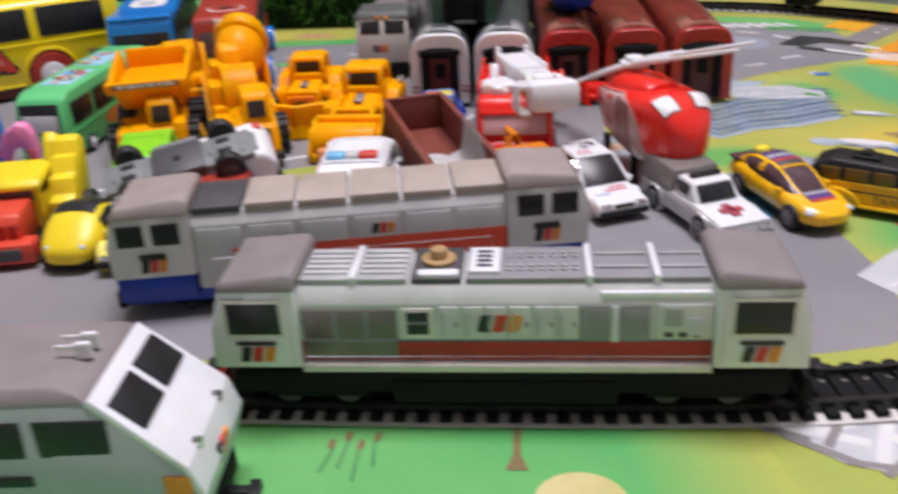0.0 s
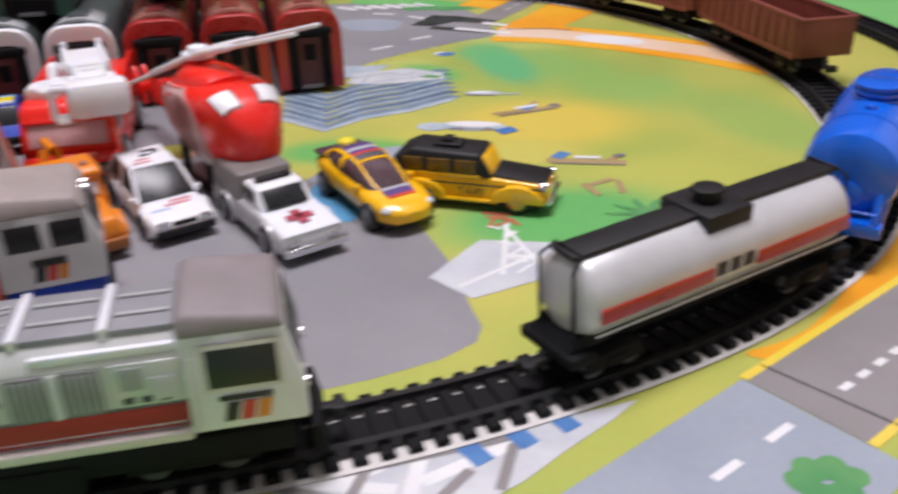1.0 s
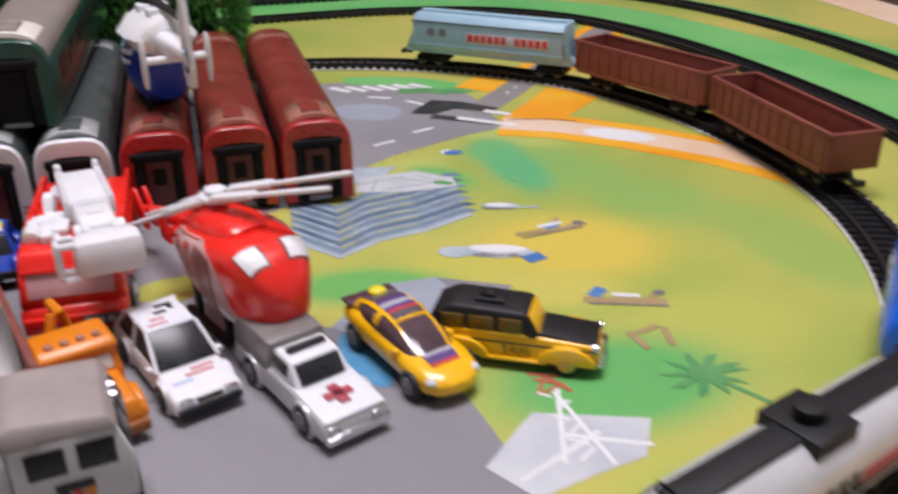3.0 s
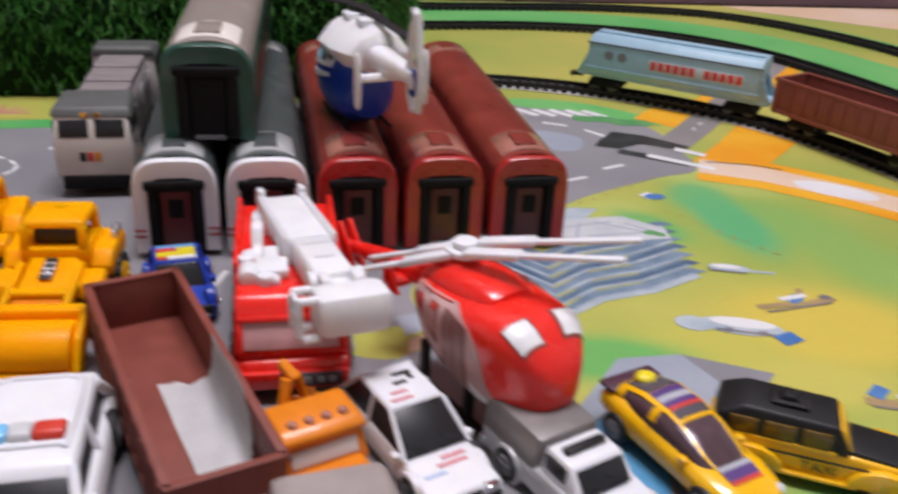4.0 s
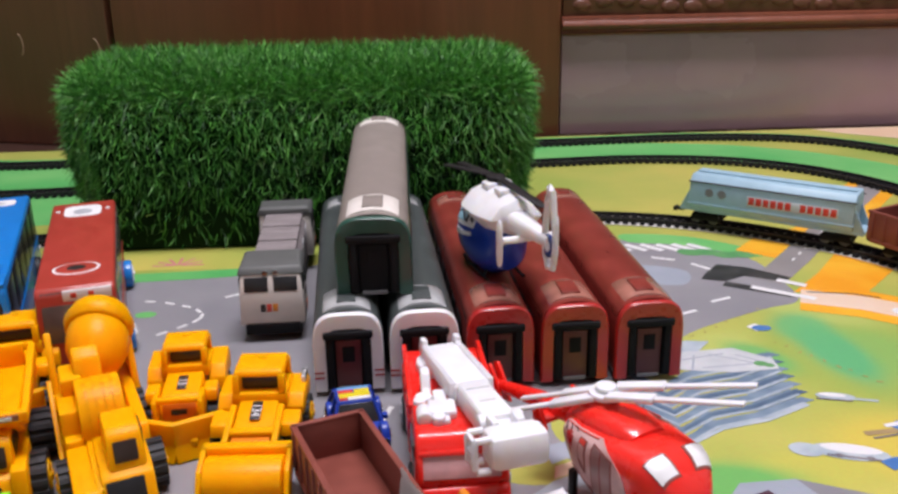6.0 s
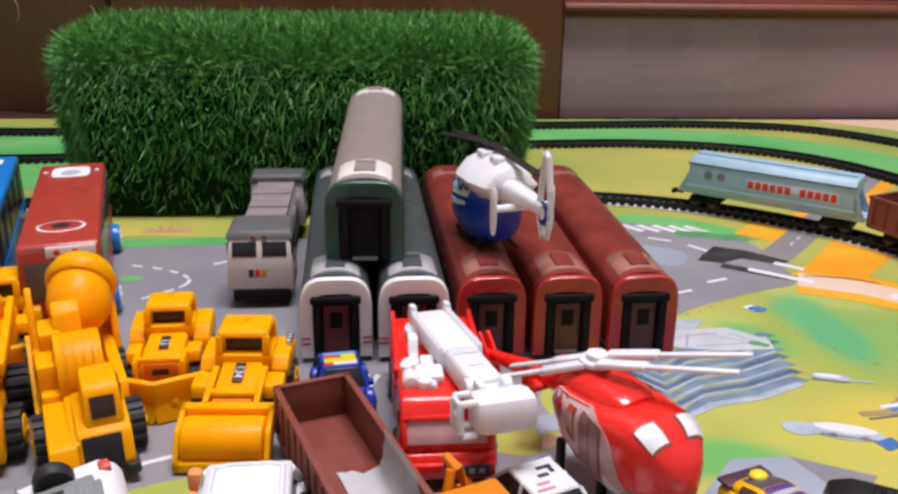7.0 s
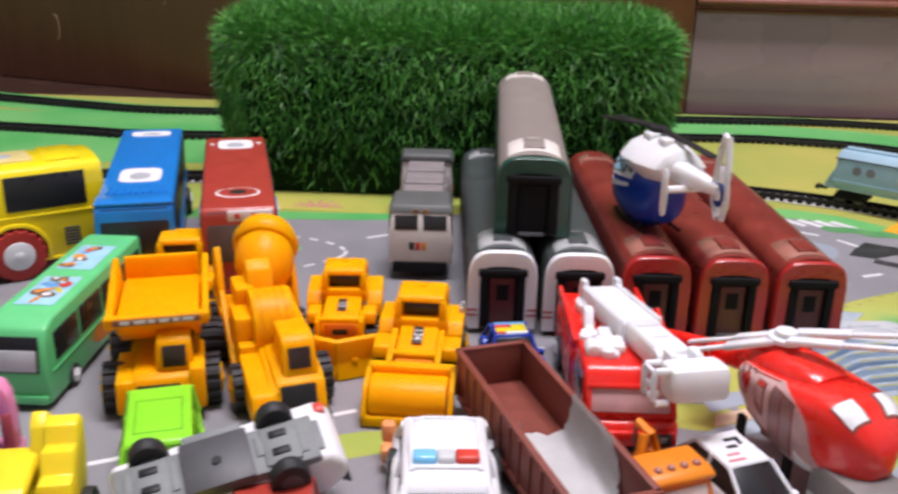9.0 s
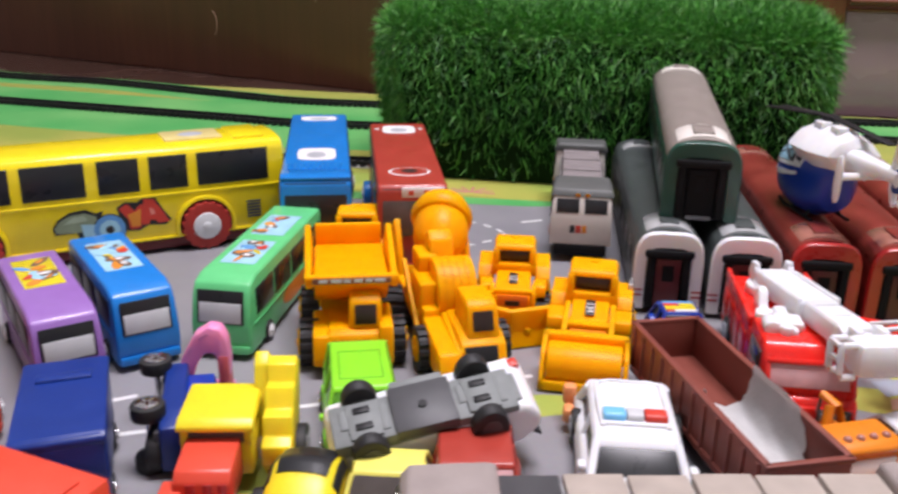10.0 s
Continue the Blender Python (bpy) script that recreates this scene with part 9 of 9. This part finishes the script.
saloon(pose(-0.026, 0.268, 0, 0, 0, -80), "small red plastic toy car with clear windscreen", BUSRED, 54, 34, 26, prof=[(-22, 12), (18, 12), (8, 25), (-18, 25)], group="small plastic cars", glass=CLEARISH)
saloon(pose(-0.055, 0.256, 0, 0, 0, -84), "small pale yellow plastic toy car", shade("pale_yellow", (0.85, 0.78, 0.16), 0.35), 48, 32, 22, group="small plastic cars", glass=SMOKE)


def round_car(m):
    """A small bubble-shaped car: lofted body, dark oval roof glass, lamps and wheels."""
    t = thing("toy_car", m, "small yellow plastic toy car with dark glass roof", "toy car", "small plastic cars")
    chassis(t, -18, 18, 10, 2.2, 5)
    low = ((-22, 10, 6, 3), (-20, 10.5, 10.5, 5.5), (-12, 12.5, 13, 9.5), (-2, 13.5, 13.2, 11), (8, 12, 13, 9), (16, 9.6, 12, 6), (20.5, 8.6, 9, 4.2), (22, 8.4, 5, 2.4))
    bm = B()
    loft(bm, [oval(x, 0, z, ry, rz, 28, 2.7) for x, z, ry, rz in low])
    body = part("body", bm, LEMON, t, "glossy rounded yellow body")
    bm = B()
    patch(bm, low, 2.7, -13, 4, (48, 56), (132, 124), 0.5, 10, 10)
    part("glass_roof", bm, PANE, body, "dark oval glass roof")
    for q in (-1, 1):
        bm = B()
        ball(bm, (18.2, q * 7, 11.4), 2.2, 2.4, 1.8, 14, 8)
        part("headlight", bm, GREYW, body)
        bm = B()
        patch(bm, low, 2.7, -10, 6, (14, 14) if q > 0 else (166, 166), (38, 38) if q > 0 else (142, 142), 0.4, 8, 4)
        part("side_window", bm, PANE, body)
    car_wheels(t, (-12, 12), 12.8, 5, 4.4)
    return t


round_car(pose(-0.084, 0.254, 0, 0, 0, -86))
saloon(sized(pose(0.0565, 0.4225, 0, 0, 0, -80), 1.08, 1.1, 1.3), "tiny blue toy racing car with printed roof", DEEPBLUE, 40, 24, 15, group="small plastic cars", wr=4.4,
       hood_mark=((-10.4, 0, 2.4, 14, STICK_B), (-7.6, 3.6, 3, 6.6, LEMON), (-7.6, -3.6, 3, 6.6, STICK_R), (-4, 0, 4, 14, LEMON), (-0.9, 2, 2, 10, STICK_W), (-0.9, -5, 2, 3.6, STICK_R)))


UNDER = shade("grey_underbody", (0.21, 0.225, 0.22), 0.6)


def tipped_car(m):
    """A white car tipped over: white hull, moulded grey underbody with two axle blocks, four wheels."""
    t = thing("toy_car", m, "white plastic toy car tipped over with a grey underbody", "toy car")
    bm = B()
    prism(bm, [(-50, 4), (57, 0), (64, 6), (65, 14), (54, 22), (30, 24), (12, 34), (-28, 35), (-44, 22), (-52, 16)], -25, 15, 5.0, inset=3, seg=4)
    body = part("body", bm, WHITE, t)
    bm = B()
    prism(bm, [(-40, 20), (27, 21), (12, 32.5), (-27, 33)], -25.4, 15.4, 0.8, inset=3.2)
    part("glazing", bm, PANE, body)
    bm = B()
    bx(bm, -0.6, 0.8, -18, 10, -7.5, 7.5, 0.8, Matrix.Translation((59.5, 0, 19.2)) @ Matrix.Rotation(0.95, 4, "Y"))
    part("rear_window", bm, PANE, body)
    bm = B()
    bx(bm, -48, 52, -14, 14, -1.5, 8, 1.2)
    un = part("underbody", bm, UNDER, t, "grey moulded underbody")
    bm = B()
    bx(bm, -15, 19, -16, 15, -3.2, 2, 0.8)
    cp = part("centre_plate", bm, DARKGREY, un, "dark grey bolted plate")
    bm = B()
    cyl(bm, (2, 0, -3.4), "z", 2.4, 1.0, 16)
    part("screw", bm, BLACK, cp)
    bm = B()
    bx(bm, -13, 17, -22, -17, -1.8, 4, 0.8)
    part("side_sill", bm, UNDER, un)
    for x in (-30, 34):
        for x0, x1, y0, y1, z in ((-9, 9, -12, 12, -2.6), (-4, 4, -19, 19, -1.2), (8, 13, -9, 9, -2.2), (-13, -8, -9, 4, -2.2)):
            bm = B()
            bx(bm, x + x0, x + x1, y0, y1, z, z + 4, 0.7)
            part("axle_block", bm, UNDER, un)
        for y in (-6, 5):
            bm = B()
            bx(bm, x - 5, x + 4, y - 2, y + 2, -3.4, -2.2, 0.3)
            part("axle_slot", bm, BLACK, un)
    bm = B()
    bx(bm, 48, 55, -10, 9, -1.0, 5, 0.8)
    part("tail_block", bm, UNDER, un)
    for y in (-19,):
        bm = B()
        bx(bm, 54, 60.5, y - 3.4, y + 3.4, 0.2, 5.4, 1.2)
        part("tail_lamp", bm, STICK_R, body)
    for x in (-30, 34):
        for q in (-1, 1):
            bm = B()
            cyl(bm, (x, q * 18.5, 2), "y", 10, 8, 26, bev=1.4)
            w = part("wheel", bm, RUBBER, t)
            bm = B()
            cyl(bm, (x, q * 22.4, 2), "y", 5.6, 1.2, 18, bev=0.3)
            part("rim", bm, DARKGREY, w)
    return t


tipped_car(pose(-0.0495, 0.285, 0.0305) @ Matrix.Rotation(radians(22), 4, "Z") @ Matrix.Rotation(radians(-9), 4, "Y") @ Matrix.Rotation(radians(199), 4, "X") @ Matrix.Diagonal((0.69, 0.69, 0.96, 1)))


def toy_tractor(m):
    t = thing("toy_tractor", m, "red and yellow plastic toy tractor with a yellow scoop", "toy digger")
    bm = B()
    prism(bm, [(4, 8), (27, 8), (27, 20), (24, 24), (4, 25)], -12, 8, 1.2)
    hood = part("hood", bm, SCARLET, t)
    bm = B()
    bx(bm, 23, 34, -18, 14, 3, 13, 1.2)
    bx(bm, 20, 30, -17, -9, 12, 17, 1.0)
    part("front_block", bm, SCARLET, hood)
    for y in (-6, 0, 5):
        bm = B()
        bx(bm, 26.6, 27.6, y - 1.6, y + 1.6, 11, 20, 0.4)
        part("grille_bar", bm, BRIGHTMAROON, hood)
    bm = B()
    bx(bm, 33.4, 34.8, -9, 9, 5, 11, 0.4)
    part("grille", bm, DARKGREY, hood)
    bm = B()
    bx(bm, -20, 5, -14, 12, 8, 23, 1.2)
    cab = part("cab", bm, LEMON, t)
    bm = B()
    prism(bm, [(-21, 31), (7, 28.5), (7.5, 31), (4, 33.5), (-19, 35.5)], -15, 13, 1.0, inset=1)
    part("cab_roof", bm, LEMON, cab, "flat yellow roof")
    for x in (-18, 4):
        for y in (-12.5, 10.5):
            bm = B()
            bx(bm, x - 1.4, x + 1.4, y - 1.4, y + 1.4, 22, 31, 0.4)
            part("cab_post", bm, LEMON, cab)
    bm = B()
    bx(bm, -17, 4.4, -12, 10, 22.5, 29.2, 0.3)
    part("cab_window", bm, SMOKE, cab)
    bm = B()
    prism(bm, [(-27, 42), (-23, 46), (-17, 45), (-15, 38), (-9, 39), (-6, 31), (0, 31), (1, 23), (6, 21), (5, 12), (-2, 3), (-13, 3), (-20, 12), (-26, 28)], 15, 26, 0.8)
    sc = part("scoop", bm, LEMON, t, "stepped yellow scoop")
    bm = B()
    prism(bm, [(-28, 44), (-23, 48), (-18, 44), (-12, 24), (-14, 12), (-20, 14), (-25, 28)], 10, 15.2, 0.8)
    part("scoop_web", bm, LEMON, sc)
    car_wheels(t, (-12,), 29, 9.5, 6, rim=MIDGREY)
    car_wheels(t, (20,), 18, 6, 5, rim=LEMON)
    return t


toy_tractor(sized(pose(-0.1205, 0.269, 0, 0, 0, -78), 1, 1, 0.92))


def pink_loader(m):
    t = thing("toy_loader", m, "pink curved plastic toy loader arm", "toy digger")
    bm = B()
    bx(bm, -14, 14, -9, 9, 3, 10, 1.4)
    part("base", bm, PINK, t)
    bm = B()
    prism(bm, [(-16, 5), (-15, 14), (-11, 25), (-4, 35), (4, 39), (10, 38), (13, 33), (14, 24), (13, 9), (8.5, 9), (8.5, 20), (6.3, 26.5), (1.5, 27), (-3.5, 22), (-7, 14), (-9.4, 5)], -5, 5, 1.5)
    arm = part("arm", bm, PINK, t)
    for x, z, a in ((-11, 19, 1.15), (-6, 28, 0.95), (1, 34.5, 0.5)):
        bm = B()
        bx(bm, -3, 3, -5.2, 5.2, -1, 1, 0.5, Matrix.Translation((x, 0, z)) @ Matrix.Rotation(-a, 4, "Y"))
        part("arm_joint", bm, PINK, arm)
    bm = B()
    bx(bm, 7.5, 13.5, -5.6, 5.6, 8, 26, 1.4)
    part("scoop", bm, shade("red_pink", (0.7, 0.12, 0.14), 0.4), t)
    car_wheels(t, (-9, 9), 11, 4, 4)
    return t


pink_loader(sized(pose(-0.150, 0.322, 0, 0, 0, 12), 0.8, 0.8, 1.02))


def side_lying_car(m):
    """A blue car on its side: two upright axles with wheels at both ends, the body beside them."""
    t = thing("toy_car", m, "blue plastic toy car lying on its side with chrome wheels", "toy car")
    bm = B()
    prism(bm, [(-29, 3), (29, 3), (29, 22), (16, 24), (-20, 24), (-29, 20)], 3, 12, 1.6)
    body = part("body", bm, NAVY, t)
    bm = B()
    prism(bm, [(-20, 4), (10, 4), (4, 21), (-16, 21)], 11, 23, 1.8)
    part("cabin", bm, DEEPBLUE, body)
    bm = B()
    bx(bm, -26, 26, 0.8, 3.4, 6, 19, 0.8)
    part("underbody", bm, DARKGREY, body)
    for x in (-19, 19):
        bm = B()
        cyl(bm, (x, -1, 13), "z", 1.3, 24, 10)
        part("axle", bm, CHROME, t)
        for z, s in ((3.2, -1), (25, 1)):
            bm = B()
            cyl(bm, (x, -1, z), "z", 6.6, 6, 22, bev=1.0)
            w = part("wheel", bm, RUBBER, t)
            bm = B()
            cyl(bm, (x, -1, z + s * 3.0), "z", 4.5, 0.9, 20, bev=0.25)
            for k in range(5):
                a = 2 * math.pi * k / 5
                bx(bm, 1.0, 4.0, -0.4, 0.4, z + s * 3.4 - 0.4, z + s * 3.4 + 0.4, 0.1, Matrix.Translation((x, -1, 0)) @ Matrix.Rotation(a, 4, "Z"))
            part("rim", bm, CHROME, w)
    return t


side_lying_car(pose(-0.158, 0.2925, 0, 0, 0, -68))
